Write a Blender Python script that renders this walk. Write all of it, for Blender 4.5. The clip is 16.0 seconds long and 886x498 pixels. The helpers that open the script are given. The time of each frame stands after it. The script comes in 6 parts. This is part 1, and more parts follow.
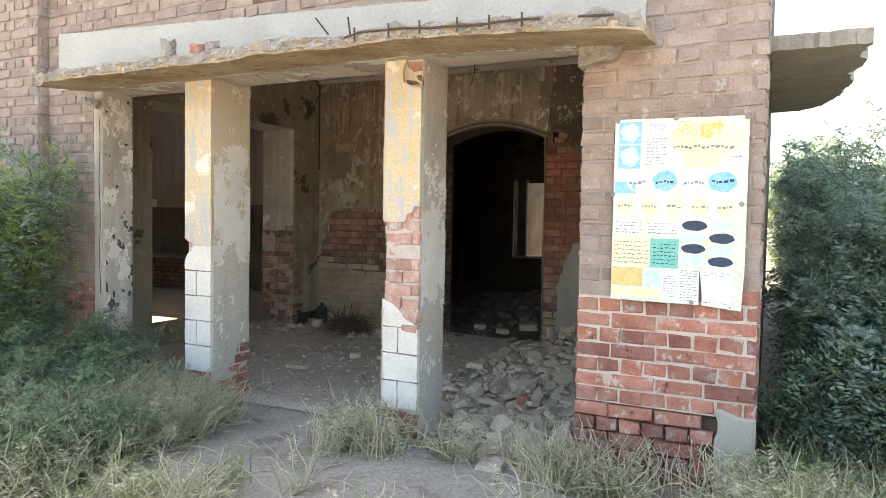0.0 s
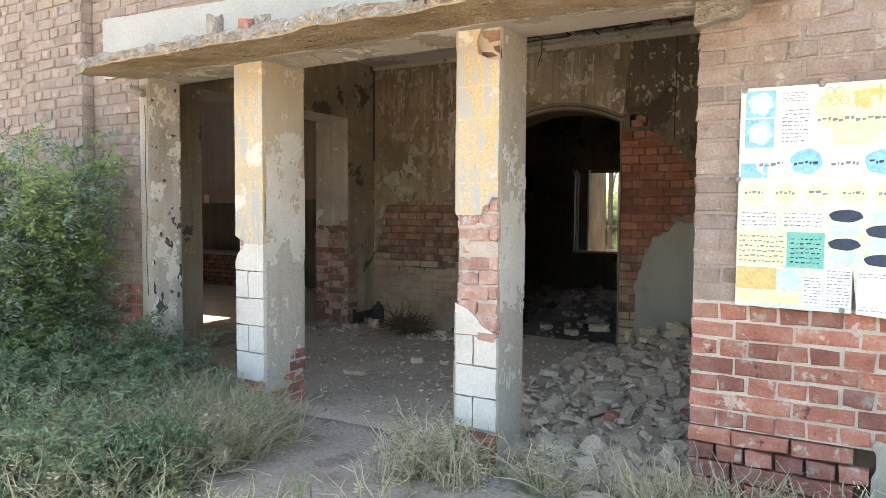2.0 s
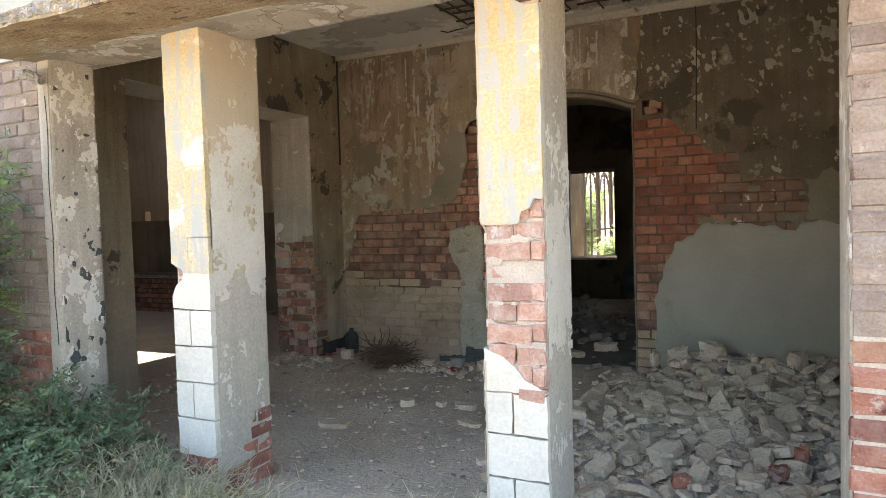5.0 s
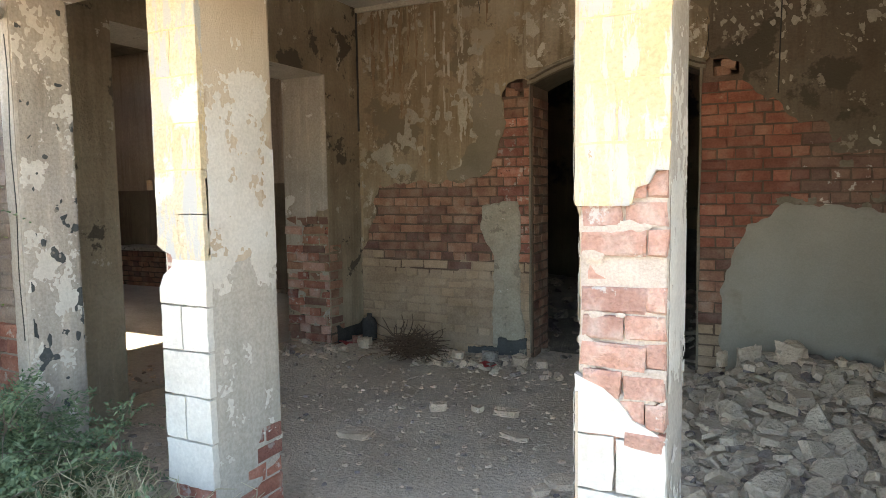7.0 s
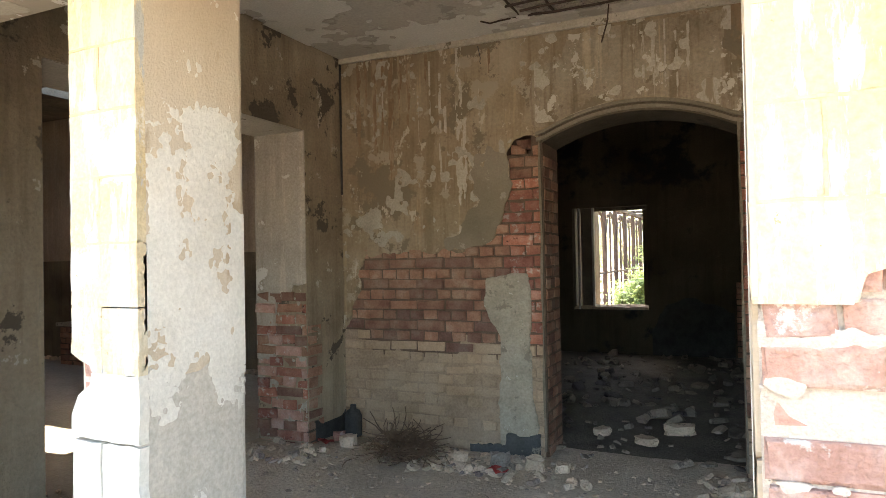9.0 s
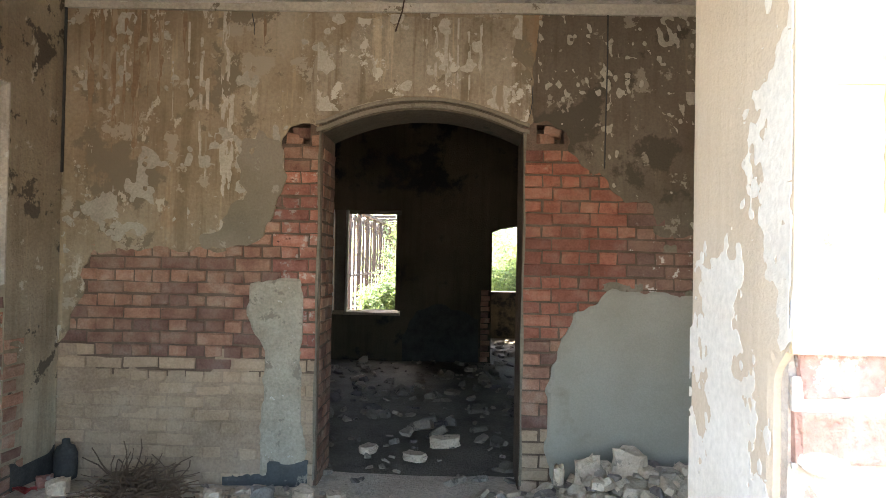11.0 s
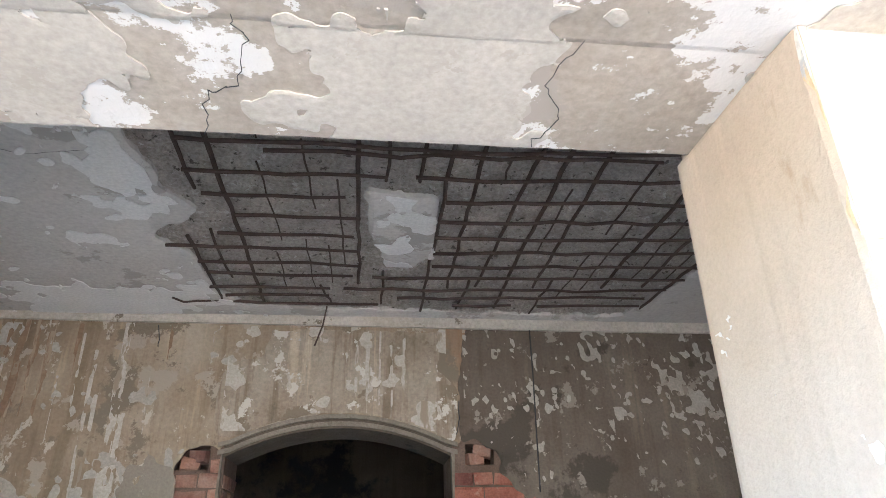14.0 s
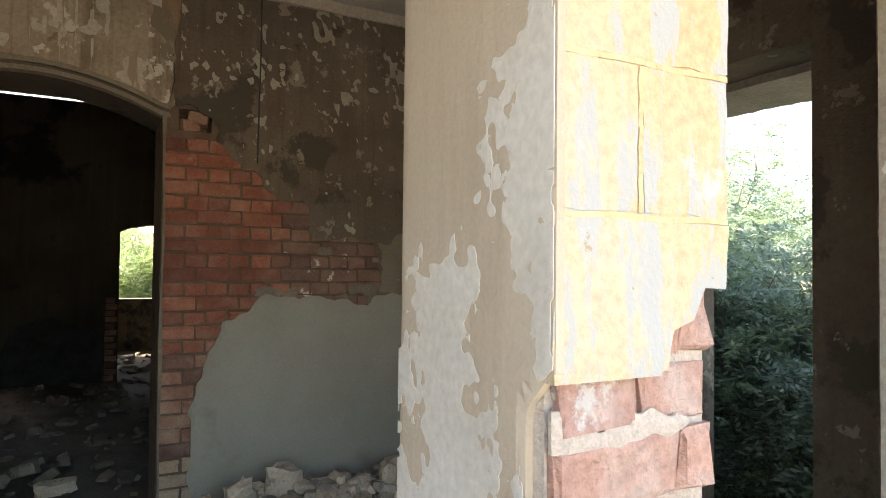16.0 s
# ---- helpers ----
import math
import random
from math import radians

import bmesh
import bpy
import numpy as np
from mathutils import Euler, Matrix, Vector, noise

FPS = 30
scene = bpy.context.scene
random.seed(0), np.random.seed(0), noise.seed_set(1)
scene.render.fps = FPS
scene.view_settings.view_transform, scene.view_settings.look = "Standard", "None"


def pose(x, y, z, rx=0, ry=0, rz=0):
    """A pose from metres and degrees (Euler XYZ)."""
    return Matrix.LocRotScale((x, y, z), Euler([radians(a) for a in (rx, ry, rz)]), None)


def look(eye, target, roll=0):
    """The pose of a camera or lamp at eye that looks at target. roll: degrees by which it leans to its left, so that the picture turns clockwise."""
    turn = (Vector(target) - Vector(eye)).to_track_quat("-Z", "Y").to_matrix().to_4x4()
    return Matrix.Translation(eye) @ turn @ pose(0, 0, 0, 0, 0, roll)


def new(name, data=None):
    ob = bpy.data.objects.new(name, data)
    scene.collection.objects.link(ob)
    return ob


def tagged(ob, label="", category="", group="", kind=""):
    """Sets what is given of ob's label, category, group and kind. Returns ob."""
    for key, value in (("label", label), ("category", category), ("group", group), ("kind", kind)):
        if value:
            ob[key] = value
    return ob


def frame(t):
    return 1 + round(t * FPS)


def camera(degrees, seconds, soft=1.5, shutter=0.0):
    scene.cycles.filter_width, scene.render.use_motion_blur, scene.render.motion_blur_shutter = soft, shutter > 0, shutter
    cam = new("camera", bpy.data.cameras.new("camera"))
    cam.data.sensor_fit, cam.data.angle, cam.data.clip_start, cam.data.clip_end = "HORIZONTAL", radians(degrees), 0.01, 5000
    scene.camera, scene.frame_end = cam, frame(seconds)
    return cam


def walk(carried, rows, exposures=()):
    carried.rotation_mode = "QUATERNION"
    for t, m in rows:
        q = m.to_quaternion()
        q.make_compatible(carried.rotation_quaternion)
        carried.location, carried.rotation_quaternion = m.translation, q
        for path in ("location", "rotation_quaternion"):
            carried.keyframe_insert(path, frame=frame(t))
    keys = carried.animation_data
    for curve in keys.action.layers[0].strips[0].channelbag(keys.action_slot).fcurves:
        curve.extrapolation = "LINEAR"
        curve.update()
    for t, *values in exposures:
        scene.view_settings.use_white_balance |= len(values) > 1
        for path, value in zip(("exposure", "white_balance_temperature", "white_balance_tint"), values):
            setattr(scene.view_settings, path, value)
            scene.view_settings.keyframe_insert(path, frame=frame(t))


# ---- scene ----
cam = camera(67.4, 16.0, soft=0.5)
PATH = [
    (0, (0.221, 0.25, 1.306), (-0.657, 2.045, 1.22), 1.0),
    (0.5, (0.122, 0.307, 1.295), (-0.635, 2.157, 1.228), 0.7),
    (1, (-0.015, 0.377, 1.314), (-0.679, 2.262, 1.241), 1.3),
    (1.5, (-0.098, 0.449, 1.317), (-0.898, 2.276, 1.162), 1.3),
    (2, (-0.154, 0.616, 1.301), (-1.157, 2.343, 1.194), 0.4),
    (2.5, (-0.215, 0.754, 1.277), (-1.297, 2.431, 1.144), 1.3),
    (3, (-0.385, 0.86, 1.288), (-1.32, 2.625, 1.178), 0.7),
    (3.5, (-0.56, 0.94, 1.311), (-1.346, 2.776, 1.21), -0.1),
    (4, (-0.65, 1.066, 1.304), (-1.578, 2.836, 1.209), -1.2),
    (4.2, (-0.678, 1.155, 1.316), (-1.624, 2.915, 1.261), -1.8),
    (6.3, (-1.23, 1.657, 1.304), (-2.024, 3.487, 1.157), -0.4),
    (6.5, (-1.264, 1.747, 1.317), (-2.126, 3.548, 1.192), -1.0),
    (7, (-1.348, 1.896, 1.329), (-2.255, 3.67, 1.166), -0.8),
    (7.5, (-1.533, 2.006, 1.328), (-2.154, 3.901, 1.169), 0.7),
    (8, (-1.727, 2.109, 1.345), (-2.225, 4.041, 1.204), 0.5),
    (8.5, (-1.795, 2.294, 1.354), (-2.581, 4.133, 1.378), -2.3),
    (9, (-1.855, 2.47, 1.375), (-2.683, 4.291, 1.407), -1.1),
    (9.5, (-2.012, 2.586, 1.383), (-2.553, 4.511, 1.45), 0.6),
    (10, (-2.163, 2.677, 1.4), (-2.343, 4.668, 1.46), -0.1),
    (10.2, (-2.198, 2.715, 1.396), (-2.320, 4.711, 1.427), 0.4),
    (12.3, (-2.287, 3.114, 1.427), (-2.206, 5.111, 1.520), -0.4),
    (12.5, (-2.324, 3.150, 1.467), (-2.162, 5.138, 1.636), -0.4),
    (13, (-2.369, 3.156, 1.555), (-2.191, 5.083, 2.068), -0.9),
    (13.5, (-2.360, 3.104, 1.635), (-2.217, 4.917, 2.472), -2.5),
    (13.8, (-2.365, 3.089, 1.644), (-2.179, 4.880, 2.535), -1.3),
    (14, (-2.367, 3.082, 1.648), (-2.148, 4.884, 2.494), -1.2),
    (14.5, (-2.353, 3.112, 1.618), (-1.948, 4.952, 2.304), -0.8),
    (15, (-2.317, 3.123, 1.577), (-1.661, 4.960, 2.052), -0.5),
    (15.5, (-2.252, 3.157, 1.468), (-1.330, 4.909, 1.748), 0.3),
    (16, (-2.244, 3.156, 1.405), (-1.287, 4.911, 1.460), 0.6),
]
walk(cam, [(t, look(eye, target, roll)) for t, eye, target, roll in PATH],
     exposures=[(t, 2.75 + e, k, 10) for t, e, k in ((0.0, -0.15, 7600), (1.2, -0.28, 7600), (2.0, -0.15, 7600), (3.0, -0.08, 7600), (4.2, 0.02, 7600), (7.0, 0.28, 7700), (8.0, 0.02, 7700), (8.5, 0.62, 7600), (9.0, 0.62, 7600), (9.5, 0.92, 7400), (10.2, 1.02, 7100), (12.3, 1.36, 6500), (13.0, 1.6, 5800), (13.5, 1.58, 5400), (14.2, 1.52, 5400), (14.5, 1.2, 5600), (15.0, 1.05, 5800), (15.5, 0.60, 7200), (16.0, 0.15, 7500))])

# ---- light: hazy sun from behind the building, bright sky ----
SUN_DIR = Vector((-0.50, 0.45, 0.74)).normalized()
world = bpy.data.worlds.new("sky")
scene.world = world
world.use_nodes = True
wn = world.node_tree
wn.nodes.clear()
sky = wn.nodes.new("ShaderNodeTexSky")
sky.sky_type, sky.sun_disc = "NISHITA", False
sky.sun_elevation = math.asin(SUN_DIR.z)
sky.sun_rotation = math.atan2(SUN_DIR.x, SUN_DIR.y)
sky.air_density, sky.dust_density, sky.ozone_density = 1.0, 2.5, 1.0
bg = wn.nodes.new("ShaderNodeBackground")
bg.inputs["Strength"].default_value = 0.15
wo = wn.nodes.new("ShaderNodeOutputWorld")
wn.links.new(sky.outputs[0], bg.inputs["Color"])
wn.links.new(bg.outputs[0], wo.inputs["Surface"])
sun = new("sun", bpy.data.lights.new("sun", "SUN"))
sun.data.energy, sun.data.angle, sun.data.color = 5.0, radians(0.6), (1.0, 0.93, 0.82)
sun.matrix_world = look((0, 0, 20), Vector((0, 0, 20)) - SUN_DIR)


# ---- materials ----
def material(name, stops, scale=3.0, grain=40.0, rough=0.9, bump=0.3, streak=0.0, patches=None, island=0.0, obj_random=0.0, metal=0.0, bump_size=0.004, speckle=0.5):
    """Layered noise colours: large stains through stops, fine grain, optional downward streaks and flaked patches of another colour."""
    m = bpy.data.materials.new(name)
    m.use_nodes = True
    nt = m.node_tree
    N, L = nt.nodes, nt.links
    bsdf = N["Principled BSDF"]
    bsdf.inputs["Roughness"].default_value = rough
    bsdf.inputs["Metallic"].default_value = metal
    bsdf.inputs["Specular IOR Level"].default_value = 0.25
    geo = N.new("ShaderNodeNewGeometry")
    pos = geo.outputs["Position"]

    def noise_at(sc, detail=6.0, stretch=None, rough_=0.6, off=0.0):
        mp = N.new("ShaderNodeMapping")
        mp.inputs["Location"].default_value = (off, off * 0.7, off * 1.3)
        if stretch:
            mp.inputs["Scale"].default_value = stretch
        L.new(pos, mp.inputs["Vector"])
        t = N.new("ShaderNodeTexNoise")
        t.inputs["Scale"].default_value = sc
        t.inputs["Detail"].default_value = detail
        t.inputs["Roughness"].default_value = rough_
        L.new(mp.outputs[0], t.inputs["Vector"])
        return t.outputs["Fac"]

    def ramp(fac, pts):
        r = N.new("ShaderNodeValToRGB")
        el = r.color_ramp.elements
        while len(el) < len(pts):
            el.new(0.5)
        for e, (p, c) in zip(el, pts):
            e.position = p
            e.color = (*c, 1) if len(c) == 3 else c
        L.new(fac, r.inputs[0])
        return r.outputs[0]

    def mix(fac, a, b, mode="MIX"):
        x = N.new("ShaderNodeMix")
        x.data_type, x.blend_type = "RGBA", mode
        if isinstance(fac, float):
            x.inputs[0].default_value = fac
        else:
            L.new(fac, x.inputs[0])
        for sock, v in ((x.inputs[6], a), (x.inputs[7], b)):
            if isinstance(v, tuple):
                sock.default_value = (*v, 1)
            else:
                L.new(v, sock)
        return x.outputs[2]

    big = noise_at(scale, 7.0)
    n = len(stops)
    col = ramp(big, [(0.3 + 0.4 * i / max(1, n - 1), c) for i, c in enumerate(stops)])
    fine = noise_at(grain, 5.0, off=3.1)
    col = mix(speckle, col, ramp(fine, [(0.3, (0.62, 0.62, 0.62)), (0.7, (1.25, 1.25, 1.25))]), "MULTIPLY")
    if streak:
        s = noise_at(13.0, 6.0, (1.0, 1.0, 0.07), off=7.7)
        col = mix(streak, col, ramp(s, [(0.34, (0.50, 0.44, 0.37)), (0.46, (1.0, 1.0, 1.0)), (0.58, (1.0, 1.0, 1.0)), (0.66, (1.6, 1.56, 1.48))]), "MULTIPLY")
    height = fine
    if patches:
        for k, (pc, psc, lo, hi, pst) in enumerate(patches):
            pf = noise_at(psc, 9.0, pst, 0.68, off=11.0 + 5 * k)
            mask = ramp(pf, [(lo, (0, 0, 0)), (hi, (1, 1, 1))])
            col = mix(mask, col, pc)
    if obj_random or island:
        v = N.new("ShaderNodeObjectInfo").outputs["Random"] if obj_random else geo.outputs["Random Per Island"]
        k = obj_random or island
        col = mix(1.0, col, ramp(v, [(0.0, (1 - k, 1 - k, 1 - k * 0.8)), (0.5, (1.0, 1.0, 1.0)), (1.0, (1 + k * 0.7, 1 + k * 0.55, 1 + k * 0.5))]), "MULTIPLY")
    L.new(col, bsdf.inputs["Base Color"])
    if bump:
        b = N.new("ShaderNodeBump")
        b.inputs["Strength"].default_value = bump
        b.inputs["Distance"].default_value = bump_size * 5
        L.new(fine, b.inputs["Height"])
        b2 = N.new("ShaderNodeBump")
        b2.inputs["Strength"].default_value = bump * 0.7
        b2.inputs["Distance"].default_value = bump_size * 5
        L.new(big, b2.inputs["Height"])
        L.new(b2.outputs[0], b.inputs["Normal"])
        L.new(b.outputs[0], bsdf.inputs["Normal"])
    return m


M_PLASTER = material("old_stained_plaster", [(0.20, 0.16, 0.11), (0.34, 0.28, 0.20), (0.42, 0.36, 0.27)], 1.6, 60, streak=0.6,
                     patches=[((0.52, 0.48, 0.40), 3.2, 0.60, 0.63, None)])
M_PLASTER_DARK = material("dark_plaster", [(0.10, 0.085, 0.065), (0.19, 0.16, 0.12), (0.25, 0.22, 0.17)], 1.4, 50, streak=0.4)
M_CEMENT = material("grey_cement_render", [(0.285, 0.265, 0.215), (0.33, 0.31, 0.26), (0.37, 0.35, 0.30)], 1.3, 110, bump=0.12, speckle=0.22, patches=[((0.25, 0.23, 0.185), 2.2, 0.58, 0.68, None), ((0.46, 0.44, 0.39), 60, 0.70, 0.72, None), ((0.14, 0.125, 0.10), 45, 0.70, 0.72, None)])
M_BRICK = material("red_brick", [(0.27, 0.11, 0.078), (0.375, 0.165, 0.12), (0.44, 0.265, 0.21)], 9, 90, obj_random=0.35, bump=0.6, patches=[((0.45, 0.37, 0.32), 13, 0.57, 0.62, None), ((0.11, 0.05, 0.04), 9, 0.62, 0.66, None)])
M_BRICK_PALE = material("weathered_pink_brick", [(0.24, 0.18, 0.15), (0.315, 0.25, 0.21), (0.36, 0.30, 0.265)], 7, 90, obj_random=0.16, bump=0.55, patches=[((0.40, 0.36, 0.32), 13, 0.60, 0.64, None), ((0.19, 0.12, 0.095), 8, 0.63, 0.68, None)])
M_BRICK_DUSTY = material("dust_covered_brick", [(0.31, 0.225, 0.152), (0.40, 0.30, 0.21), (0.44, 0.345, 0.252)], 4, 70, obj_random=0.16, bump=0.4)
M_MORTAR = material("lime_mortar", [(0.46, 0.395, 0.34), (0.60, 0.53, 0.46)], 8, 120, bump=0.5)
M_JOINT_PINK = material("weathered_pink_joints", [(0.27, 0.215, 0.18), (0.36, 0.30, 0.255)], 8, 120, bump=0.5)
M_MORTAR_BROWN = material("brown_brick_joints", [(0.11, 0.075, 0.054), (0.185, 0.135, 0.10)], 8, 120, bump=0.6)
M_MORTAR_DARK = material("crumbled_mortar", [(0.075, 0.055, 0.042), (0.13, 0.10, 0.075)], 8, 120, bump=0.6)
M_YELLOW = material("yellow_limewash", [(0.54, 0.42, 0.245), (0.57, 0.47, 0.31), (0.57, 0.52, 0.42)], 2.6, 70, bump=0.3,
                    patches=[((0.43, 0.435, 0.42), 24.0, 0.49, 0.535, (1.0, 1.0, 0.22)), ((0.66, 0.62, 0.54), 4.0, 0.57, 0.61, None), ((0.40, 0.31, 0.19), 34.0, 0.66, 0.69, None)])
M_WHITEWASH = material("whitewash", [(0.55, 0.52, 0.46), (0.64, 0.61, 0.55), (0.68, 0.66, 0.61)], 3, 80, bump=0.2, speckle=0.3, patches=[((0.44, 0.40, 0.34), 7, 0.66, 0.70, None)])
M_COLSIDE = material("flaking_column_plaster", [(0.36, 0.32, 0.27), (0.44, 0.40, 0.35), (0.48, 0.43, 0.36)], 2.5, 70, bump=0.3, streak=0.3,
                     patches=[((0.64, 0.62, 0.58), 4.5, 0.60, 0.62, None)])
M_CONCRETE = material("rough_concrete", [(0.33, 0.295, 0.25), (0.45, 0.41, 0.36), (0.53, 0.49, 0.435)], 7, 60, bump=1.0, bump_size=0.010, speckle=0.9, patches=[((0.60, 0.58, 0.54), 22, 0.60, 0.63, None), ((0.12, 0.105, 0.09), 19, 0.60, 0.63, None)])
M_SLAB = material("weathered_slab", [(0.18, 0.13, 0.08), (0.33, 0.25, 0.16), (0.43, 0.36, 0.27)], 3, 40, bump=0.9, patches=[((0.13, 0.10, 0.07), 5, 0.60, 0.63, (1.0, 2.5, 1.0)), ((0.46, 0.43, 0.37), 6, 0.61, 0.63, None)])
M_BAND = material("pale_plaster_band", [(0.34, 0.34, 0.31), (0.42, 0.42, 0.39)], 2.5, 50, bump=0.2, speckle=0.3)
M_BRICK_CHALK = material("chalky_pink_brick", [(0.40, 0.22, 0.17), (0.50, 0.31, 0.25), (0.56, 0.43, 0.37)], 11, 80, obj_random=0.15, bump=0.7, patches=[((0.60, 0.56, 0.51), 9, 0.60, 0.64, None)])
M_DIRT = material("dry_dirt", [(0.46, 0.385, 0.295), (0.56, 0.475, 0.375), (0.62, 0.54, 0.44)], 1.8, 45, bump=0.8, speckle=0.6, patches=[((0.41, 0.35, 0.285), 3.5, 0.57, 0.64, None), ((0.64, 0.59, 0.52), 42, 0.63, 0.66, None), ((0.29, 0.245, 0.20), 30, 0.63, 0.66, None)])
M_STEEL = material("rusty_rebar", [(0.055, 0.04, 0.033), (0.09, 0.06, 0.045)], 20, 150, rough=0.8)
M_STONE = material("broken_concrete_rubble", [(0.44, 0.365, 0.275), (0.60, 0.52, 0.41)], 6, 60, island=0.55, bump=0.7, patches=[((0.28, 0.245, 0.20), 14, 0.58, 0.64, None)])


# ---- mesh helpers ----
def link_mesh(name, verts, faces, mat, parent=None, smooth=False):
    me = bpy.data.meshes.new(name)
    me.from_pydata([tuple(v) for v in verts], [], [tuple(f) for f in faces])
    me.materials.append(mat)
    if smooth:
        me.polygons.foreach_set("use_smooth", [True] * len(me.polygons))
    me.update()
    ob = new(name, me)
    ob.parent = parent
    return ob


def part(name, bm, mat, parent=None, label="", smooth=False):
    me = bpy.data.meshes.new(name)
    bm.to_mesh(me)
    bm.free()
    me.materials.append(mat)
    if smooth:
        me.polygons.foreach_set("use_smooth", [True] * len(me.polygons))
    ob = new(name, me)
    ob.parent = parent
    return tagged(ob, label)


def add_box(bm, x0, x1, y0, y1, z0, z1):
    vs = [bm.verts.new((x, y, z)) for z in (z0, z1) for y in (y0, y1) for x in (x0, x1)]
    for f in ((0, 2, 3, 1), (4, 5, 7, 6), (0, 1, 5, 4), (2, 6, 7, 3), (0, 4, 6, 2), (1, 3, 7, 5)):
        bm.faces.new([vs[i] for i in f])
    return vs


def box(name, x0, x1, y0, y1, z0, z1, mat, parent=None, label="", bevel=0.0):
    bm = bmesh.new()
    add_box(bm, x0, x1, y0, y1, z0, z1)
    if bevel:
        bmesh.ops.bevel(bm, geom=bm.edges[:], offset=bevel, segments=2, affect="EDGES")
    return part(name, bm, mat, parent, label)


def wall(name, axis, at, thick, u0, u1, z0, z1, holes, mat, label):
    """A wall of real thickness along x (axis 'x', its face at y=at) or y, with rectangular holes (u0, u1, z0, z1) right through it."""
    us = sorted({u0, u1, *[h[0] for h in holes], *[h[1] for h in holes]})
    zs = sorted({z0, z1, *[h[2] for h in holes], *[h[3] for h in holes]})
    us = [u for u in us if u0 <= u <= u1]
    zs = [z for z in zs if z0 <= z <= z1]
    solid = lambda i, k: 0 <= i < len(us) - 1 and 0 <= k < len(zs) - 1 and not any(
        h[0] <= (us[i] + us[i + 1]) / 2 <= h[1] and h[2] <= (zs[k] + zs[k + 1]) / 2 <= h[3] for h in holes)
    bm = bmesh.new()
    keep = {}

    def v(i, k, s):
        key = (i, k, s)
        if key not in keep:
            w = at + s * thick
            keep[key] = bm.verts.new((us[i], w, zs[k]) if axis == "x" else (w, us[i], zs[k]))
        return keep[key]

    for i in range(len(us) - 1):
        for k in range(len(zs) - 1):
            if not solid(i, k):
                continue
            bm.faces.new([v(i, k, 0), v(i + 1, k, 0), v(i + 1, k + 1, 0), v(i, k + 1, 0)])
            bm.faces.new([v(i, k + 1, 1), v(i + 1, k + 1, 1), v(i + 1, k, 1), v(i, k, 1)])
            for di, dk, a, b in ((-1, 0, (i, k), (i, k + 1)), (1, 0, (i + 1, k), (i + 1, k + 1)), (0, -1, (i, k), (i + 1, k)), (0, 1, (i, k + 1), (i + 1, k + 1))):
                if not solid(i + di, k + dk):
                    bm.faces.new([v(*a, 0), v(*b, 0), v(*b, 1), v(*a, 1)])
    bmesh.ops.recalc_face_normals(bm, faces=bm.faces[:])
    return tagged(part(name, bm, mat), label, "wall", kind="structure")


def foliage(name, dark, light, tan=None):
    m = bpy.data.materials.new(name)
    m.use_nodes = True
    nt = m.node_tree
    N, L = nt.nodes, nt.links
    out, bsdf = N["Material Output"], N["Principled BSDF"]
    geo = N.new("ShaderNodeNewGeometry")
    r = N.new("ShaderNodeValToRGB")
    el = r.color_ramp.elements
    el[0].color, el[1].color = (*dark, 1), (*light, 1)
    if tan:
        el.new(0.85).color = (*tan, 1)
    L.new(geo.outputs["Random Per Island"], r.inputs[0])
    L.new(r.outputs[0], bsdf.inputs["Base Color"])
    bsdf.inputs["Roughness"].default_value = 0.6
    bsdf.inputs["Specular IOR Level"].default_value = 0.2
    tr = N.new("ShaderNodeBsdfTranslucent")
    L.new(r.outputs[0], tr.inputs["Color"])
    mx = N.new("ShaderNodeMixShader")
    mx.inputs[0].default_value = 0.45
    L.new(bsdf.outputs[0], mx.inputs[1])
    L.new(tr.outputs[0], mx.inputs[2])
    L.new(mx.outputs[0], out.inputs["Surface"])
    return m


M_LEAF = foliage("acacia_leaf", (0.10, 0.165, 0.095), (0.28, 0.36, 0.21))
M_LEAF_BRIGHT = foliage("fresh_leaf", (0.16, 0.245, 0.085), (0.35, 0.44, 0.18))
M_LEAF_BLUE = foliage("blue_green_leaf", (0.15, 0.225, 0.175), (0.37, 0.46, 0.365))
M_LEAF_WEED = foliage("dark_weed_leaf", (0.09, 0.145, 0.085), (0.25, 0.33, 0.185))
M_GRASS = foliage("dry_grass", (0.36, 0.32, 0.19), (0.66, 0.59, 0.40), (0.74, 0.68, 0.52))
M_GRASS_GREEN = foliage("green_grass", (0.16, 0.21, 0.08), (0.36, 0.40, 0.20))
M_STRAW = foliage("grey_straw_stem", (0.40, 0.38, 0.25), (0.72, 0.67, 0.50))
M_LEAF_PALE = foliage("pale_broad_leaf", (0.22, 0.33, 0.16), (0.38, 0.48, 0.28))
M_BARK = material("grey_bark", [(0.12, 0.10, 0.075), (0.22, 0.19, 0.15)], 12, 90)
M_PAPER = material("printed_paper", [(0.56, 0.59, 0.46), (0.60, 0.65, 0.60)], 4, 60, bump=0.05, rough=0.6)
M_P_BLUE = material("blue_print", [(0.16, 0.42, 0.58), (0.30, 0.56, 0.66)], 30, 90, bump=0, rough=0.6)
M_P_PALE = material("pale_blue_print", [(0.40, 0.62, 0.70), (0.55, 0.72, 0.75)], 20, 90, bump=0, rough=0.6)
M_P_YELLOW = material("yellow_print", [(0.72, 0.68, 0.34), (0.76, 0.73, 0.48)], 20, 90, bump=0, rough=0.6)
M_P_PALEY = material("pale_yellow_print", [(0.66, 0.63, 0.38), (0.70, 0.68, 0.50)], 8, 90, bump=0, rough=0.6)
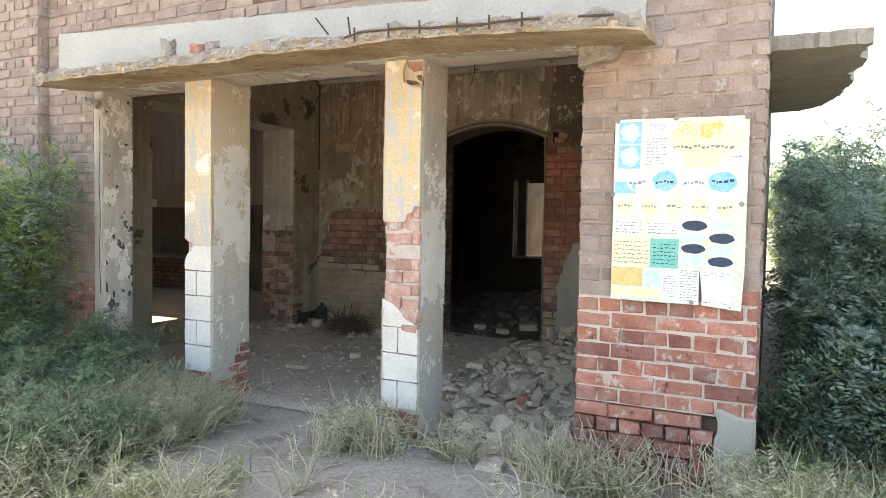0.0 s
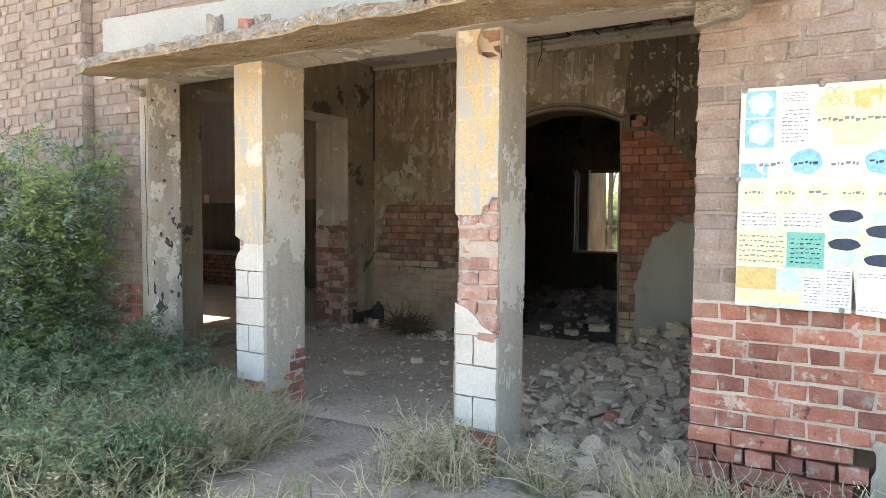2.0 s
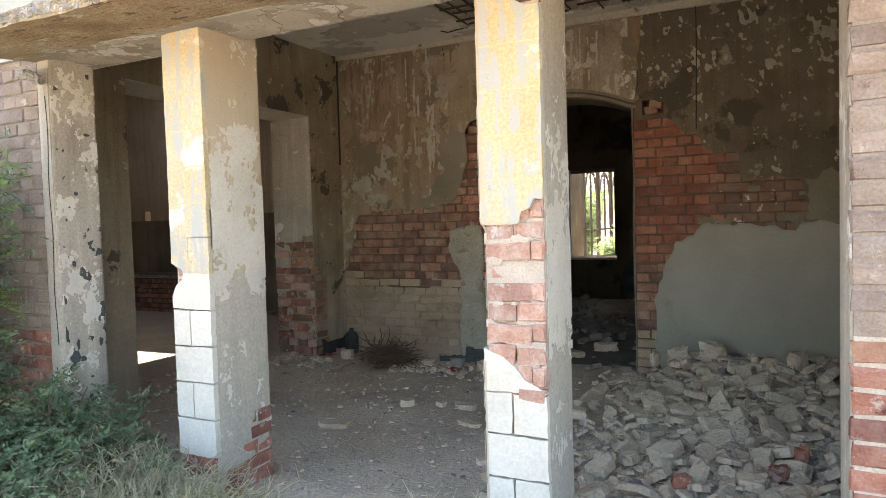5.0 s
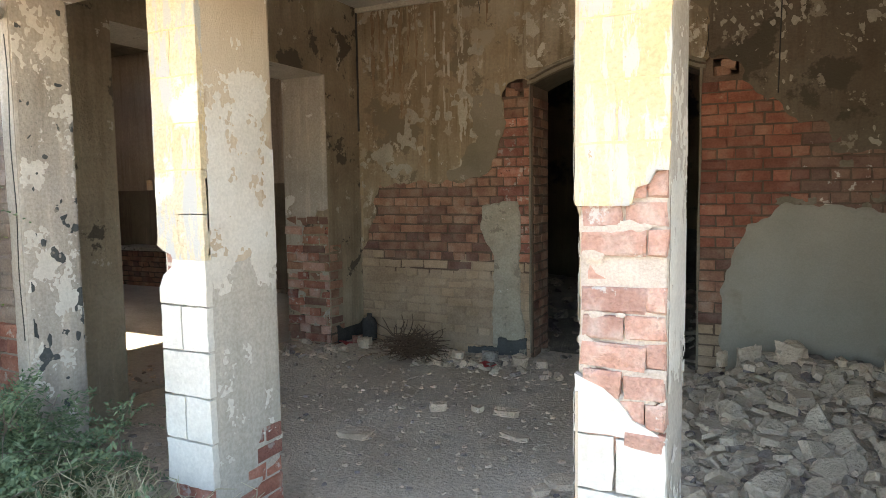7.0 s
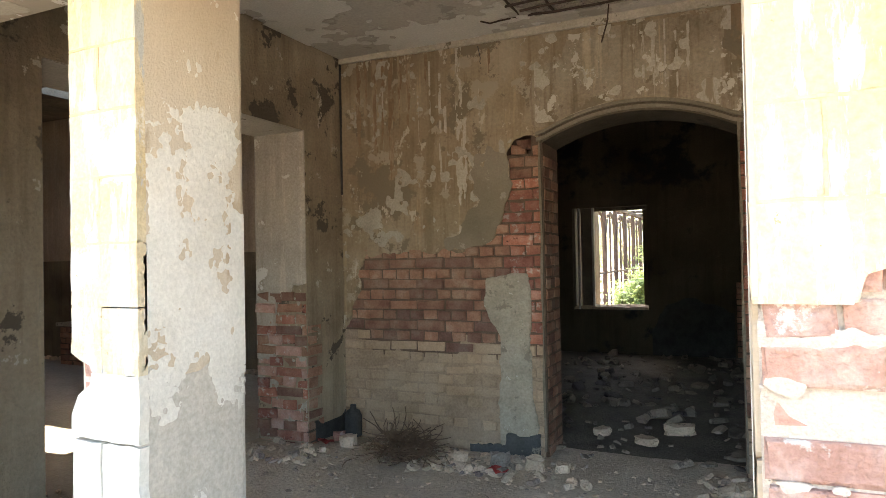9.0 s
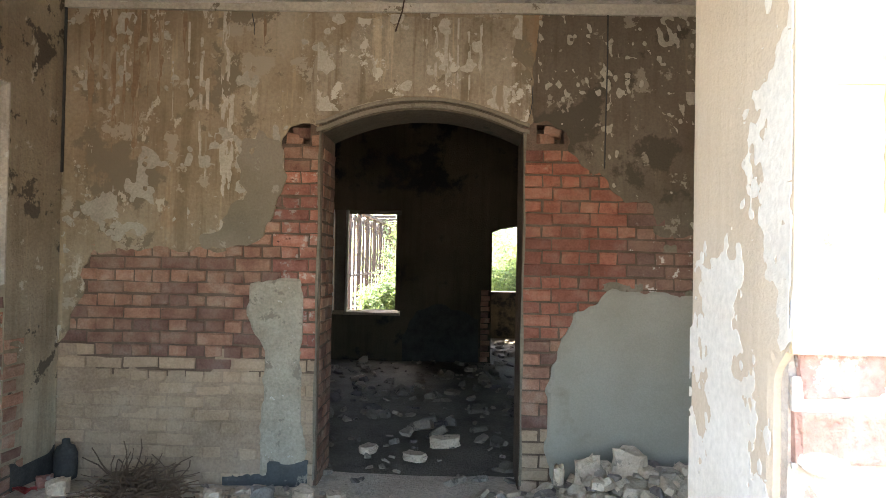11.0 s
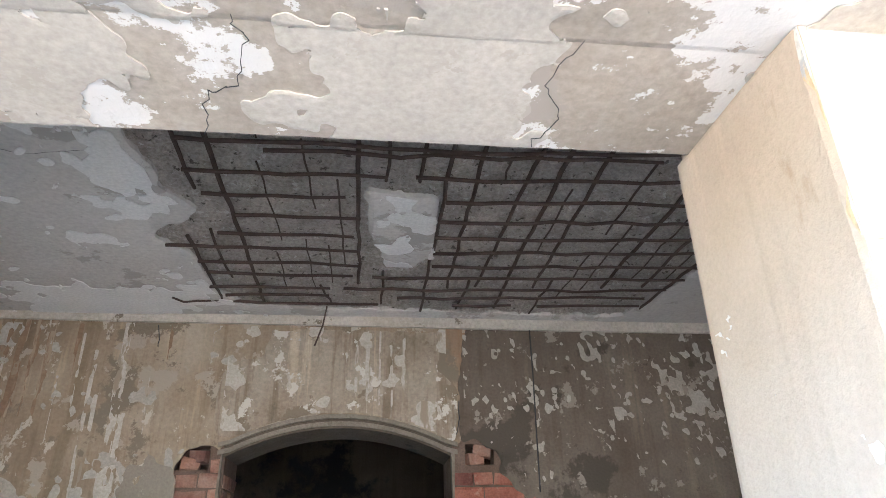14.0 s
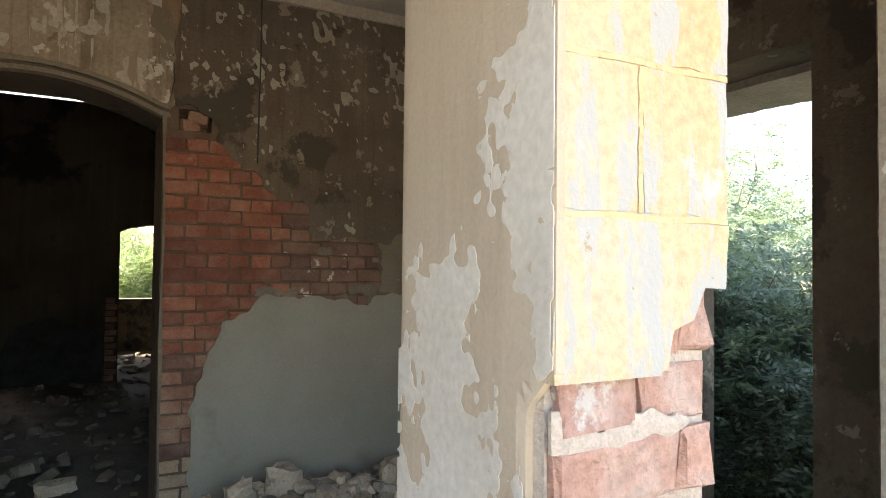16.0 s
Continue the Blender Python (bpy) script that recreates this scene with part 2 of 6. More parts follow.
M_P_WHITE = material("white_print", [(0.63, 0.66, 0.63), (0.69, 0.71, 0.68)], 20, 90, bump=0, rough=0.6)
M_P_TEAL = material("teal_print", [(0.12, 0.42, 0.40), (0.20, 0.52, 0.42)], 20, 90, bump=0, rough=0.6)
M_P_NAVY = material("navy_print", [(0.03, 0.045, 0.08), (0.05, 0.07, 0.11)], 20, 90, bump=0, rough=0.6)
M_P_INK = material("grey_ink", [(0.16, 0.19, 0.20), (0.24, 0.27, 0.27)], 40, 90, bump=0, rough=0.6)
M_P_GOLD = material("ochre_print", [(0.55, 0.42, 0.15), (0.64, 0.52, 0.24)], 20, 90, bump=0, rough=0.6)
M_STAIN = material("stained_cream_plaster", [(0.20, 0.15, 0.10), (0.30, 0.24, 0.165), (0.40, 0.34, 0.255)], 1.3, 45, streak=0.45, bump=0.5, speckle=0.35,
                   patches=[((0.29, 0.18, 0.105), 1.6, 0.54, 0.66, (1.0, 1.0, 0.35)), ((0.20, 0.165, 0.12), 2.0, 0.55, 0.57, None), ((0.36, 0.31, 0.24), 4.5, 0.58, 0.59, None), ((0.46, 0.41, 0.33), 8.0, 0.62, 0.63, (1.0, 1.0, 0.6))])
M_UNDERCOAT = material("bare_grey_undercoat", [(0.18, 0.153, 0.112), (0.23, 0.20, 0.15), (0.265, 0.235, 0.185)], 2.2, 70, bump=0.35, speckle=0.3, patches=[((0.33, 0.30, 0.25), 9, 0.62, 0.64, None)])
M_RUN = material("white_lime_run", [(0.40, 0.365, 0.30), (0.52, 0.48, 0.41)], 9, 70, bump=0.2, patches=[((0.30, 0.25, 0.18), 14, 0.55, 0.60, (1.0, 1.0, 0.2))])
M_RUST_RUN = material("brown_water_stain", [(0.21, 0.135, 0.082), (0.28, 0.20, 0.132)], 5, 60, bump=0.2, patches=[((0.34, 0.27, 0.19), 18, 0.50, 0.57, (1.0, 1.0, 0.15))])
M_WESTWALL = material("brown_grey_wall_plaster", [(0.21, 0.165, 0.115), (0.31, 0.255, 0.185), (0.39, 0.335, 0.25)], 1.5, 50, streak=0.3, bump=0.5, speckle=0.35, patches=[((0.10, 0.085, 0.065), 2.6, 0.58, 0.60, None), ((0.44, 0.40, 0.33), 7, 0.63, 0.64, None)])
M_GROUND = material("trodden_earth", [(0.31, 0.26, 0.205), (0.39, 0.335, 0.275), (0.44, 0.385, 0.32)], 1.8, 45, bump=0.8, speckle=0.8, patches=[((0.24, 0.20, 0.155), 3.5, 0.57, 0.64, None), ((0.47, 0.42, 0.36), 42, 0.63, 0.66, None)])
# darker earth and rubble: inner room shade put into their colours
M_DIRT_DIM = material("shade_dark_earth", [(0.10, 0.086, 0.068), (0.15, 0.13, 0.105), (0.185, 0.16, 0.13)], 2.5, 45, bump=0.8, speckle=0.7)
M_STONE_DIM = material("shade_dark_rubble", [(0.17, 0.15, 0.12), (0.27, 0.24, 0.20)], 6, 60, island=0.5, bump=0.7, patches=[((0.09, 0.08, 0.066), 10, 0.56, 0.62, None)])
M_GREYWALL = material("dark_grey_plaster", [(0.105, 0.083, 0.06), (0.155, 0.128, 0.097), (0.20, 0.172, 0.135)], 1.3, 60, streak=0.3, bump=0.45, speckle=0.35,
                      patches=[((0.085, 0.072, 0.055), 1.7, 0.54, 0.57, None), ((0.27, 0.24, 0.195), 7.0, 0.61, 0.62, None)])
M_BEAD = material("pale_plaster_trim", [(0.17, 0.148, 0.112), (0.26, 0.23, 0.182)], 5, 60, bump=0.4, patches=[((0.17, 0.145, 0.11), 9, 0.60, 0.63, None)])
M_ARCHCOAT = material("cream_over_arch", [(0.25, 0.205, 0.145), (0.33, 0.28, 0.21), (0.40, 0.355, 0.28)], 2.4, 60, streak=0.7, bump=0.4, patches=[((0.21, 0.17, 0.12), 4, 0.58, 0.60, None), ((0.54, 0.51, 0.44), 5, 0.60, 0.615, None)])
M_CORNICE = material("limewashed_cornice", [(0.44, 0.40, 0.33), (0.54, 0.50, 0.43)], 4, 60, bump=0.4, patches=[((0.20, 0.17, 0.13), 8, 0.62, 0.65, None)])
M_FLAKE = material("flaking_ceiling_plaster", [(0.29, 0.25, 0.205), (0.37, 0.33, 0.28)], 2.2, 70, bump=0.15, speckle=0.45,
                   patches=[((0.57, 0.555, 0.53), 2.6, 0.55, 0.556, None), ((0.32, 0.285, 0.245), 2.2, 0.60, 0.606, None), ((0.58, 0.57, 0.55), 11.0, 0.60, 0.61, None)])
M_CEILING = material("grey_white_ceiling_plaster", [(0.47, 0.445, 0.405), (0.55, 0.525, 0.485)], 1.8, 50, bump=0.3, speckle=0.35, patches=[((0.37, 0.345, 0.31), 3.0, 0.58, 0.60, None)])
M_LIME = material("peeling_white_lime", [(0.64, 0.625, 0.59), (0.72, 0.705, 0.675)], 4, 70, bump=0.25, speckle=0.35)
M_LIME_SOFFIT = material("cream_lime_coat", [(0.375, 0.345, 0.30), (0.445, 0.415, 0.365)], 4, 90, bump=0.1, speckle=0.4, patches=[((0.36, 0.33, 0.285), 12, 0.62, 0.64, None)])
M_JOINT = material("pale_yellow_pointing", [(0.60, 0.46, 0.25), (0.66, 0.54, 0.34)], 9, 80, bump=0.3)
M_LIME_OLD = material("dirty_lime_remnant", [(0.33, 0.30, 0.245), (0.44, 0.41, 0.35)], 6, 70, bump=0.3)
M_TAR = material("blackened_base", [(0.035, 0.035, 0.035), (0.07, 0.07, 0.068)], 10, 60)
M_BLUEGREY = material("blue_grey_dado_paint", [(0.06, 0.066, 0.066), (0.10, 0.108, 0.108)], 5, 60, patches=[((0.26, 0.24, 0.20), 7, 0.6, 0.63, None)])
M_PALEDIRT = material("swept_earth_floor", [(0.38, 0.34, 0.29), (0.48, 0.44, 0.385)], 2.0, 50, bump=0.3)
M_IRON = material("rusty_iron", [(0.05, 0.035, 0.03), (0.09, 0.065, 0.055)], 6, 80, rough=0.75)
M_WOOD = material("old_painted_wood", [(0.10, 0.085, 0.07), (0.17, 0.15, 0.12)], 4, 60, rough=0.8)
M_WOOD_WHITE = material("white_painted_wood", [(0.56, 0.57, 0.57), (0.66, 0.67, 0.66)], 6, 60, rough=0.6)
M_BROWNWALL = material("brown_limewash", [(0.36, 0.29, 0.225), (0.46, 0.385, 0.31)], 1.2, 50, streak=0.3)
# plaster of the unlit rooms: their dimness is put into the colour
M_DIMWALL = material("shade_dark_plaster", [(0.052, 0.042, 0.03), (0.092, 0.077, 0.055), (0.13, 0.108, 0.077)], 0.9, 50, streak=0.35, speckle=0.4, patches=[((0.022, 0.024, 0.025), 1.1, 0.56, 0.62, None)])


TABLES = {}


def lattice(u, v, scale, seed):
    """Smooth value noise on arrays, 0 to 1."""
    if seed not in TABLES:
        TABLES[seed] = np.random.RandomState(seed).rand(64, 64)
    table = TABLES[seed]
    a, b = np.asarray(u) * scale + 17.3, np.asarray(v) * scale + 9.1
    i, j = np.floor(a).astype(int), np.floor(b).astype(int)
    f, g = a - i, b - j
    f, g = f * f * (3 - 2 * f), g * g * (3 - 2 * g)
    t = lambda p, q: table[p % 64, q % 64]
    return (t(i, j) * (1 - f) + t(i + 1, j) * f) * (1 - g) + (t(i, j + 1) * (1 - f) + t(i + 1, j + 1) * f) * g


def fbm(u, v, scale=1.0, seed=1, octaves=4):
    total, amp = 0.0, 0.5
    for k in range(octaves):
        total = total + amp * lattice(u, v, scale * 2 ** k, seed + k)
        amp *= 0.5
    return total / (1 - 0.5 ** octaves)


def inside(u, v, poly):
    """Which points lie inside a polygon."""
    u, v = np.asarray(u), np.asarray(v)
    odd = np.zeros(u.shape, bool)
    n = len(poly)
    for k in range(n):
        (x0, y0), (x1, y1) = poly[k], poly[(k + 1) % n]
        if y0 == y1:
            continue
        odd ^= ((y0 > v) != (y1 > v)) & (u < (x1 - x0) * (v - y0) / (y1 - y0) + x0)
    return odd


def ragged(u, v, amount, scale=9.0, seed=5):
    """Shift points by noise, so that an outline tested with them comes out torn."""
    return u + amount * 2 * (fbm(u, v, scale, seed) - 0.5), v + amount * 2 * (fbm(u, v, scale, seed + 31) - 0.5)


def sheet(name, place, u0, u1, v0, v1, cell, keep, thick, mat, parent=None, label="", relief=0.0, seed=3):
    """A layer of render: a fine grid over u, v that stays where keep(u, v) is true, with torn edges and real thickness.
    place(u, v, w) gives the point at height w above the wall."""
    nu, nv = max(1, round((u1 - u0) / cell)), max(1, round((v1 - v0) / cell))
    cu, cv = np.meshgrid(u0 + (np.arange(nu) + 0.5) * (u1 - u0) / nu, v0 + (np.arange(nv) + 0.5) * (v1 - v0) / nv, indexing="ij")
    on = keep(cu, cv)
    gu, gv = np.meshgrid(np.linspace(u0, u1, nu + 1), np.linspace(v0, v1, nv + 1), indexing="ij")
    pad = np.zeros((nu + 2, nv + 2), bool)
    pad[1:-1, 1:-1] = on
    count = pad[:-1, :-1].astype(int) + pad[1:, :-1] + pad[:-1, 1:] + pad[1:, 1:]
    edge = (count > 0) & (count < 4)
    inner = edge.copy()
    inner[0, :] = inner[-1, :] = inner[:, 0] = inner[:, -1] = False
    for _ in range(2):
        for g in (gu, gv):
            acc, num = np.zeros_like(g), np.zeros_like(g)
            for di, dj in ((1, 0), (-1, 0), (0, 1), (0, -1)):
                sh, se = np.roll(g, (di, dj), (0, 1)), np.roll(edge, (di, dj), (0, 1))
                acc += np.where(se, sh, 0)
                num += se
            g[...] = np.where(inner & (num > 1), 0.4 * g + 0.6 * acc / np.maximum(num, 1), g)
    w = thick + relief * (fbm(gu, gv, 6, seed) - 0.5) * 2 + np.where(edge, -0.25 * thick, 0.0)
    idx = -np.ones((nu + 1, nv + 1), int)
    use = count > 0
    idx[use] = np.arange(use.sum())
    verts = [place(a, b, c) for a, b, c in zip(gu[use], gv[use], w[use])]
    n0 = len(verts)
    eidx = -np.ones((nu + 1, nv + 1), int)
    eidx[edge] = n0 + np.arange(edge.sum())
    verts += [place(a, b, 0.0) for a, b in zip(gu[edge], gv[edge])]
    faces = []
    for i, j in zip(*np.nonzero(on)):
        faces.append((idx[i, j], idx[i + 1, j], idx[i + 1, j + 1], idx[i, j + 1]))
        for di, dj, p, q in ((-1, 0, (i, j + 1), (i, j)), (1, 0, (i + 1, j), (i + 1, j + 1)), (0, -1, (i, j), (i + 1, j)), (0, 1, (i + 1, j + 1), (i, j + 1))):
            if not pad[i + 1 + di, j + 1 + dj] and eidx[p] >= 0 and eidx[q] >= 0:
                faces.append((idx[p], eidx[p], eidx[q], idx[q]))
    ob = link_mesh(name, verts, faces, mat, parent)
    return tagged(ob, label)


def on_y(y):
    return lambda u, v, w: (u, y - w, v)          # faces -y


def on_x(x):
    return lambda u, v, w: (x + w, u, v)          # faces +x


BRICKS = {}


def brick_mesh(length, mat, k, high=0.0665, deep=0.07):
    """A worn brick with chipped, rounded front edges; its face looks along -y from y = 0."""
    key = (round(length, 3), mat.name, k)
    if key in BRICKS:
        return BRICKS[key]
    rng = random.Random(hash((round(length * 1000), k)) & 0xffff)
    c = 0.006
    verts, faces = [], []
    for y, s in ((deep, 0.0), (c, 0.0), (0.0, c)):
        for sx, sz in ((-1, -1), (1, -1), (1, 1), (-1, 1)):
            j = lambda a: rng.uniform(-a, a) * (1 if y < deep else 0)
            verts.append((sx * (length / 2 - s) + j(0.0055), y + j(0.005), sz * (high / 2 - s) + j(0.005)))
    mid = len(verts)
    verts.append((rng.uniform(-0.2, 0.2) * length, rng.uniform(-0.003, 0.003), rng.uniform(-0.008, 0.008)))
    for r in (0, 4):
        for q in range(4):
            faces.append((r + q, r + (q + 1) % 4, r + 4 + (q + 1) % 4, r + 4 + q))
    for q in range(4):
        faces.append((8 + q, 8 + (q + 1) % 4, mid))
    me = bpy.data.meshes.new("brick")
    me.from_pydata(verts, [], faces)
    me.materials.append(mat)
    BRICKS[key] = me
    return me


COURSE = 0.0772


def brickwork(parent, turn, at, u0, u1, z0, z1, choose, seed=1, proud=0.012, wild=1.0, slope=0.0, phase=0):
    """Bricks laid course on course, headers and stretchers in turn, where choose(u, z) names a material.
    turn 0: the face looks along -y at y = at; turn 90: along +x at x = at; turn 180: along +y."""
    rng = random.Random(seed)
    k = math.floor(z0 / COURSE)
    while (k + 1) * COURSE <= z1 + 0.02:
        zc = (k + 0.5) * COURSE
        header = (k + phase) % 2 == 0
        size = 0.1145 if header else 0.229
        u = u0 if header else u0 - 0.057
        while u < u1 - 0.02:
            a, b = max(u, u0), min(u + size, u1)
            u += size
            if b - a < 0.035:
                continue
            uc = (a + b) / 2
            mat = choose(uc, zc)
            if not mat:
                continue
            short = b - a < size - 0.01
            ln = (round((b - a) / 0.02) * 0.02 if short else size) - 0.0095
            ob = new("brick", brick_mesh(ln, mat, rng.randrange(4)))
            ob.parent = parent
            out = proud + rng.uniform(-0.004, 0.004) * wild
            zz = zc + slope * (uc - u0) + rng.uniform(-0.002, 0.002) * wild
            tilt = rng.uniform(-0.8, 0.8) * wild
            if turn == 0:
                ob.matrix_basis = pose(uc, at - out, zz, 0, tilt, tilt * 0.6)
            elif turn == 90:
                ob.matrix_basis = pose(at + out, uc, zz, tilt, 0, 90 + tilt * 0.6)
            else:
                ob.matrix_basis = pose(uc, at + out, zz, 0, tilt, 180)
        k += 1


def prism(bm, pts, y0, y1):
    """An upright plate: polygon (x, z) from y0 (front) to y1."""
    f = [bm.verts.new((x, y0, z)) for x, z in pts]
    b = [bm.verts.new((x, y1, z)) for x, z in pts]
    bm.faces.new(f)
    bm.faces.new(b[::-1])
    n = len(pts)
    for k in range(n):
        bm.faces.new([f[(k + 1) % n], f[k], b[k], b[(k + 1) % n]])
    bmesh.ops.recalc_face_normals(bm, faces=bm.faces[:])


def tube(bm, pts, r0, r1=None, sides=6):
    """A bent round bar through pts."""
    r1 = r0 if r1 is None else r1
    rings = []
    n = len(pts)
    for k, p in enumerate(pts):
        p = Vector(p)
        d = (Vector(pts[min(k + 1, n - 1)]) - Vector(pts[max(k - 1, 0)])).normalized()
        a = d.orthogonal().normalized()
        b = d.cross(a)
        r = r0 + (r1 - r0) * k / max(1, n - 1)
        rings.append([bm.verts.new(p + (a * math.cos(t) + b * math.sin(t)) * r) for t in [2 * math.pi * s / sides for s in range(sides)]])
    for A, B in zip(rings, rings[1:]):
        for s in range(sides):
            bm.faces.new([A[s], A[(s + 1) % sides], B[(s + 1) % sides], B[s]])
    bm.faces.new(rings[0][::-1])
    bm.faces.new(rings[-1])


M_CEMENT_ROUGH = material("speckled_cement", [(0.33, 0.295, 0.23), (0.43, 0.395, 0.325)], 7, 60, bump=0.6, patches=[((0.25, 0.225, 0.18), 10, 0.58, 0.62, None), ((0.56, 0.54, 0.48), 16, 0.63, 0.66, None)])

# ---- large structure ----
CEIL = 2.965
wall_back = wall("wall_back", "x", 6.915, 0.385, -5.19, 0.2, -0.1, 3.6, [(-3.11, -1.88, -0.2, 2.39), (-3.385, -3.19, 2.10, 2.225), (-1.80, -1.635, 2.12, 2.235)], M_MORTAR_BROWN, "brick back wall with broken plaster and an arched doorway")
wall_west = wall("wall_west", "y", -4.735, -0.45, 3.94, 6.91, -0.1, 3.6, [(4.45, 6.42, -0.2, 2.33)], M_WESTWALL, "grey plastered side wall with a wide doorway")
wall_east = wall("wall_east", "y", 0.2, -0.24, 4.005, 12.05, -0.1, 3.6, [(4.55, 5.15, -0.2, 2.21)], M_GREYWALL, "grey plastered wall with an open bay")
wall_far = wall("wall_far", "x", 12.05, 0.4, -5.6, 0.2, -0.1, 3.6, [(-4.14, -3.09, 0.62, 2.08), (-1.83, -0.7, -0.2, 1.93), (-3.15, -2.2, 3.30, 3.42)], M_DIMWALL, "shade-darkened far wall with a window and a doorway")
wall_room_west = wall("wall_room_west", "y", -5.2, -0.4, 7.3, 12.05, -0.1, 3.6, [], M_DIMWALL, "shade-darkened side wall of the inner room")
wall_third = wall("wall_third", "x", 15.0, 0.35, -3.2, 0.2, -0.1, 3.2, [(-2.6, -0.2, 0.84, 2.3)], M_DIMWALL, "rear wall with a wide opening")
wall_third_west = wall("wall_third_west", "y", -2.9, -0.3, 12.45, 15.0, -0.1, 3.2, [], M_DIMWALL, "dark side wall of the rear room")
wall_third_east = wall("wall_third_east", "y", 0.2, -0.24, 12.45, 15.0, -0.1, 3.2, [], M_DIMWALL, "dark side wall of the rear room")
# added wall: blocks sun at the window, dark colour stands for shade beside it
wall_yard = wall("wall_yard", "y", -4.22, -0.3, 12.452, 14.4, -0.1, 3.4, [], M_PLASTER_DARK, "plain added wall that keeps sun out of the window")
wall_w_north = wall("wall_side_north", "x", 9.2, 0.4, -12.4, -5.6, -0.1, 3.6, [(-10.35, -10.22, 1.05, 1.62)], M_BROWNWALL, "brown limewashed wall of the side room")
# the window is out of view, added to bring daylight into the side room
wall_w_west = wall("wall_side_west", "y", -12.0, -0.4, 3.94, 9.2, -0.1, 3.6, [(5.0, 6.1, 0.9, 2.2)], M_BROWNWALL, "brown limewashed wall of the side room with an unseen added window")
wall_w_east = wall("wall_side_east", "y", -5.185, -0.3, 6.92, 9.2, -0.1, 3.6, [], M_BROWNWALL, "brown limewashed wall of the side room")
facade_west = wall("wall_front_west", "x", 3.685, 0.255, -12.4, -4.44, -0.1, 3.6, [], M_JOINT_PINK, "weathered brick front wall with crumbling joints")
facade_top = wall("wall_front_top", "x", 3.69, 0.27, -4.44, -0.665, 2.27, 3.6, [], M_JOINT_PINK, "weathered brick front wall above the openings")
ceiling_inner = tagged(box("ceiling_inner", -5.6, 0.2, 7.3, 12.45, 3.6, 3.8, M_DIMWALL), "dark ceiling of the inner room", "ceiling", kind="structure")
ceiling_rear = tagged(box("ceiling_rear", -3.2, 0.2, 12.45, 15.35, 3.2, 3.4, M_DIMWALL), "dark ceiling of the rear room", "ceiling", kind="structure")
roof = tagged(box("roof", -5.19, 0.2, 3.965, 7.3, 3.6, 3.75, M_CONCRETE), "flat concrete roof", "roof", kind="structure")
# unseen roof over the side room; its hole is placed to throw the sun patch
bm = bmesh.new()
for x0, x1, y0, y1 in ((-12.4, -10.0, 3.69, 9.6), (-8.8, -5.19, 3.69, 9.6), (-10.0, -8.8, 3.69, 7.9), (-10.0, -8.8, 8.5, 9.6)):
    add_box(bm, x0, x1, y0, y1, 3.6, 3.75)
tagged(part("roof_side", bm, M_PLASTER_DARK), "unseen side room roof with a hole added for the sun patch", "roof", kind="structure")

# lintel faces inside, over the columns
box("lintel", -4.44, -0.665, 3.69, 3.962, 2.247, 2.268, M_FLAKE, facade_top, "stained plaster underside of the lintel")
sheet("lintel_plaster", lambda u, v, w: (u, 3.96 + w, v), -4.44, -0.665, 2.27, 2.96, 0.05, lambda u, v: np.ones(u.shape, bool), 0.008, M_GREYWALL, facade_top)

# ---- veranda ceiling: plaster fallen away from the reinforcement ----
HOLE = [(-3.22, 4.5), (-3.21, 5.02), (-3.175, 5.32), (-3.10, 5.61), (-3.33, 5.85), (-3.2, 6.05), (-3.195, 6.45), (-3.05, 6.73), (-2.27, 6.78), (-1.39, 6.81), (-0.8, 6.80), (-0.72, 6.3), (-0.62, 6.0), (-0.6, 4.5)]
ISLE = [(-2.386, 5.39), (-2.09, 5.42), (-2.075, 5.75), (-2.06, 5.98), (-2.17, 6.15), (-2.285, 6.12), (-2.33, 5.9), (-2.38, 5.745)]


def ceiling_keeps(u, v):
    a, b = ragged(u, v, 0.05, 7, 11)
    c, d = ragged(u, v, 0.02, 14, 17)
    return ~inside(a, b, HOLE) | inside(c, d, ISLE)


ceiling = tagged(box("ceiling", -4.735, 0.2, 3.965, 6.915, CEIL + 0.03, CEIL + 0.2, M_CONCRETE), "concrete ceiling with plaster fallen from rusty reinforcement bars", "ceiling", kind="structure")
sheet("ceiling_plaster", lambda u, v, w: (u, v, CEIL + 0.03 - w), -4.735, -0.04, 3.97, 6.915, 0.022, ceiling_keeps, 0.03, M_CEILING, ceiling, "flaking white ceiling plaster", relief=0.006)
sheet("ceiling_limewash", lambda u, v, w: (u, v, CEIL - 0.004 - w), -4.73, -2.95, 4.0, 6.88, 0.013,
      lambda u, v: ceiling_keeps(u + 0.02, v) & ~inside(u, v, ISLE) & (0.75 * fbm(u, v * 1.3, 1.7, 151, 6) + 0.25 * fbm(u, v, 16, 155) > 0.55), 0.005, M_LIME, ceiling, "peeling white limewash")
sheet("ceiling_limewash", lambda u, v, w: (u, v, CEIL - 0.004 - w), -2.42, -2.06, 5.3, 6.1, 0.007,
      lambda u, v: inside(*ragged(u, v, 0.02, 14, 17), ISLE) & (fbm(u, v, 10, 157, 5) > 0.50), 0.004, M_LIME, ceiling, "peeling white limewash")
sheet("soffit_limewash", lambda u, v, w: (u, v, 2.247 - w), -4.43, -0.68, 3.72, 3.96, 0.0065,
      lambda u, v: 0.78 * fbm(u, v * 1.4, 3.2, 161, 6) + 0.22 * fbm(u, v, 30, 167) > 0.525, 0.003, M_LIME_SOFFIT, facade_top, "peeling white limewash")
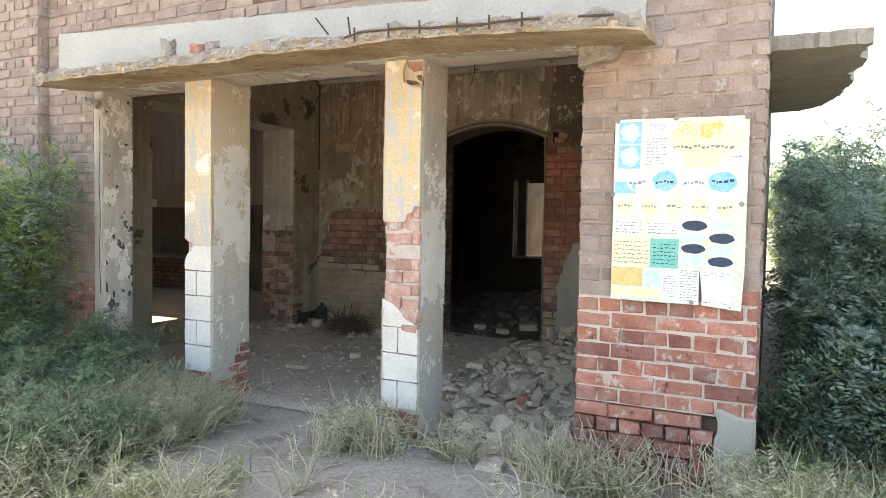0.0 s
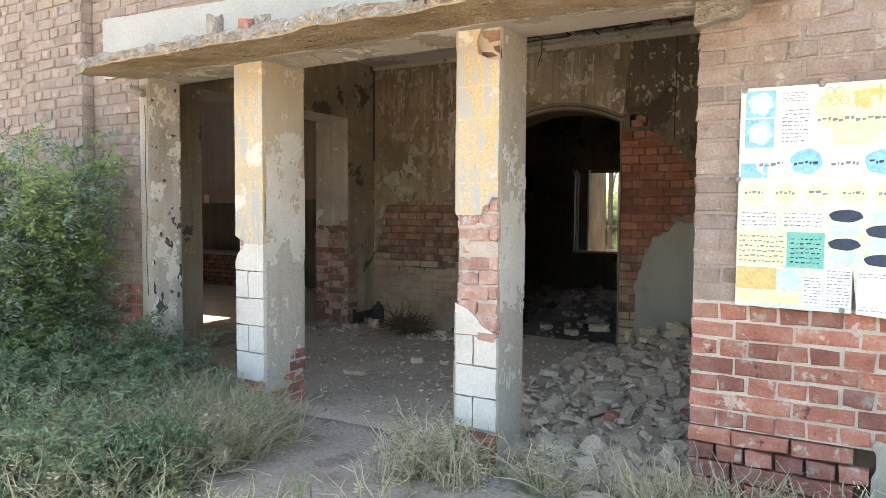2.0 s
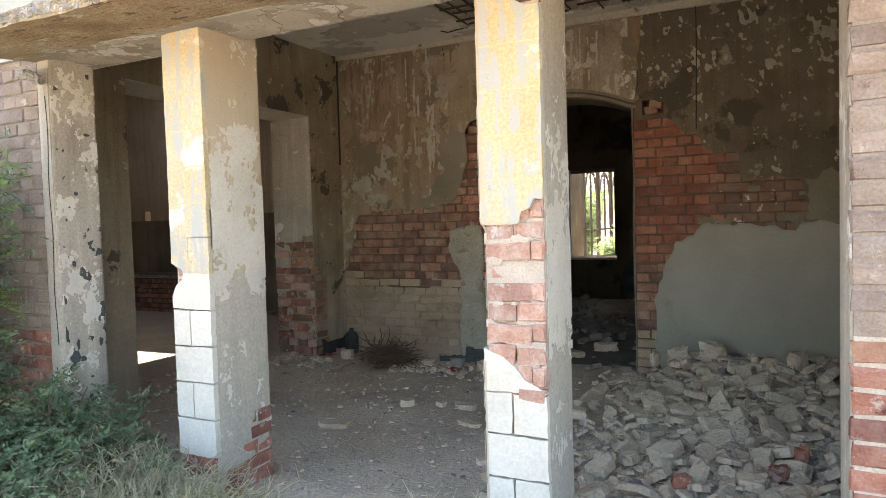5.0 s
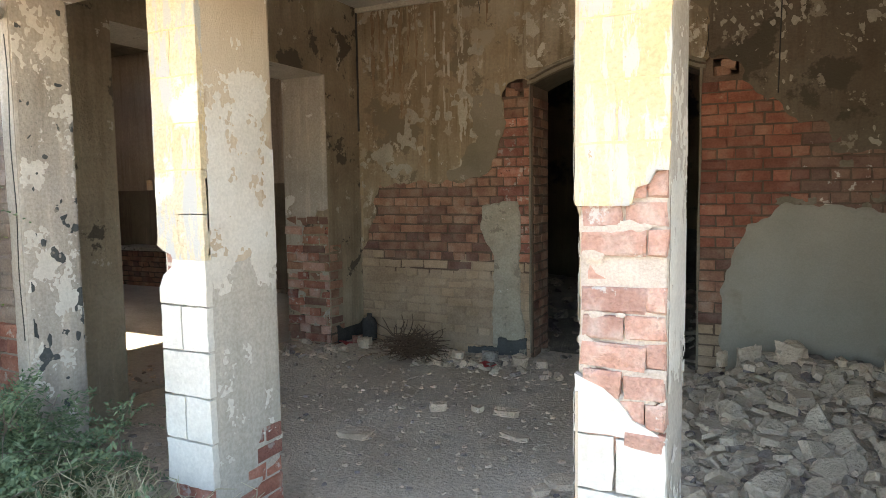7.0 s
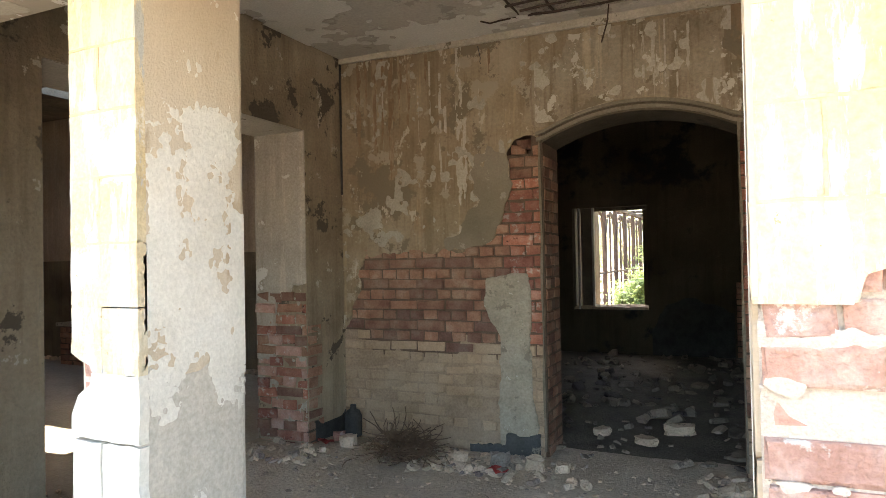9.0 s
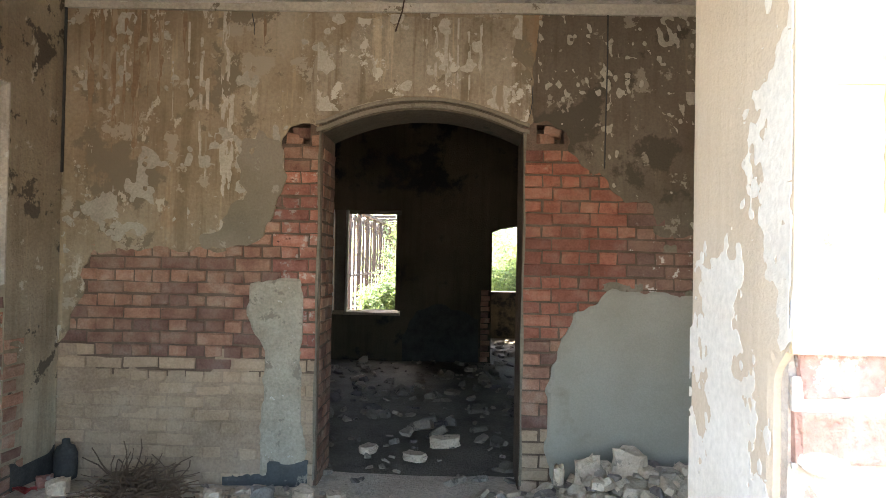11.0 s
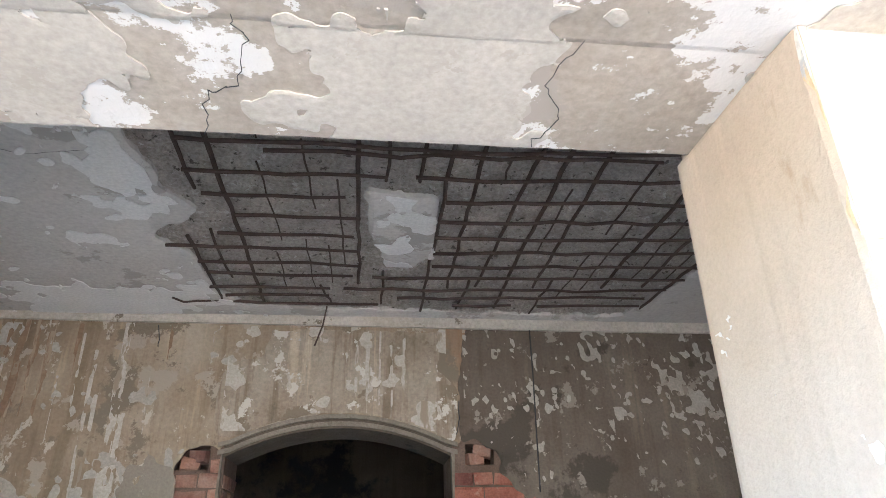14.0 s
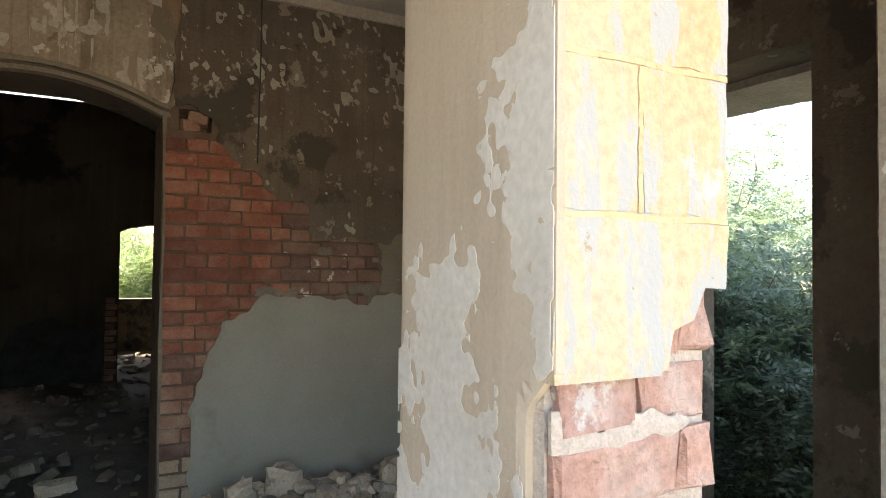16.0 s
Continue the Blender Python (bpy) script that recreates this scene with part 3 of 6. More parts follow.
# bare concrete between the bars, broken and grainy
cx, cy = np.meshgrid(np.arange(-3.36, -0.5, 0.017), np.arange(4.44, 6.90, 0.017), indexing="ij")
cz = CEIL + 0.021 + 0.026 * (fbm(cx, cy, 22, 191, 3) - 0.5) + 0.016 * (np.random.RandomState(5).rand(*cx.shape) - 0.5)
n1, n2 = cx.shape
link_mesh("bare_concrete", np.stack([cx, cy, cz], -1).reshape(-1, 3), [(i * n2 + j, i * n2 + j + 1, (i + 1) * n2 + j + 1, (i + 1) * n2 + j) for i in range(n1 - 1) for j in range(n2 - 1)], M_CONCRETE, ceiling)["label"] = "grainy bare concrete"
bm = bmesh.new()
rng = random.Random(4)
# bars away from the openings: (x, start, end, slant, radius); several are broken off or thin with rust
for x, y0, y1, slant, rad in ((-3.05, 4.55, 5.42, 0.0, 0.0085), (-2.943, 4.55, 6.69, 0.0, 0.0095), (-3.175, 5.84, 6.69, 0.01, 0.008), (-3.065, 5.77, 6.33, 0.0, 0.006),
                              (-2.418, 4.55, 6.35, 0.0, 0.009), (-2.31, 4.55, 5.30, 0.0, 0.007), (-2.292, 6.19, 6.65, 0.0, 0.007), (-2.183, 4.55, 5.29, 0.0, 0.008),
                              (-2.085, 4.55, 6.78, 0.02, 0.008), (-1.968, 4.55, 6.38, 0.015, 0.008), (-1.745, 4.55, 6.37, -0.05, 0.008), (-1.84, 6.29, 6.73, -0.015, 0.007),
                              (-1.655, 4.55, 6.68, 0.013, 0.009), (-1.505, 4.55, 6.36, 0.02, 0.008), (-1.40, 6.24, 6.77, -0.01, 0.006), (-1.103, 4.55, 6.35, 0.0, 0.0095),
                              (-0.878, 4.55, 6.31, -0.005, 0.0085), (-0.68, 5.4, 6.75, -0.10, 0.0085), (-2.80, 4.7, 5.05, 0.03, 0.004), (-2.79, 5.2, 5.85, 0.03, 0.0035),
                              (-2.62, 5.05, 5.55, 0.02, 0.004), (-2.50, 5.30, 6.15, 0.015, 0.004), (-2.66, 5.85, 6.45, 0.01, 0.003), (-2.56, 5.9, 6.35, 0.01, 0.0035),
                              (-1.30, 5.1, 5.7, 0.0, 0.005), (-1.31, 5.9, 6.5, 0.0, 0.004), (-1.21, 5.6, 6.4, 0.0, 0.004), (-0.99, 5.4, 6.2, 0.0, 0.004), (-0.80, 5.3, 6.2, 0.0, 0.004),
                              (-1.86, 5.1, 5.3, 0.0, 0.004), (-1.57, 5.3, 5.9, 0.0, 0.004), (-2.62, 6.40, 6.68, 0.05, 0.006), (-2.80, 6.0, 6.45, 0.0, 0.0035)):
    n = max(4, int((y1 - y0) / 0.12))
    pts = [(x + slant * k / n + rng.uniform(-0.006, 0.006), y0 + (y1 - y0) * k / n, CEIL + 0.008 + rng.uniform(-0.006, 0.004)) for k in range(n + 1)]
    tube(bm, pts, rad * 1.15, rad * 0.9, sides=6)
# cross bars, bent a little and broken off at the plaster island
for y, ends in ((4.70, ((-3.1, -0.64),)), (4.88, ((-3.1, -0.64),)), (5.06, ((-3.05, -0.65),)), (5.10, ((-2.75, -1.30),)), (5.255, ((-3.06, -2.31), (-2.2, -0.65))), (5.435, ((-3.03, -2.47), (-2.065, -0.65))),
                (5.605, ((-2.93, -2.41), (-2.075, -0.65))), (5.77, ((-3.03, -2.44), (-2.075, -0.66))), (5.925, ((-3.29, -2.42), (-2.07, -0.67))), (6.09, ((-3.18, -2.42), (-2.06, -0.68))),
                (6.24, ((-3.16, -2.45), (-2.35, -0.71))), (6.41, ((-3.19, -2.57), (-2.5, -0.74))), (6.525, ((-3.13, -2.58), (-2.21, -0.82))), (6.65, ((-3.20, -2.31), (-1.89, -1.55), (-1.4, -0.80)))):
    for x0, x1 in ends:
        n = max(4, int((x1 - x0) / 0.12))
        pts = []
        for k in range(n + 1):
            x = x0 + (x1 - x0) * k / n
            pts.append((x, y - 0.06 * max(0.0, x + 2.0) + rng.uniform(-0.008, 0.008), CEIL - 0.004 + rng.uniform(-0.006, 0.005)))
        tube(bm, pts, 0.0088, 0.0068, sides=6)
tube(bm, [(-3.42, 6.58, CEIL - 0.012), (-3.36, 6.60, CEIL - 0.03), (-3.30, 6.63, CEIL - 0.012), (-3.18, 6.65, CEIL)], 0.006, sides=5)
tube(bm, [(-2.60, 6.70, CEIL), (-2.62, 6.74, CEIL - 0.10), (-2.66, 6.75, CEIL - 0.22)], 0.005, sides=5)
part("reinforcement_bars", bm, M_STEEL, ceiling, "rusty steel reinforcement bars")

# ---- back wall: plaster, cement patches, bricks laid bare ----
ARCH_L, ARCH_R = -3.12, -1.875


def arch_top(x, spring=2.165, rise=0.155):
    s = (x - (ARCH_L + ARCH_R) / 2) / ((ARCH_R - ARCH_L) / 2)
    return spring + rise * (1 - s * s)


BARE_LEFT = [(-4.73, 0.82), (-4.60, 1.10), (-4.56, 1.40), (-4.30, 1.45), (-3.75, 1.44), (-3.52, 1.50), (-3.40, 1.62), (-3.34, 1.80), (-3.35, 2.00), (-3.39, 2.08), (-3.33, 2.20), (-3.08, 2.22), (-3.08, -0.2), (-4.75, -0.2)]
BARE_RIGHT = [(-1.9, 2.22), (-1.64, 2.24), (-1.60, 2.08), (-1.52, 1.98), (-1.38, 1.92), (-1.33, 1.80), (-1.12, 1.76), (-1.08, 1.58), (-0.68, 1.56), (-0.66, 1.30), (-0.74, 1.18), (-1.05, 1.24), (-1.40, 1.22), (-1.58, 1.02), (-1.68, 0.85), (-1.72, 0.3), (-1.70, -0.2), (-1.9, -0.2)]
CEMENT_STRIP = [(-3.53, 1.24), (-3.22, 1.26), (-3.20, 0.3), (-3.16, -0.1), (-3.45, -0.1), (-3.45, 0.5), (-3.43, 0.8), (-3.53, 0.98), (-3.56, 1.05)]


def back_keeps(u, v):
    a, b = ragged(u, v, 0.055, 11, 21)
    return ~(inside(a, b, BARE_LEFT) | inside(a, b, BARE_RIGHT)) & ~((u > ARCH_L - 0.01) & (u < ARCH_R + 0.01) & (v < arch_top(u) + 0.075))


for x0, x1, z0, z1 in ((-3.385, -3.19, 2.10, 2.225), (-1.80, -1.635, 2.12, 2.235)):
    box("pocket_back", x0 - 0.01, x1 + 0.01, 7.06, 7.29, z0 - 0.01, z1 + 0.01, M_MORTAR_DARK, wall_back, "back of a hole where bricks fell out")


def is_cement(u, v):
    a, b = ragged(u, v, 0.05, 10, 23)
    return (a > -1.76) & (b < 1.235)


def is_grey(u, v):
    a, b = ragged(u, v, 0.10, 4, 29)
    return a > -1.86 + 0.1 * (b - 2.2)


sheet("plaster_cream", on_y(6.915), -4.735, -1.6, 0.0, CEIL, 0.018, lambda u, v: back_keeps(u, v) & ~is_grey(u, v), 0.020, M_STAIN, wall_back, "rain-streaked cream plaster", relief=0.003)
sheet("plaster_grey", on_y(6.915), -2.1, -0.04, 1.0, CEIL, 0.018, lambda u, v: back_keeps(u, v) & is_grey(u, v) & ~is_cement(u, v), 0.020, M_GREYWALL, wall_back, "dark grey plaster with darker patches", relief=0.003)
sheet("cement_patch", on_y(6.915), -1.8, -0.04, 0.0, 1.32, 0.018, lambda u, v: back_keeps(u, v) & is_cement(u, v), 0.026, M_CEMENT, wall_back, "smooth blue-grey cement patch", relief=0.002)
sheet("cement_strip", on_y(6.915), -3.60, -3.12, 0.0, 1.3, 0.015, lambda u, v: inside(*ragged(u, v, 0.025, 9, 37), CEMENT_STRIP), 0.03, M_CEMENT_ROUGH, wall_back, "rough grey cement strip", relief=0.004)
sheet("blue_base", on_y(6.915), -3.68, -3.16, -0.02, 0.20, 0.018, lambda u, v: v + 0.07 * fbm(u, v, 9, 3) < 0.10 + 0.10 * (u > -3.42), 0.036, M_BLUEGREY, wall_back, "blue-grey painted base")


def bare(u, z):
    if ARCH_L < u < ARCH_R and z < 2.25:
        return None
    if z > 2.10 and (u < -3.17 or u > -1.82):
        return None
    dusty = u < -2.5 and z < 0.62 + 0.34 * float(fbm(np.array([u]), np.array([z]), 4.5, 311)[0])
    if u < -2.5 and inside(np.array([u]), np.array([z]), [(p[0] - 0.05 if p[0] < -3.2 else p[0], p[1] + 0.05) for p in BARE_LEFT])[0]:
        return M_BRICK_DUSTY if dusty else (M_BRICK_OLD if u < -3.3 or z > 1.9 else M_BRICK)
    if u > -2.5 and inside(np.array([u]), np.array([z]), [(p[0] + 0.05 if p[0] > -1.8 else p[0], p[1] + 0.05 if p[1] > 1.4 else p[1] - 0.06) for p in BARE_RIGHT])[0]:
        return M_BRICK_DUSTY if z < 0.42 else M_BRICK_FLECK if u > -1.2 else (M_BRICK_WARM if z > 0.95 else M_BRICK_OLD)
    return None


M_BRICK_OLD = material("sooty_red_brick", [(0.21, 0.105, 0.075), (0.30, 0.175, 0.125), (0.36, 0.265, 0.205)], 8, 90, obj_random=0.42, bump=0.5)
M_BRICK_FLECK = material("lime_flecked_brick", [(0.19, 0.11, 0.085), (0.28, 0.18, 0.14)], 8, 90, obj_random=0.25, bump=0.5, patches=[((0.55, 0.51, 0.46), 14, 0.60, 0.64, None)])
M_BRICK_WARM = material("orange_red_brick", [(0.24, 0.09, 0.06), (0.31, 0.13, 0.09), (0.34, 0.19, 0.14)], 7, 90, obj_random=0.38, bump=0.6, patches=[((0.36, 0.25, 0.19), 5, 0.60, 0.68, None)])
brickwork(wall_back, 0, 6.915, -4.73, ARCH_L, 0.0, 2.24, bare, seed=3, proud=0.011, wild=1.9)
sheet("dust_fill", on_y(6.915), -4.735, -3.13, 0.0, 0.83, 0.03, lambda u, v: v < 0.52 + 0.4 * fbm(u, v, 5, 43), 0.005, M_BRICK_DUSTY, wall_back, "dusty flush joints", relief=0.002)
brickwork(wall_back, 0, 6.915, ARCH_R, -0.62, 0.0, 2.24, bare, seed=5, proud=0.011, wild=1.7)
# brick reveals of the doorway
brickwork(wall_back, 90, -3.11, 6.93, 7.29, 0.0, 2.12, lambda u, z: M_BRICK_OLD, seed=8, proud=0.006, phase=1)
for cx, cz, rx, rz, sd in ((-1.27, 1.25, 0.12, 0.045, 3), (-0.74, 1.24, 0.17, 0.06, 6), (-0.55, 1.42, 0.14, 0.10, 9), (-0.95, 1.50, 0.10, 0.03, 12)):
    sheet("lime_remnant", on_y(6.905), cx - rx, cx + rx, cz - rz, cz + rz, 0.010, lambda u, v, cx=cx, cz=cz, rx=rx, rz=rz, sd=sd: ((u - cx) / rx) ** 2 + ((v - cz) / rz) ** 2 + 4.2 * (fbm(u, v, 22, sd) - 0.5) < 0.55, 0.010, M_BEAD, wall_back, "white lime remnant", relief=0.004)
# arch: spandrel, drip mould and jamb beads
xs = [ARCH_L + (ARCH_R - ARCH_L) * k / 20 for k in range(21)]
bm = bmesh.new()
prism(bm, [(x, arch_top(x)) for x in xs] + [(ARCH_R, 2.39), (ARCH_L, 2.39)], 6.912, 7.298)
# dark colour carries the shade on the arch's underside
part("arch_head", bm, M_DIMWALL, wall_back, "plastered arch head")
bm = bmesh.new()
for lo, hi, out in ((0.052, 0.075, 0.026), (0.012, 0.036, 0.016)):
    wide = 0.03
    ring = [(ARCH_L - wide + (ARCH_R - ARCH_L + 2 * wide) * k / 22) for k in range(23)]
    prism(bm, [(x, arch_top(min(max(x, ARCH_L), ARCH_R)) + lo) for x in ring] + [(x, arch_top(min(max(x, ARCH_L), ARCH_R)) + hi) for x in ring[::-1]], 6.912 - out, 6.93)
part("arch_moulding", bm, M_BEAD, wall_back, "chipped curved plaster moulding")
for x, s in ((ARCH_L, 1), (ARCH_R, -1)):
    bm = bmesh.new()
    prism(bm, [(x - s * 0.010 + 0.004 * math.sin(9 * z), z) for z in np.linspace(0.05, 2.18, 24)] + [(x + s * 0.003 + 0.004 * math.sin(5 * z), z) for z in np.linspace(2.18, 0.05, 24)], 6.884, 6.94)
    part("jamb_bead", bm, M_BEAD, wall_back, "pale plaster corner strip")
bm = bmesh.new()
prism(bm, [(-4.73, 2.925), (-3.9, 2.915), (-2.6, 2.91), (-1.2, 2.90), (-0.05, 2.90), (-0.05, 2.966), (-4.73, 2.966)], 6.872, 6.902)
part("cornice", bm, M_CORNICE, wall_back, "chipped limewashed cornice")
ARCHCOAT = [(-3.16, 2.27), (-3.20, 2.40), (-3.17, 2.62), (-3.10, 2.70), (-2.97, 2.72), (-2.92, 2.88), (-1.95, 2.88), (-1.93, 2.80), (-1.95, 2.66), (-1.84, 2.55), (-1.83, 2.38), (-1.86, 2.25)]
sheet("arch_plaster", on_y(6.8935), -3.3, -1.7, 2.15, 2.9, 0.014, lambda u, v: inside(*ragged(u, v, 0.025, 12, 47), ARCHCOAT) & (v > arch_top(np.clip(u, ARCH_L, ARCH_R)) + 0.08), 0.005, M_ARCHCOAT, wall_back, "cracked cream plaster over the arch", relief=0.0015)
for cx, cz, turn, tilt in ((-3.29, 2.135, 12, 8), (-3.26, 2.175, -20, 3), (-1.73, 2.155, 25, -6), (-1.70, 2.20, -10, 10)):
    ob = new("brick", brick_mesh(0.105, M_BRICK_OLD, 2))
    ob.parent = wall_back
    ob.matrix_basis = pose(cx, 6.94, cz, 0, tilt, turn)
sheet("lime_remnants", on_y(6.8925), -4.72, -3.1, 1.4, 2.9, 0.010,
      lambda u, v: back_keeps(u, v) & (0.62 * fbm(u, v, 6, 171, 6) + 0.38 * fbm(u, v, 26, 175) + 0.10 * np.exp(-((v - 1.68) / 0.22) ** 2) * (u < -4.1) > 0.64), 0.003, M_LIME_OLD, wall_back, "limewash remnants")
# bare undercoat beside the doorway, where the cream coat has come away
UNDERCOAT = [(-3.28, 2.12), (-3.44, 2.10), (-3.52, 2.16), (-3.60, 1.98), (-3.55, 1.80), (-3.70, 1.62), (-3.90, 1.52), (-3.85, 1.40), (-3.45, 1.40), (-3.28, 1.58)]
sheet("undercoat", on_y(6.8915), -4.0, -3.2, 1.36, 2.25, 0.011, lambda u, v: back_keeps(u, v) & inside(*ragged(u, v, 0.11, 7, 251), UNDERCOAT), 0.0045, M_UNDERCOAT, wall_back, "bare grey undercoat", relief=0.001)


def runs(u, v, marks, seed):
    """Streaks run down a wall: (x, top, bottom, half width), wavering and thinning out."""
    on = np.zeros(u.shape, bool)
    for k, (x, top, low, half) in enumerate(marks):
        drift = 0.02 * (fbm(0 * u, v, 3, seed + k) - 0.5)
        wide = half * (0.25 + 1.5 * fbm(u * 0.5, v, 9, seed + 40 + k)) * np.clip((v - low) / 0.25, 0, 1)
        on |= (np.abs(u - x - drift) < wide) & (v < top) & (fbm(u * 2, v * 0.6, 22, seed + 80) > 0.36)
    return on


sheet("brown_runs", on_y(6.8918), -4.72, -3.3, 1.7, 2.92, 0.009,
      lambda u, v: back_keeps(u, v) & runs(u, v, ((-4.56, 2.92, 2.2, 0.02), (-4.50, 2.92, 2.3, 0.012), (-4.42, 2.92, 2.0, 0.018), (-4.35, 2.92, 2.2, 0.01), (-4.28, 2.92, 1.95, 0.024), (-4.20, 2.92, 2.3, 0.012), (-4.13, 2.92, 2.3, 0.018), (-3.98, 2.9, 2.5, 0.012), (-3.48, 2.9, 2.55, 0.009)), 261), 0.0028, M_RUST_RUN, wall_back, "brown water stains")
sheet("lime_runs", on_y(6.893), -4.7, -1.85, 1.6, 2.91, 0.007,
      lambda u, v: back_keeps(u, v) & runs(u, v, ((-3.72, 2.91, 1.70, 0.022), (-3.68, 2.4, 1.75, 0.018), (-3.87, 2.75, 1.85, 0.008), (-3.83, 2.5, 1.8, 0.010), (-3.56, 2.6, 2.2, 0.006), (-3.95, 2.85, 2.3, 0.006), (-4.35, 2.7, 2.1, 0.006), (-4.05, 2.6, 2.2, 0.006)), 271), 0.0032, M_RUN, wall_back, "white lime runs")
sheet("lime_runs", on_y(6.8885), -2.6, -1.9, 2.3, 2.90, 0.006,
      lambda u, v: (v > arch_top(np.clip(u, ARCH_L, ARCH_R)) + 0.085) & runs(u, v, ((-2.42, 2.86, 2.36, 0.008), (-2.36, 2.88, 2.36, 0.012), (-2.29, 2.88, 2.34, 0.007), (-2.22, 2.8, 2.34, 0.012), (-2.15, 2.85, 2.36, 0.008), (-2.48, 2.75, 2.4, 0.006)), 281), 0.003, M_RUN, wall_back, "white lime runs")
sheet("lime_patches", on_y(6.8885), -3.15, -1.9, 2.3, 2.9, 0.008,
      lambda u, v: (v > arch_top(np.clip(u, ARCH_L, ARCH_R)) + 0.085) & (0.7 * fbm(u, v, 7, 291, 6) + 0.3 * fbm(u, v, 24, 293) > 0.60), 0.003, M_RUN, wall_back, "white lime remnants over the arch")
# limewash left in a network on the grey plaster, thick towards the far corner
sheet("lime_remnants", on_y(6.8925), -1.8, -0.06, 1.3, 2.9, 0.0075,
      lambda u, v: back_keeps(u, v) & ~is_cement(u, v) & (0.40 * fbm(u, v, 6, 177, 6) + 0.60 * fbm(u * 1.3 + 0.3 * v, v * 0.9, 26, 179) + 0.10 * np.exp(-((u + 0.42) / 0.33) ** 2 - ((v - 2.52) / 0.26) ** 2) + 0.045 * np.clip((v - 2.3) / 0.3, -1, 1) > 0.652), 0.003, M_LIME_OLD, wall_back, "limewash flecks")
PALE_PATCH = [(-0.68, 1.56), (-0.50, 1.58), (-0.22, 1.55), (-0.05, 1.50), (-0.05, 1.22), (-0.62, 1.20), (-0.80, 1.27), (-0.66, 1.35)]
sheet("pale_patch", on_y(6.8925), -0.85, -0.045, 1.15, 1.65, 0.011, lambda u, v: back_keeps(u, v) & ~is_cement(u, v) & inside(*ragged(u, v, 0.14, 7, 301), PALE_PATCH), 0.004, M_UNDERCOAT, wall_back, "rough pale cement patch", relief=0.002)
# cracks in the plaster round the arch head, as thin sunk seams of dark mortar
def seam(pts, seed):
    r = random.Random(seed)
    bm = bmesh.new()
    fine = []
    for (x0, z0), (x1, z1) in zip(pts, pts[1:]):
        for k in range(5):
            fine.append((x0 + (x1 - x0) * k / 5 + r.uniform(-0.008, 0.008), 6.8985, z0 + (z1 - z0) * k / 5 + r.uniform(-0.008, 0.008)))
    tube(bm, fine, 0.004, 0.0025, sides=4)
    part("crack", bm, M_TAR, wall_back)


seam([(-3.14, 2.25), (-3.20, 2.40), (-3.17, 2.62), (-3.10, 2.70), (-2.97, 2.72), (-2.92, 2.82)], 1)
seam([(-1.86, 2.24), (-1.83, 2.38), (-1.84, 2.55), (-1.95, 2.66), (-1.93, 2.80)], 2)
seam([(-3.56, 2.90), (-3.53, 2.70), (-3.46, 2.55)], 3)

# ---- side doorway: bricks laid bare low in the far jamb ----
def jamb_keeps(u, v):
    a, b = ragged(u, v, 0.03, 9, 41)
    return b > 1.12 - 0.45 * (a < -5.0) + 0.1 * (a > -4.86)


sheet("jamb_plaster", on_y(6.42), -5.185, -4.735, 0.4, 2.33, 0.015, jamb_keeps, 0.014, M_COLSIDE, wall_west, "chipped jamb plaster")
brickwork(wall_west, 0, 6.42, -5.18, -4.735, 0.05, 1.2, lambda u, z: (M_BRICK, M_BRICK_OLD, M_BRICK_CHALK)[int(37 * u + 53 * z) % 3] if z < 1.05 else M_BRICK_OLD, seed=12, proud=0.016, wild=4.0)
sheet("mortar_smear", on_y(6.412), -5.18, -4.74, 0.05, 1.15, 0.009, lambda u, v: 0.55 * fbm(u * 0.6, v, 12, 341) + 0.45 * fbm(u, v, 34, 343) > 0.60, 0.006, M_LIME_OLD, wall_west, "pale mortar smears", relief=0.003)
brickwork(wall_west, 90, -4.735, 6.42, 6.62, 0.05, 0.98, lambda u, z: M_BRICK_OLD if u < 6.64 - 0.2 * fbm(np.array([z]), np.array([0.3]), 3, 8)[0] else None, seed=14, proud=0.004)
# soffit plate paler than its wall: light bounced off the floor, as colour
box("soffit", -5.18, -4.74, 4.45, 6.42, 2.322, 2.328, M_CORNICE, wall_west, "plaster soffit of the doorway, paled for floor bounce")
bm = bmesh.new()
tube(bm, [(-4.725, 6.885, z) for z in (1.9, 2.3, 2.6, 2.93)], 0.009, sides=6)
part("corner_cable", bm, M_TAR, wall_west, "black cable in the corner")


def soffit_crack(pts, z, parent, seed):
    r = random.Random(seed)
    bm = bmesh.new()
    fine = []
    for (x0, y0), (x1, y1) in zip(pts, pts[1:]):
        for k in range(6):
            fine.append((x0 + (x1 - x0) * k / 6 + r.uniform(-0.006, 0.006), y0 + (y1 - y0) * k / 6 + r.uniform(-0.006, 0.006), z))
    tube(bm, fine, 0.0009, 0.0006, sides=4)
    part("crack", bm, M_TAR, parent)


soffit_crack([(-2.62, 3.96), (-2.60, 3.86), (-2.55, 3.84), (-2.53, 3.75), (-2.55, 3.70)], 2.2435, facade_top, 1)
soffit_crack([(-2.12, 3.95), (-2.09, 3.88), (-2.13, 3.80), (-2.10, 3.70)], 2.2435, facade_top, 2)
soffit_crack([(-2.98, 3.93), (-2.9, 3.85), (-2.88, 3.72)], 2.2435, facade_top, 3)
soffit_crack([(-4.6, 5.0), (-4.2, 5.1), (-3.9, 5.05), (-3.6, 5.2), (-3.3, 5.15)], CEIL - 0.004, ceiling, 4)


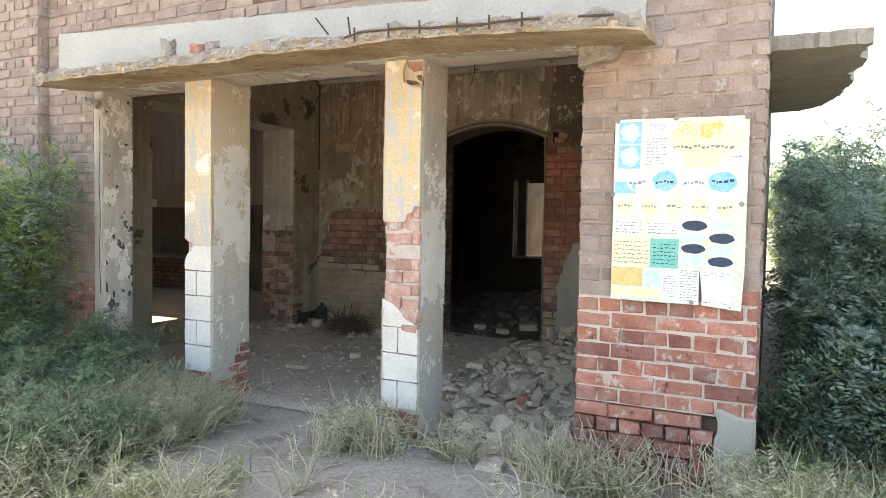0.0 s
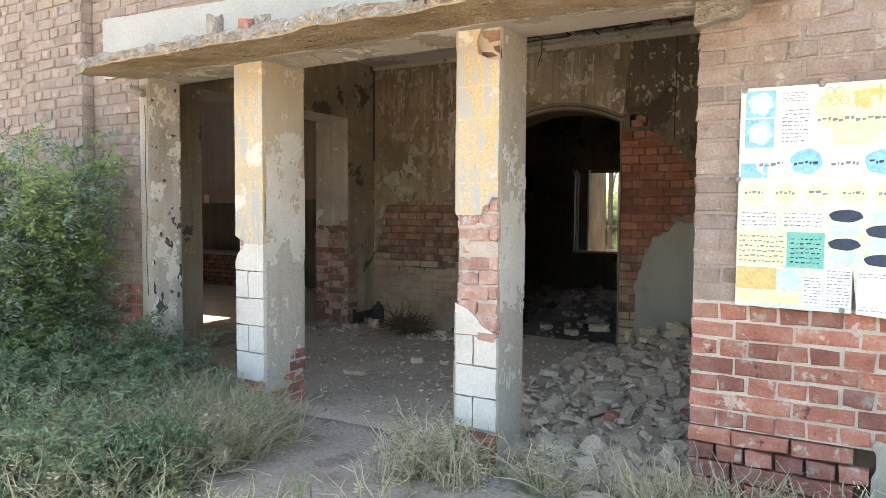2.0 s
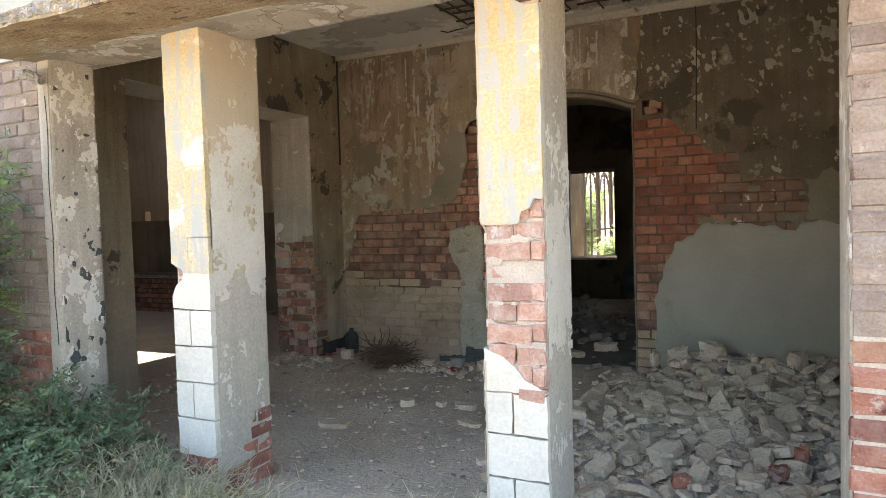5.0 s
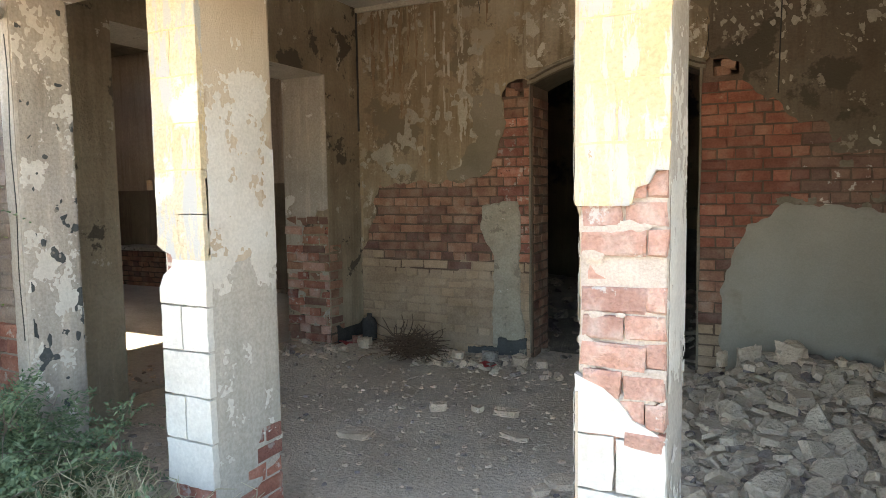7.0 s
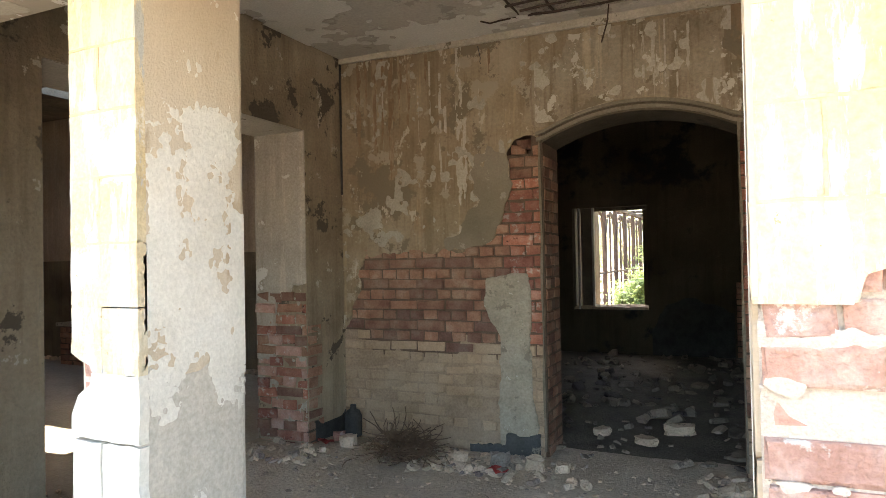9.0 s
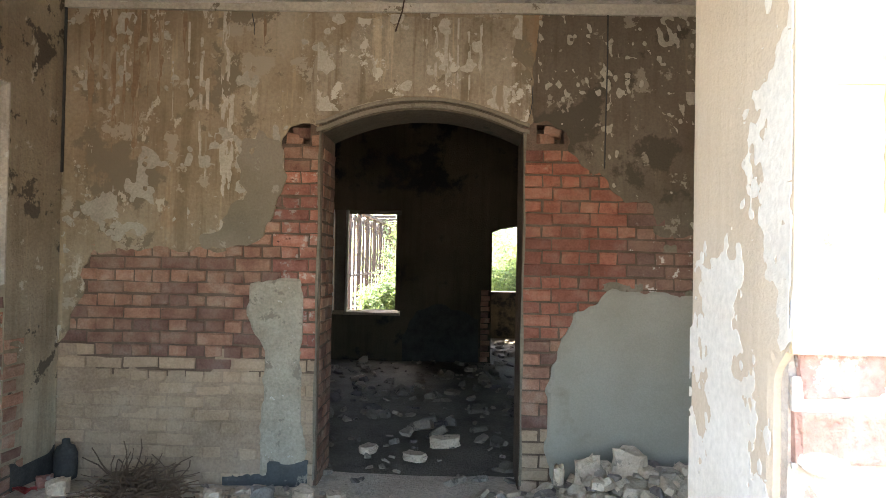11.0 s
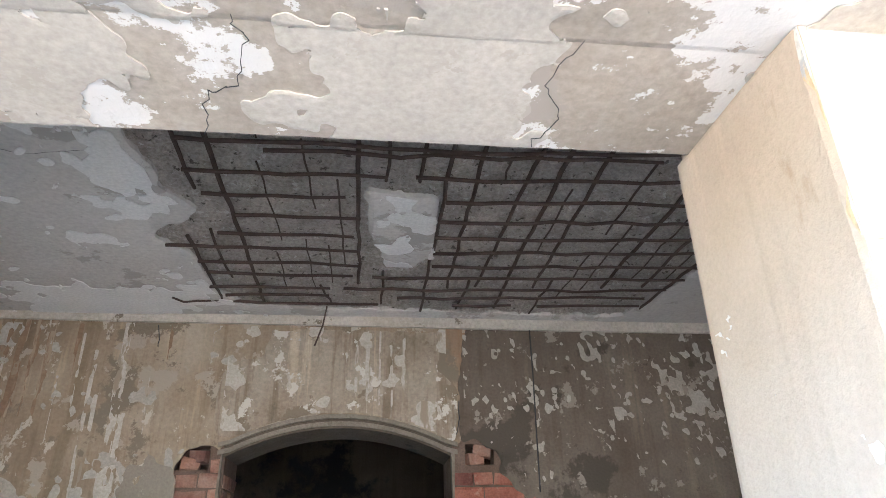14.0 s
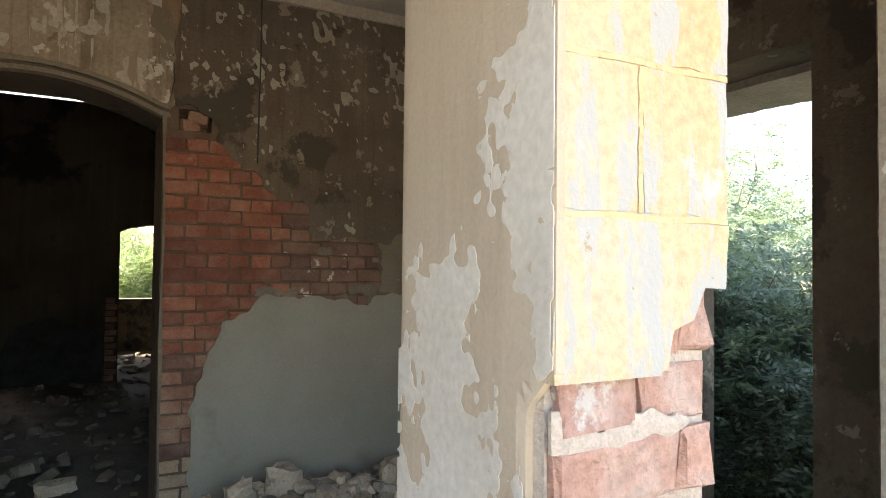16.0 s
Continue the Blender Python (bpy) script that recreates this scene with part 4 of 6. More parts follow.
# ---- columns: scored plaster blocks over brick ----
M_EDGE = material("broken_pale_concrete", [(0.30, 0.275, 0.235), (0.48, 0.45, 0.41)], 14, 50, bump=0.9, bump_size=0.01)


def outline(pts, seed, amount=0.0025):
    """Chip an outline a little."""
    r = random.Random(seed)
    res = []
    for (x0, z0), (x1, z1) in zip(pts, pts[1:] + pts[:1]):
        n = max(1, int(math.hypot(x1 - x0, z1 - z0) / 0.03))
        for k in range(n):
            res.append((x0 + (x1 - x0) * k / n + r.uniform(-amount, amount), z0 + (z1 - z0) * k / n + r.uniform(-amount, amount)))
    return res


def block(col, pts, y, mat, seed):
    bm = bmesh.new()
    prism(bm, outline(pts, seed, 0.0028), y, y + (0.012 if mat is M_YELLOW else 0.03))
    cx, cz = sum(p[0] for p in pts) / len(pts), sum(p[1] for p in pts) / len(pts)
    if mat is M_YELLOW:
        lo, hi = (-1.846, -1.604) if cx > -2.5 else (-3.476, -3.234)
        prism(bm, [(min(max(x + 0.0046 * (1 if x > cx else -1), lo), hi), z + 0.0046 * (1 if z > cz else -1)) for x, z in pts], y + 0.0013 + 0.0004 * (seed % 2), y + 0.03)
    part("plaster_block", bm, mat, col)


def rect(x0, x1, z0, z1, g=0.0042):
    return [(x0 + g * (x0 > -9), z0 + g), (x1 - g, z0 + g), (x1 - g, z1 - g), (x0 + g, z1 - g)]


def column(name, x0, x1, y1, top, rows, label):
    col = tagged(box(name, x0 + 0.012, x1 - 0.012, 3.688, y1 - 0.02, -0.06, top, M_MORTAR), label, "column", "veranda columns", "structure")
    s = 0
    for z0, z1, kind, mat in rows:
        s += 1
        if kind == "full":
            block(col, rect(x0, x1, z0, z1), 3.66, mat, s)
        elif kind == "split":
            m = (x0 + x1) / 2 - 0.012
            block(col, rect(x0, m, z0, z1), 3.66, mat, s)
            block(col, rect(m, x1, z0, z1), 3.66, mat, s + 50)
        else:
            block(col, kind, 3.66, mat, s)
        if mat is M_YELLOW and z0 > 1.2:
            bm = bmesh.new()
            n = 9
            lower = [(x0 + 0.004 + (x1 - x0 - 0.008) * k / n, z1 - 0.0034 + 0.0012 * math.sin(5 * k + s)) for k in range(n + 1)]
            if z1 < 2.2:
                prism(bm, lower + [(x, z + 0.0062) for x, z in lower[::-1]], 3.6594, 3.664)
            if kind == "split":
                side = [(m + 0.0012 * math.sin(3 * k + s), z0 + 0.004 + (z1 - z0 - 0.008) * k / n) for k in range(n + 1)]
                prism(bm, [(x - 0.003, z) for x, z in side] + [(x + 0.003, z) for x, z in side[::-1]], 3.6594, 3.664)
            if bm.faces:
                part("pointing", bm, M_JOINT, col)
            else:
                bm.free()
    return col


Y, W = M_YELLOW, M_WHITEWASH
col_a = column("column_a", -1.85, -1.60, 4.02, 2.27, [
    (0.176, 0.345, "split", W), (0.345, 0.51, "full", W), (0.51, 0.67, "split", W),
    (0.67, 0.835, [(-1.848, 0.672), (-1.605, 0.672), (-1.64, 0.70), (-1.69, 0.72), (-1.73, 0.77), (-1.77, 0.80), (-1.848, 0.835)], W),
    (1.296, 1.459, [(-1.848, 1.298), (-1.70, 1.298), (-1.69, 1.345), (-1.66, 1.355), (-1.64, 1.385), (-1.603, 1.385), (-1.602, 1.457), (-1.848, 1.457)], Y),
    (1.459, 1.62, "split", Y), (1.62, 1.785, "full", Y), (1.785, 1.95, "split", Y),
    (1.95, 2.27, [(-1.848, 1.952), (-1.602, 1.952), (-1.603, 2.07), (-1.66, 2.08), (-1.72, 2.11), (-1.73, 2.17), (-1.70, 2.26), (-1.848, 2.26)], Y)],
    "brick column with yellow scored plaster broken away halfway up")
brickwork(col_a, 0, 3.688, -1.835, -1.607, 0.62, 1.40, lambda u, z: M_BRICK_CHALK if not 1.05 < z < 1.13 else None, seed=21, proud=0.018, wild=2.8, phase=0)
brickwork(col_a, 0, 3.688, -1.825, -1.607, 1.0, 1.2, lambda u, z: M_BRICK_CHALK if 1.05 < z < 1.13 else None, seed=27, proud=-0.004, wild=2, phase=0)
sheet("mortar_smear", on_y(3.679), -1.84, -1.607, 0.68, 1.30, 0.007, lambda u, v: 0.6 * fbm(u * 0.6, v, 16, 141) + 0.4 * fbm(u, v, 40, 143) + 0.12 * np.cos(v / COURSE * 6.2832) > 0.615, 0.007, M_MORTAR, col_a, "pale mortar smears", relief=0.003)
brickwork(col_a, 0, 3.688, -1.84, -1.607, 0.0, 0.17, lambda u, z: M_BRICK, seed=22, proud=0.012, wild=1.5)
brickwork(col_a, 0, 3.688, -1.72, -1.607, 2.08, 2.24, lambda u, z: M_BRICK_OLD, seed=23, proud=0.002, wild=1.5)
col_b = column("column_b", -3.48, -3.23, 4.055, 2.29, [
    (0.215, 0.40, "full", W), (0.40, 0.575, "split", W), (0.575, 0.75, "full", W), (0.75, 0.925, "split", W),
    (0.925, 1.10, [(-3.478, 0.928), (-3.232, 0.928), (-3.232, 1.097), (-3.40, 1.097), (-3.41, 1.065), (-3.455, 1.04), (-3.478, 0.99)], W),
    (1.10, 1.268, [(-3.355, 1.103), (-3.232, 1.103), (-3.232, 1.266), (-3.358, 1.266)], Y),
    (1.10, 1.268, [(-3.40, 1.103), (-3.363, 1.103), (-3.363, 1.266), (-3.478, 1.266), (-3.478, 1.15), (-3.445, 1.135), (-3.41, 1.12)], Y),
    (1.268, 1.434, "full", Y), (1.434, 1.604, "split", Y), (1.604, 1.775, "full", Y), (1.775, 1.945, "split", Y), (1.945, 2.29, "full", Y)],
    "brick column with yellow and white scored plaster blocks")
brickwork(col_b, 0, 3.688, -3.465, -3.24, 0.0, 0.22, lambda u, z: M_BRICK, seed=24, proud=0.018, wild=2)
brickwork(col_b, 0, 3.688, -3.465, -3.24, 0.93, 1.2, lambda u, z: M_BRICK_CHALK, seed=25, proud=0.004, wild=1)
brickwork(col_b, 90, -3.242, 3.72, 4.05, 0.0, 0.40, lambda u, z: M_BRICK if u > 3.86 - 0.5 * (0.3 - z) or z < 0.1 else None, seed=26, proud=0.004, wild=1.5)


def side_layers(col, x, sgn, y0, y1, top, base, low, flake, seed, split=1.12, foot=0.05, taper=0.0, torn=None):
    """Plaster on a column's side: a lower cement coat, an upper coat, and flaking limewash over it."""
    order = lambda lift: (lambda u, v, w: (x + taper * (u - y0) + sgn * (w + lift), u, v))
    front = lambda u, v: u > y0 + 0.009 * (fbm(u * 0.2, v, 30, seed + 13) - 0.35) + (0.0 if not torn else 0.045 * np.clip((torn[1] - v) / 0.04, 0, 1) * np.clip((v - torn[0]) / 0.04, 0, 1))
    edge = lambda u, v: split + 0.10 * (fbm(u, v, 9, seed) - 0.5) * 2
    floor_edge = lambda u, v: foot + 0.12 * fbm(u, v, 11, seed + 5) + 0.28 * np.clip((u - y0) / (y1 - y0) - 0.45, 0, 1) * (low is not base)
    sheet("side_plaster", order(-0.006), y0, y1, 0.0, top, 0.014, lambda u, v: (v < edge(u, v) + 0.02) & (v > floor_edge(u, v)) & front(u, v), 0.010, low, col, seed=seed)
    sheet("side_plaster_upper", order(-0.006), y0, y1, 0.0, top, 0.012, lambda u, v: (v > edge(u, v)) & front(u, v), 0.013, base, col, seed=seed + 2)
    sheet("limewash_flakes", order(0.0068), y0, y1, 0.3, top - 0.05, 0.0042,
          lambda u, v: (0.74 * fbm(u, v * 0.75, 9, seed + 3, 7) + 0.26 * fbm(u, v, 70, seed + 9, 3) + flake(u, v) > 0.63) & front(u, v), 0.0012, M_WHITEWASH, col, "peeling limewash")


M_COLGREY = material("smooth_grey_render", [(0.43, 0.395, 0.34), (0.50, 0.465, 0.405)], 2, 70, bump=0.15, streak=0.15)
M_COLWARM = material("beige_column_plaster", [(0.44, 0.355, 0.26), (0.51, 0.43, 0.33), (0.55, 0.475, 0.375)], 1.8, 120, bump=0.22, streak=0.18, speckle=0.18, patches=[((0.40, 0.31, 0.215), 6, 0.60, 0.66, (1.0, 1.0, 0.4))])
side_layers(col_b, -3.242, 1, 3.675, 4.05, 2.28, M_COLWARM, M_COLGREY, lambda u, v: 0.20 * np.exp(-((v - 1.25) / 0.22) ** 2) + 0.07 * np.exp(-((v - 1.6) / 0.3) ** 2) - 0.02, 61)
side_layers(col_a, -1.612, 1, 3.70, 4.015, 2.26, M_COLSIDE, M_COLGREY, lambda u, v: 0.18 * np.exp(-((v - 1.0) / 0.35) ** 2) - 0.03, 71, split=0.85, foot=-0.05)
side_layers(col_a, -1.8435, -1, 3.6585, 4.003, 2.25, M_COLWARM, M_COLWARM, lambda u, v: 0.19 * np.clip((3.70 + 0.75 * (1.78 - v) - u) / 0.10, -0.7, 1) + 0.20 * np.exp(-((v - 2.08) / 0.09) ** 2 - ((u - 3.84) / 0.06) ** 2) - 0.02, 81, split=1.0, foot=-0.05, torn=(0.78, 1.31))

# end post beside the brick wall
col_c = tagged(box("column_c", -4.45, -4.352, 3.675, 3.93, -0.06, 2.28, M_COLGREY), "peeling whitewashed end post beside the brick wall", "column", "veranda columns", "structure")
side_layers(col_c, -4.352, 1, 3.67, 3.935, 2.26, M_COLSIDE, M_COLGREY, lambda u, v: 0.12 * np.exp(-((v - 0.85) / 0.3) ** 2), 91, split=0.35)
sheet("dark_flakes", lambda u, v, w: (-4.352 + 0.0075 + w, u, v), 3.69, 3.93, 0.3, 2.2, 0.007, lambda u, v: 0.5 * fbm(u, v, 9, 77, 4) + 0.5 * fbm(u, v * 0.7, 30, 79) + 0.10 * np.exp(-((v - 0.8) / 0.3) ** 2) > 0.66, 0.0035, M_BLUEGREY, col_c, "dark bare flakes")
sheet("front_strip", on_y(3.675), -4.45, -4.352, 0.0, 2.2, 0.012, lambda u, v: u > -4.445 + 0.02 * fbm(u, v, 5, 3), 0.014, M_COLSIDE, col_c, "whitewashed corner strip")
bm = bmesh.new()
tube(bm, [(-4.372 + 0.006 * math.sin(11 * z), 3.662, z) for z in np.linspace(0.7, 2.05, 20)], 0.004, sides=4)
part("crack", bm, M_TAR, col_c)
bm = bmesh.new()
tube(bm, [(-4.50, 3.62, 2.17), (-4.42, 3.60, 2.16), (-4.33, 3.62, 2.12)], 0.03, 0.026, sides=7)
part("corbel_stone", bm, M_EDGE, col_c, "broken corbel stone")

# ---- corner pier ----
pier = tagged(box("pier", -0.655, 0.188, 3.6695, 4.0, 0.385, 0.935, M_MORTAR), "brick corner pier, red below and weathered pink above", "pier", kind="structure")
box("upper_core", -0.655, 0.188, 3.6695, 4.0, 0.935, 3.6, M_JOINT_PINK, pier, "weathered pink pier core")
box("pier_foot", -0.635, 0.17, 3.70, 3.99, -0.1, 0.385, M_MORTAR_DARK, pier, "crumbled pier foot")


def pier_brick(u, z):
    if u > -0.02 + 0.06 * math.sin(9 * z) and z < 0.36:
        return None
    if u < -0.55 and 0.86 < z < 1.0:
        return M_BRICK_OLD if z < 0.94 else None
    return M_BRICK if z < 0.93 + 0.05 * math.sin(3 * u + 1) else M_BRICK_PALE


brickwork(pier, 0, 3.672, -0.665, 0.205, 0.0, 3.35, pier_brick, seed=31, proud=0.009, wild=0.7, phase=1)
brickwork(pier, 90, 0.188, 3.69, 4.0, 0.0, 3.35, lambda u, z: M_BRICK if z < 0.9 else M_BRICK_PALE, seed=33, proud=0.010, phase=0)
sheet("foot_cement", on_y(3.665), -0.1, 0.20, -0.05, 0.52, 0.015, lambda u, v: (u > 0.0 + 0.05 * fbm(u, v, 8, 3)) & (v < 0.36 + 0.13 * (u > 0.02) * fbm(u, v, 6, 9)), 0.02, M_CEMENT, pier, "grey cement repair at the foot")
sheet("inner_plaster", lambda u, v, w: (-0.655 - w, u, v), 3.69, 4.0, 0.0, 2.24, 0.02, lambda u, v: fbm(u, v, 5, 13) > 0.24, 0.010, M_COLSIDE, pier, "dark patchy plaster")
sheet("back_plaster", lambda u, v, w: (u, 4.0 + w, v), -0.655, 0.18, 0.0, 2.9, 0.03, lambda u, v: fbm(u, v, 4, 15) > 0.2, 0.010, M_GREYWALL, pier, "dark patchy plaster")
bm = bmesh.new()
prism(bm, outline([(-0.67, 2.10), (-0.50, 2.12), (-0.42, 2.20), (-0.42, 2.27), (-0.67, 2.27)], 4, 0.008), 3.60, 3.69)
part("corbel", bm, M_EDGE, pier, "broken corbel under the slab")

# ---- brick front wall ----
brickwork(facade_west, 0, 3.685, -5.0, -4.452, 0.0, 3.3, lambda u, z: M_BRICK if z < 0.75 and (u > -4.75 or z < 0.5) else M_BRICK_PALE, seed=35, proud=0.009)
pil = tagged(box("pilaster", -5.75, -5.005, 3.60, 3.70, -0.1, 3.6, M_JOINT_PINK), "brick pilaster of the front wall", "pilaster", kind="structure")
brickwork(facade_west, 0, 3.685, -7.3, -5.75, 1.0, 3.3, lambda u, z: M_BRICK_PALE, seed=39, proud=0.009)
brickwork(pil, 0, 3.60, -5.75, -5.0, 0.0, 3.3, lambda u, z: M_BRICK_PALE, seed=36, proud=0.009)
brickwork(pil, 90, -5.005, 3.60, 3.69, 0.0, 3.3, lambda u, z: M_BRICK_PALE, seed=37, proud=0.006)
brickwork(facade_top, 0, 3.69, -4.44, -0.668, 2.44, 3.35, lambda u, z: (M_BRICK_PALE if random.random() > 0.05 else M_BRICK_OLD) if z > 2.74 - 0.05 * (u + 4.83) else None, seed=38, proud=0.009)
bm = bmesh.new()
prism(bm, outline([(-4.83, 2.272), (-0.355, 2.262), (-0.355, 2.49), (-1.8, 2.57), (-4.83, 2.71)], 9, 0.004), 3.652, 3.674)
part("plaster_band", bm, M_BAND, facade_top, "pale plaster band")


# ---- projecting slabs ----
def under(x):
    return 2.195 - 0.05 * max(0.0, x + 1.5)


def slab_front(x):
    n = float(fbm(np.array([x]), np.array([0.7]), 4, 51, 6)[0]) - 0.5
    return 3.13 + 0.09 * n + 0.10 * max(0.0, -4.2 - x) / 0.25 + 0.05 * max(0.0, x + 0.45) / 0.15


nx, ny = 150, 16
verts, faces = [], []
for i in range(nx + 1):
    x = -4.46 + (4.46 - 0.30) * i / nx
    for lay in range(2):
        for j in range(ny + 1):
            y = slab_front(x) + (3.70 - slab_front(x)) * j / ny
            rough = (float(fbm(np.array([x]), np.array([y]), 7, 53 + lay)[0]) - 0.5)
            z = under(x) + 0.02 * rough * min(1.0, max(0.1, (0.62 - j / ny) / 0.2)) + 0.05 * (j / ny) if lay == 0 else under(x) + 0.062 + 0.03 * rough
            verts.append((x, y, z))
w = ny + 1
for i in range(nx):
    a, b = i * 2 * w, (i + 1) * 2 * w
    for j in range(ny):
        faces.append((a + j, a + j + 1, b + j + 1, b + j))
        faces.append((a + w + j, b + w + j, b + w + j + 1, a + w + j + 1))
    faces.append((a, b, b + w, a + w))
    faces.append((a + ny, a + w + ny, b + w + ny, b + ny))
for a in (0, nx * 2 * w):
    for j in range(ny):
        faces.append((a + j, a + w + j, a + w + j + 1, a + j + 1))
slab = tagged(link_mesh("canopy_slab", verts, faces, M_SLAB), "cracked concrete canopy slab with a broken front edge", "canopy slab", kind="structure")
verts, faces = [], []
for i in range(221):
    x = -4.46 + (4.46 - 0.30) * i / 220
    for j in range(6):
        n = lattice(np.array([x]), np.array([j * 0.13]), 28, 57)[0] - 0.5
        z = under(x) + 0.002 + 0.064 * j / 5 + (0.05 * (lattice(np.array([x]), np.array([1.0]), 9, 59)[0] - 0.4) if j == 5 else 0)
        verts.append((x, slab_front(x) - 0.006 + 0.034 * n + (0.012 if j in (0, 5) else 0), z))
for i in range(220):
    for j in range(5):
        a = i * 6 + j
        faces.append((a, a + 6, a + 7, a + 1))
link_mesh("broken_edge", verts, faces, M_EDGE, slab)["label"] = "broken pale concrete edge"
bm = bmesh.new()
tube(bm, [(x, slab_front(x) - 0.016, under(x) + 0.045 + 0.006 * math.sin(7 * x)) for x in np.linspace(-1.78, -0.72, 18)], 0.006, sides=5)
tube(bm, [(-0.55, slab_front(-0.55) - 0.02, under(-0.55) + 0.05), (-0.40, slab_front(-0.4) - 0.02, under(-0.4) + 0.05)], 0.006, sides=5)
for x in (-1.70, -1.50, -1.32, -1.12, -0.96, -0.80):
    tube(bm, [(x, slab_front(x) - 0.02, under(x) + 0.015), (x, slab_front(x) - 0.022, under(x) + 0.08)], 0.005, sides=5)
tube(bm, [(-1.90, slab_front(-1.9) + 0.02, under(-1.9) + 0.08), (-1.97, slab_front(-1.9), under(-1.9) + 0.17)], 0.005, sides=5)
tube(bm, [(-1.75, slab_front(-1.75), under(-1.7) + 0.06), (-1.765, slab_front(-1.75), under(-1.7) + 0.15)], 0.005, sides=5)
part("bare_reinforcement", bm, M_STEEL, slab, "rusty bars along the broken edge")


slab_under = lambda drop: (lambda u, v, w: (u, v, 2.195 - 0.05 * np.maximum(0.0, u + 1.5) + 0.05 * (v - 3.13) / 0.57 - drop - w))
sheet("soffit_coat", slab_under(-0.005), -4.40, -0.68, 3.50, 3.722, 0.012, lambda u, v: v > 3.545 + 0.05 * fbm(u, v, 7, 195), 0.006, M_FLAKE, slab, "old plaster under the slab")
sheet("soffit_limewash", slab_under(0.0015), -4.40, -0.68, 3.50, 3.722, 0.0065, lambda u, v: (v > 3.555 + 0.05 * fbm(u, v, 7, 195)) & (0.78 * fbm(u, v * 1.4, 3.2, 161, 6) + 0.22 * fbm(u, v, 30, 167) > 0.525), 0.003, M_LIME_SOFFIT, slab, "peeling white limewash")


def chunk(name, at, size, mat, seed, label, category, group="", turn=0.0):
    """A broken lump: a box with knocked-off corners."""
    r = random.Random(seed)
    bm = bmesh.new()
    add_box(bm, -size[0] / 2, size[0] / 2, -size[1] / 2, size[1] / 2, 0, size[2])
    bmesh.ops.subdivide_edges(bm, edges=bm.edges[:], cuts=2, use_grid_fill=True)
    for v in bm.verts:
        q = 1 - 0.16 * sum(abs(a) > 0.45 * b for a, b in ((v.co.x, size[0]), (v.co.y, size[1])))
        v.co.x = v.co.x * q + r.uniform(-0.06, 0.06) * size[0]
        v.co.y = v.co.y * q + r.uniform(-0.06, 0.06) * size[1]
        if v.co.z > 0.01:
            v.co.z += r.uniform(-0.16, 0.10) * size[2]
    ob = part(name, bm, mat)
    ob.matrix_basis = pose(*at, 0, 0, turn)
    return tagged(ob, label, category, group)


chunk("concrete_block", (-3.12, 3.20, 2.262), (0.10, 0.08, 0.12), M_EDGE, 1, "small grey concrete block standing on the canopy slab", "concrete block")
chunk("brick_fragment", (-2.90, 3.22, 2.262), (0.11, 0.07, 0.07), M_BRICK, 2, "broken red brick lying on the canopy slab", "brick")
chunk("rubble_stone", (-2.78, 3.22, 2.262), (0.10, 0.07, 0.075), M_EDGE, 3, "pale grey stone lying on the canopy slab", "stone")

bm = bmesh.new()
east_pts = [(0.20, 3.97), (0.64, 3.97), (0.60, 4.2), (0.66, 4.4), (0.60, 4.65), (0.65, 4.9), (0.62, 5.2), (0.60, 5.5), (0.52, 5.8), (0.40, 5.95), (0.20, 6.0)]
east_pts = [(x, y) for x, y in outline(east_pts, 7, 0.012)]
lo = [bm.verts.new((max(x, 0.198), y, 2.175)) for x, y in east_pts]
hi = [bm.verts.new((max(x, 0.198), y, 2.25)) for x, y in east_pts]
bm.faces.new(lo[::-1])
bm.faces.new(hi)
for k in range(len(lo)):
    q = (k + 1) % len(lo)
    bm.faces.new([lo[k], lo[q], hi[q], hi[k]])
bmesh.ops.recalc_face_normals(bm, faces=bm.faces[:])
east_slab = tagged(part("side_canopy_slab", bm, M_SLAB_GREY := material("grey_slab", [(0.24, 0.22, 0.19), (0.33, 0.31, 0.28)], 4, 50, bump=0.6)), "grey concrete canopy slab with a jagged outer edge", "canopy slab", kind="structure")

# ---- poster ----
PX, PZ, PW, PH = -0.487, 1.825, 0.614, 0.905


def pp(x, y):
    """Poster grid (0..485 across, 0..660 down) to the wall."""
    return PX + PW * x / 485, PZ - PH * y / 660 - 0.008 * x / 485


poster = tagged(new("poster"), "torn printed event poster pinned to the brick pier", "poster")
poster.location = (PX, 3.65, PZ - PH)
poster_inv = Matrix.Translation((-PX, -3.65, -(PZ - PH)))


def plates(name, panels, lift, mat):
    """One flat printed part for each panel (a polygon, or a list of polygons)."""
    for panel in panels:
        plate(name, [panel] if isinstance(panel[0], tuple) else panel, lift, mat)


def plate(name, shapes, lift, mat):
    bm = bmesh.new()
    for pts in shapes:
        vs = []
        for x, y in pts:
            u, z = pp(x, y)
            bend = 0.004 * math.sin(5 * u + 3 * z) + 0.012 * max(0.0, (y - 560) / 100) ** 2 * (0.4 + 0.6 * (x > 330))
            vs.append(bm.verts.new((u, 3.646 - lift - bend, z)))
        bm.faces.new(vs)
    bmesh.ops.transform(bm, matrix=poster_inv, verts=bm.verts[:])
    bmesh.ops.recalc_face_normals(bm, faces=bm.faces[:])
    return part(name, bm, mat, poster)


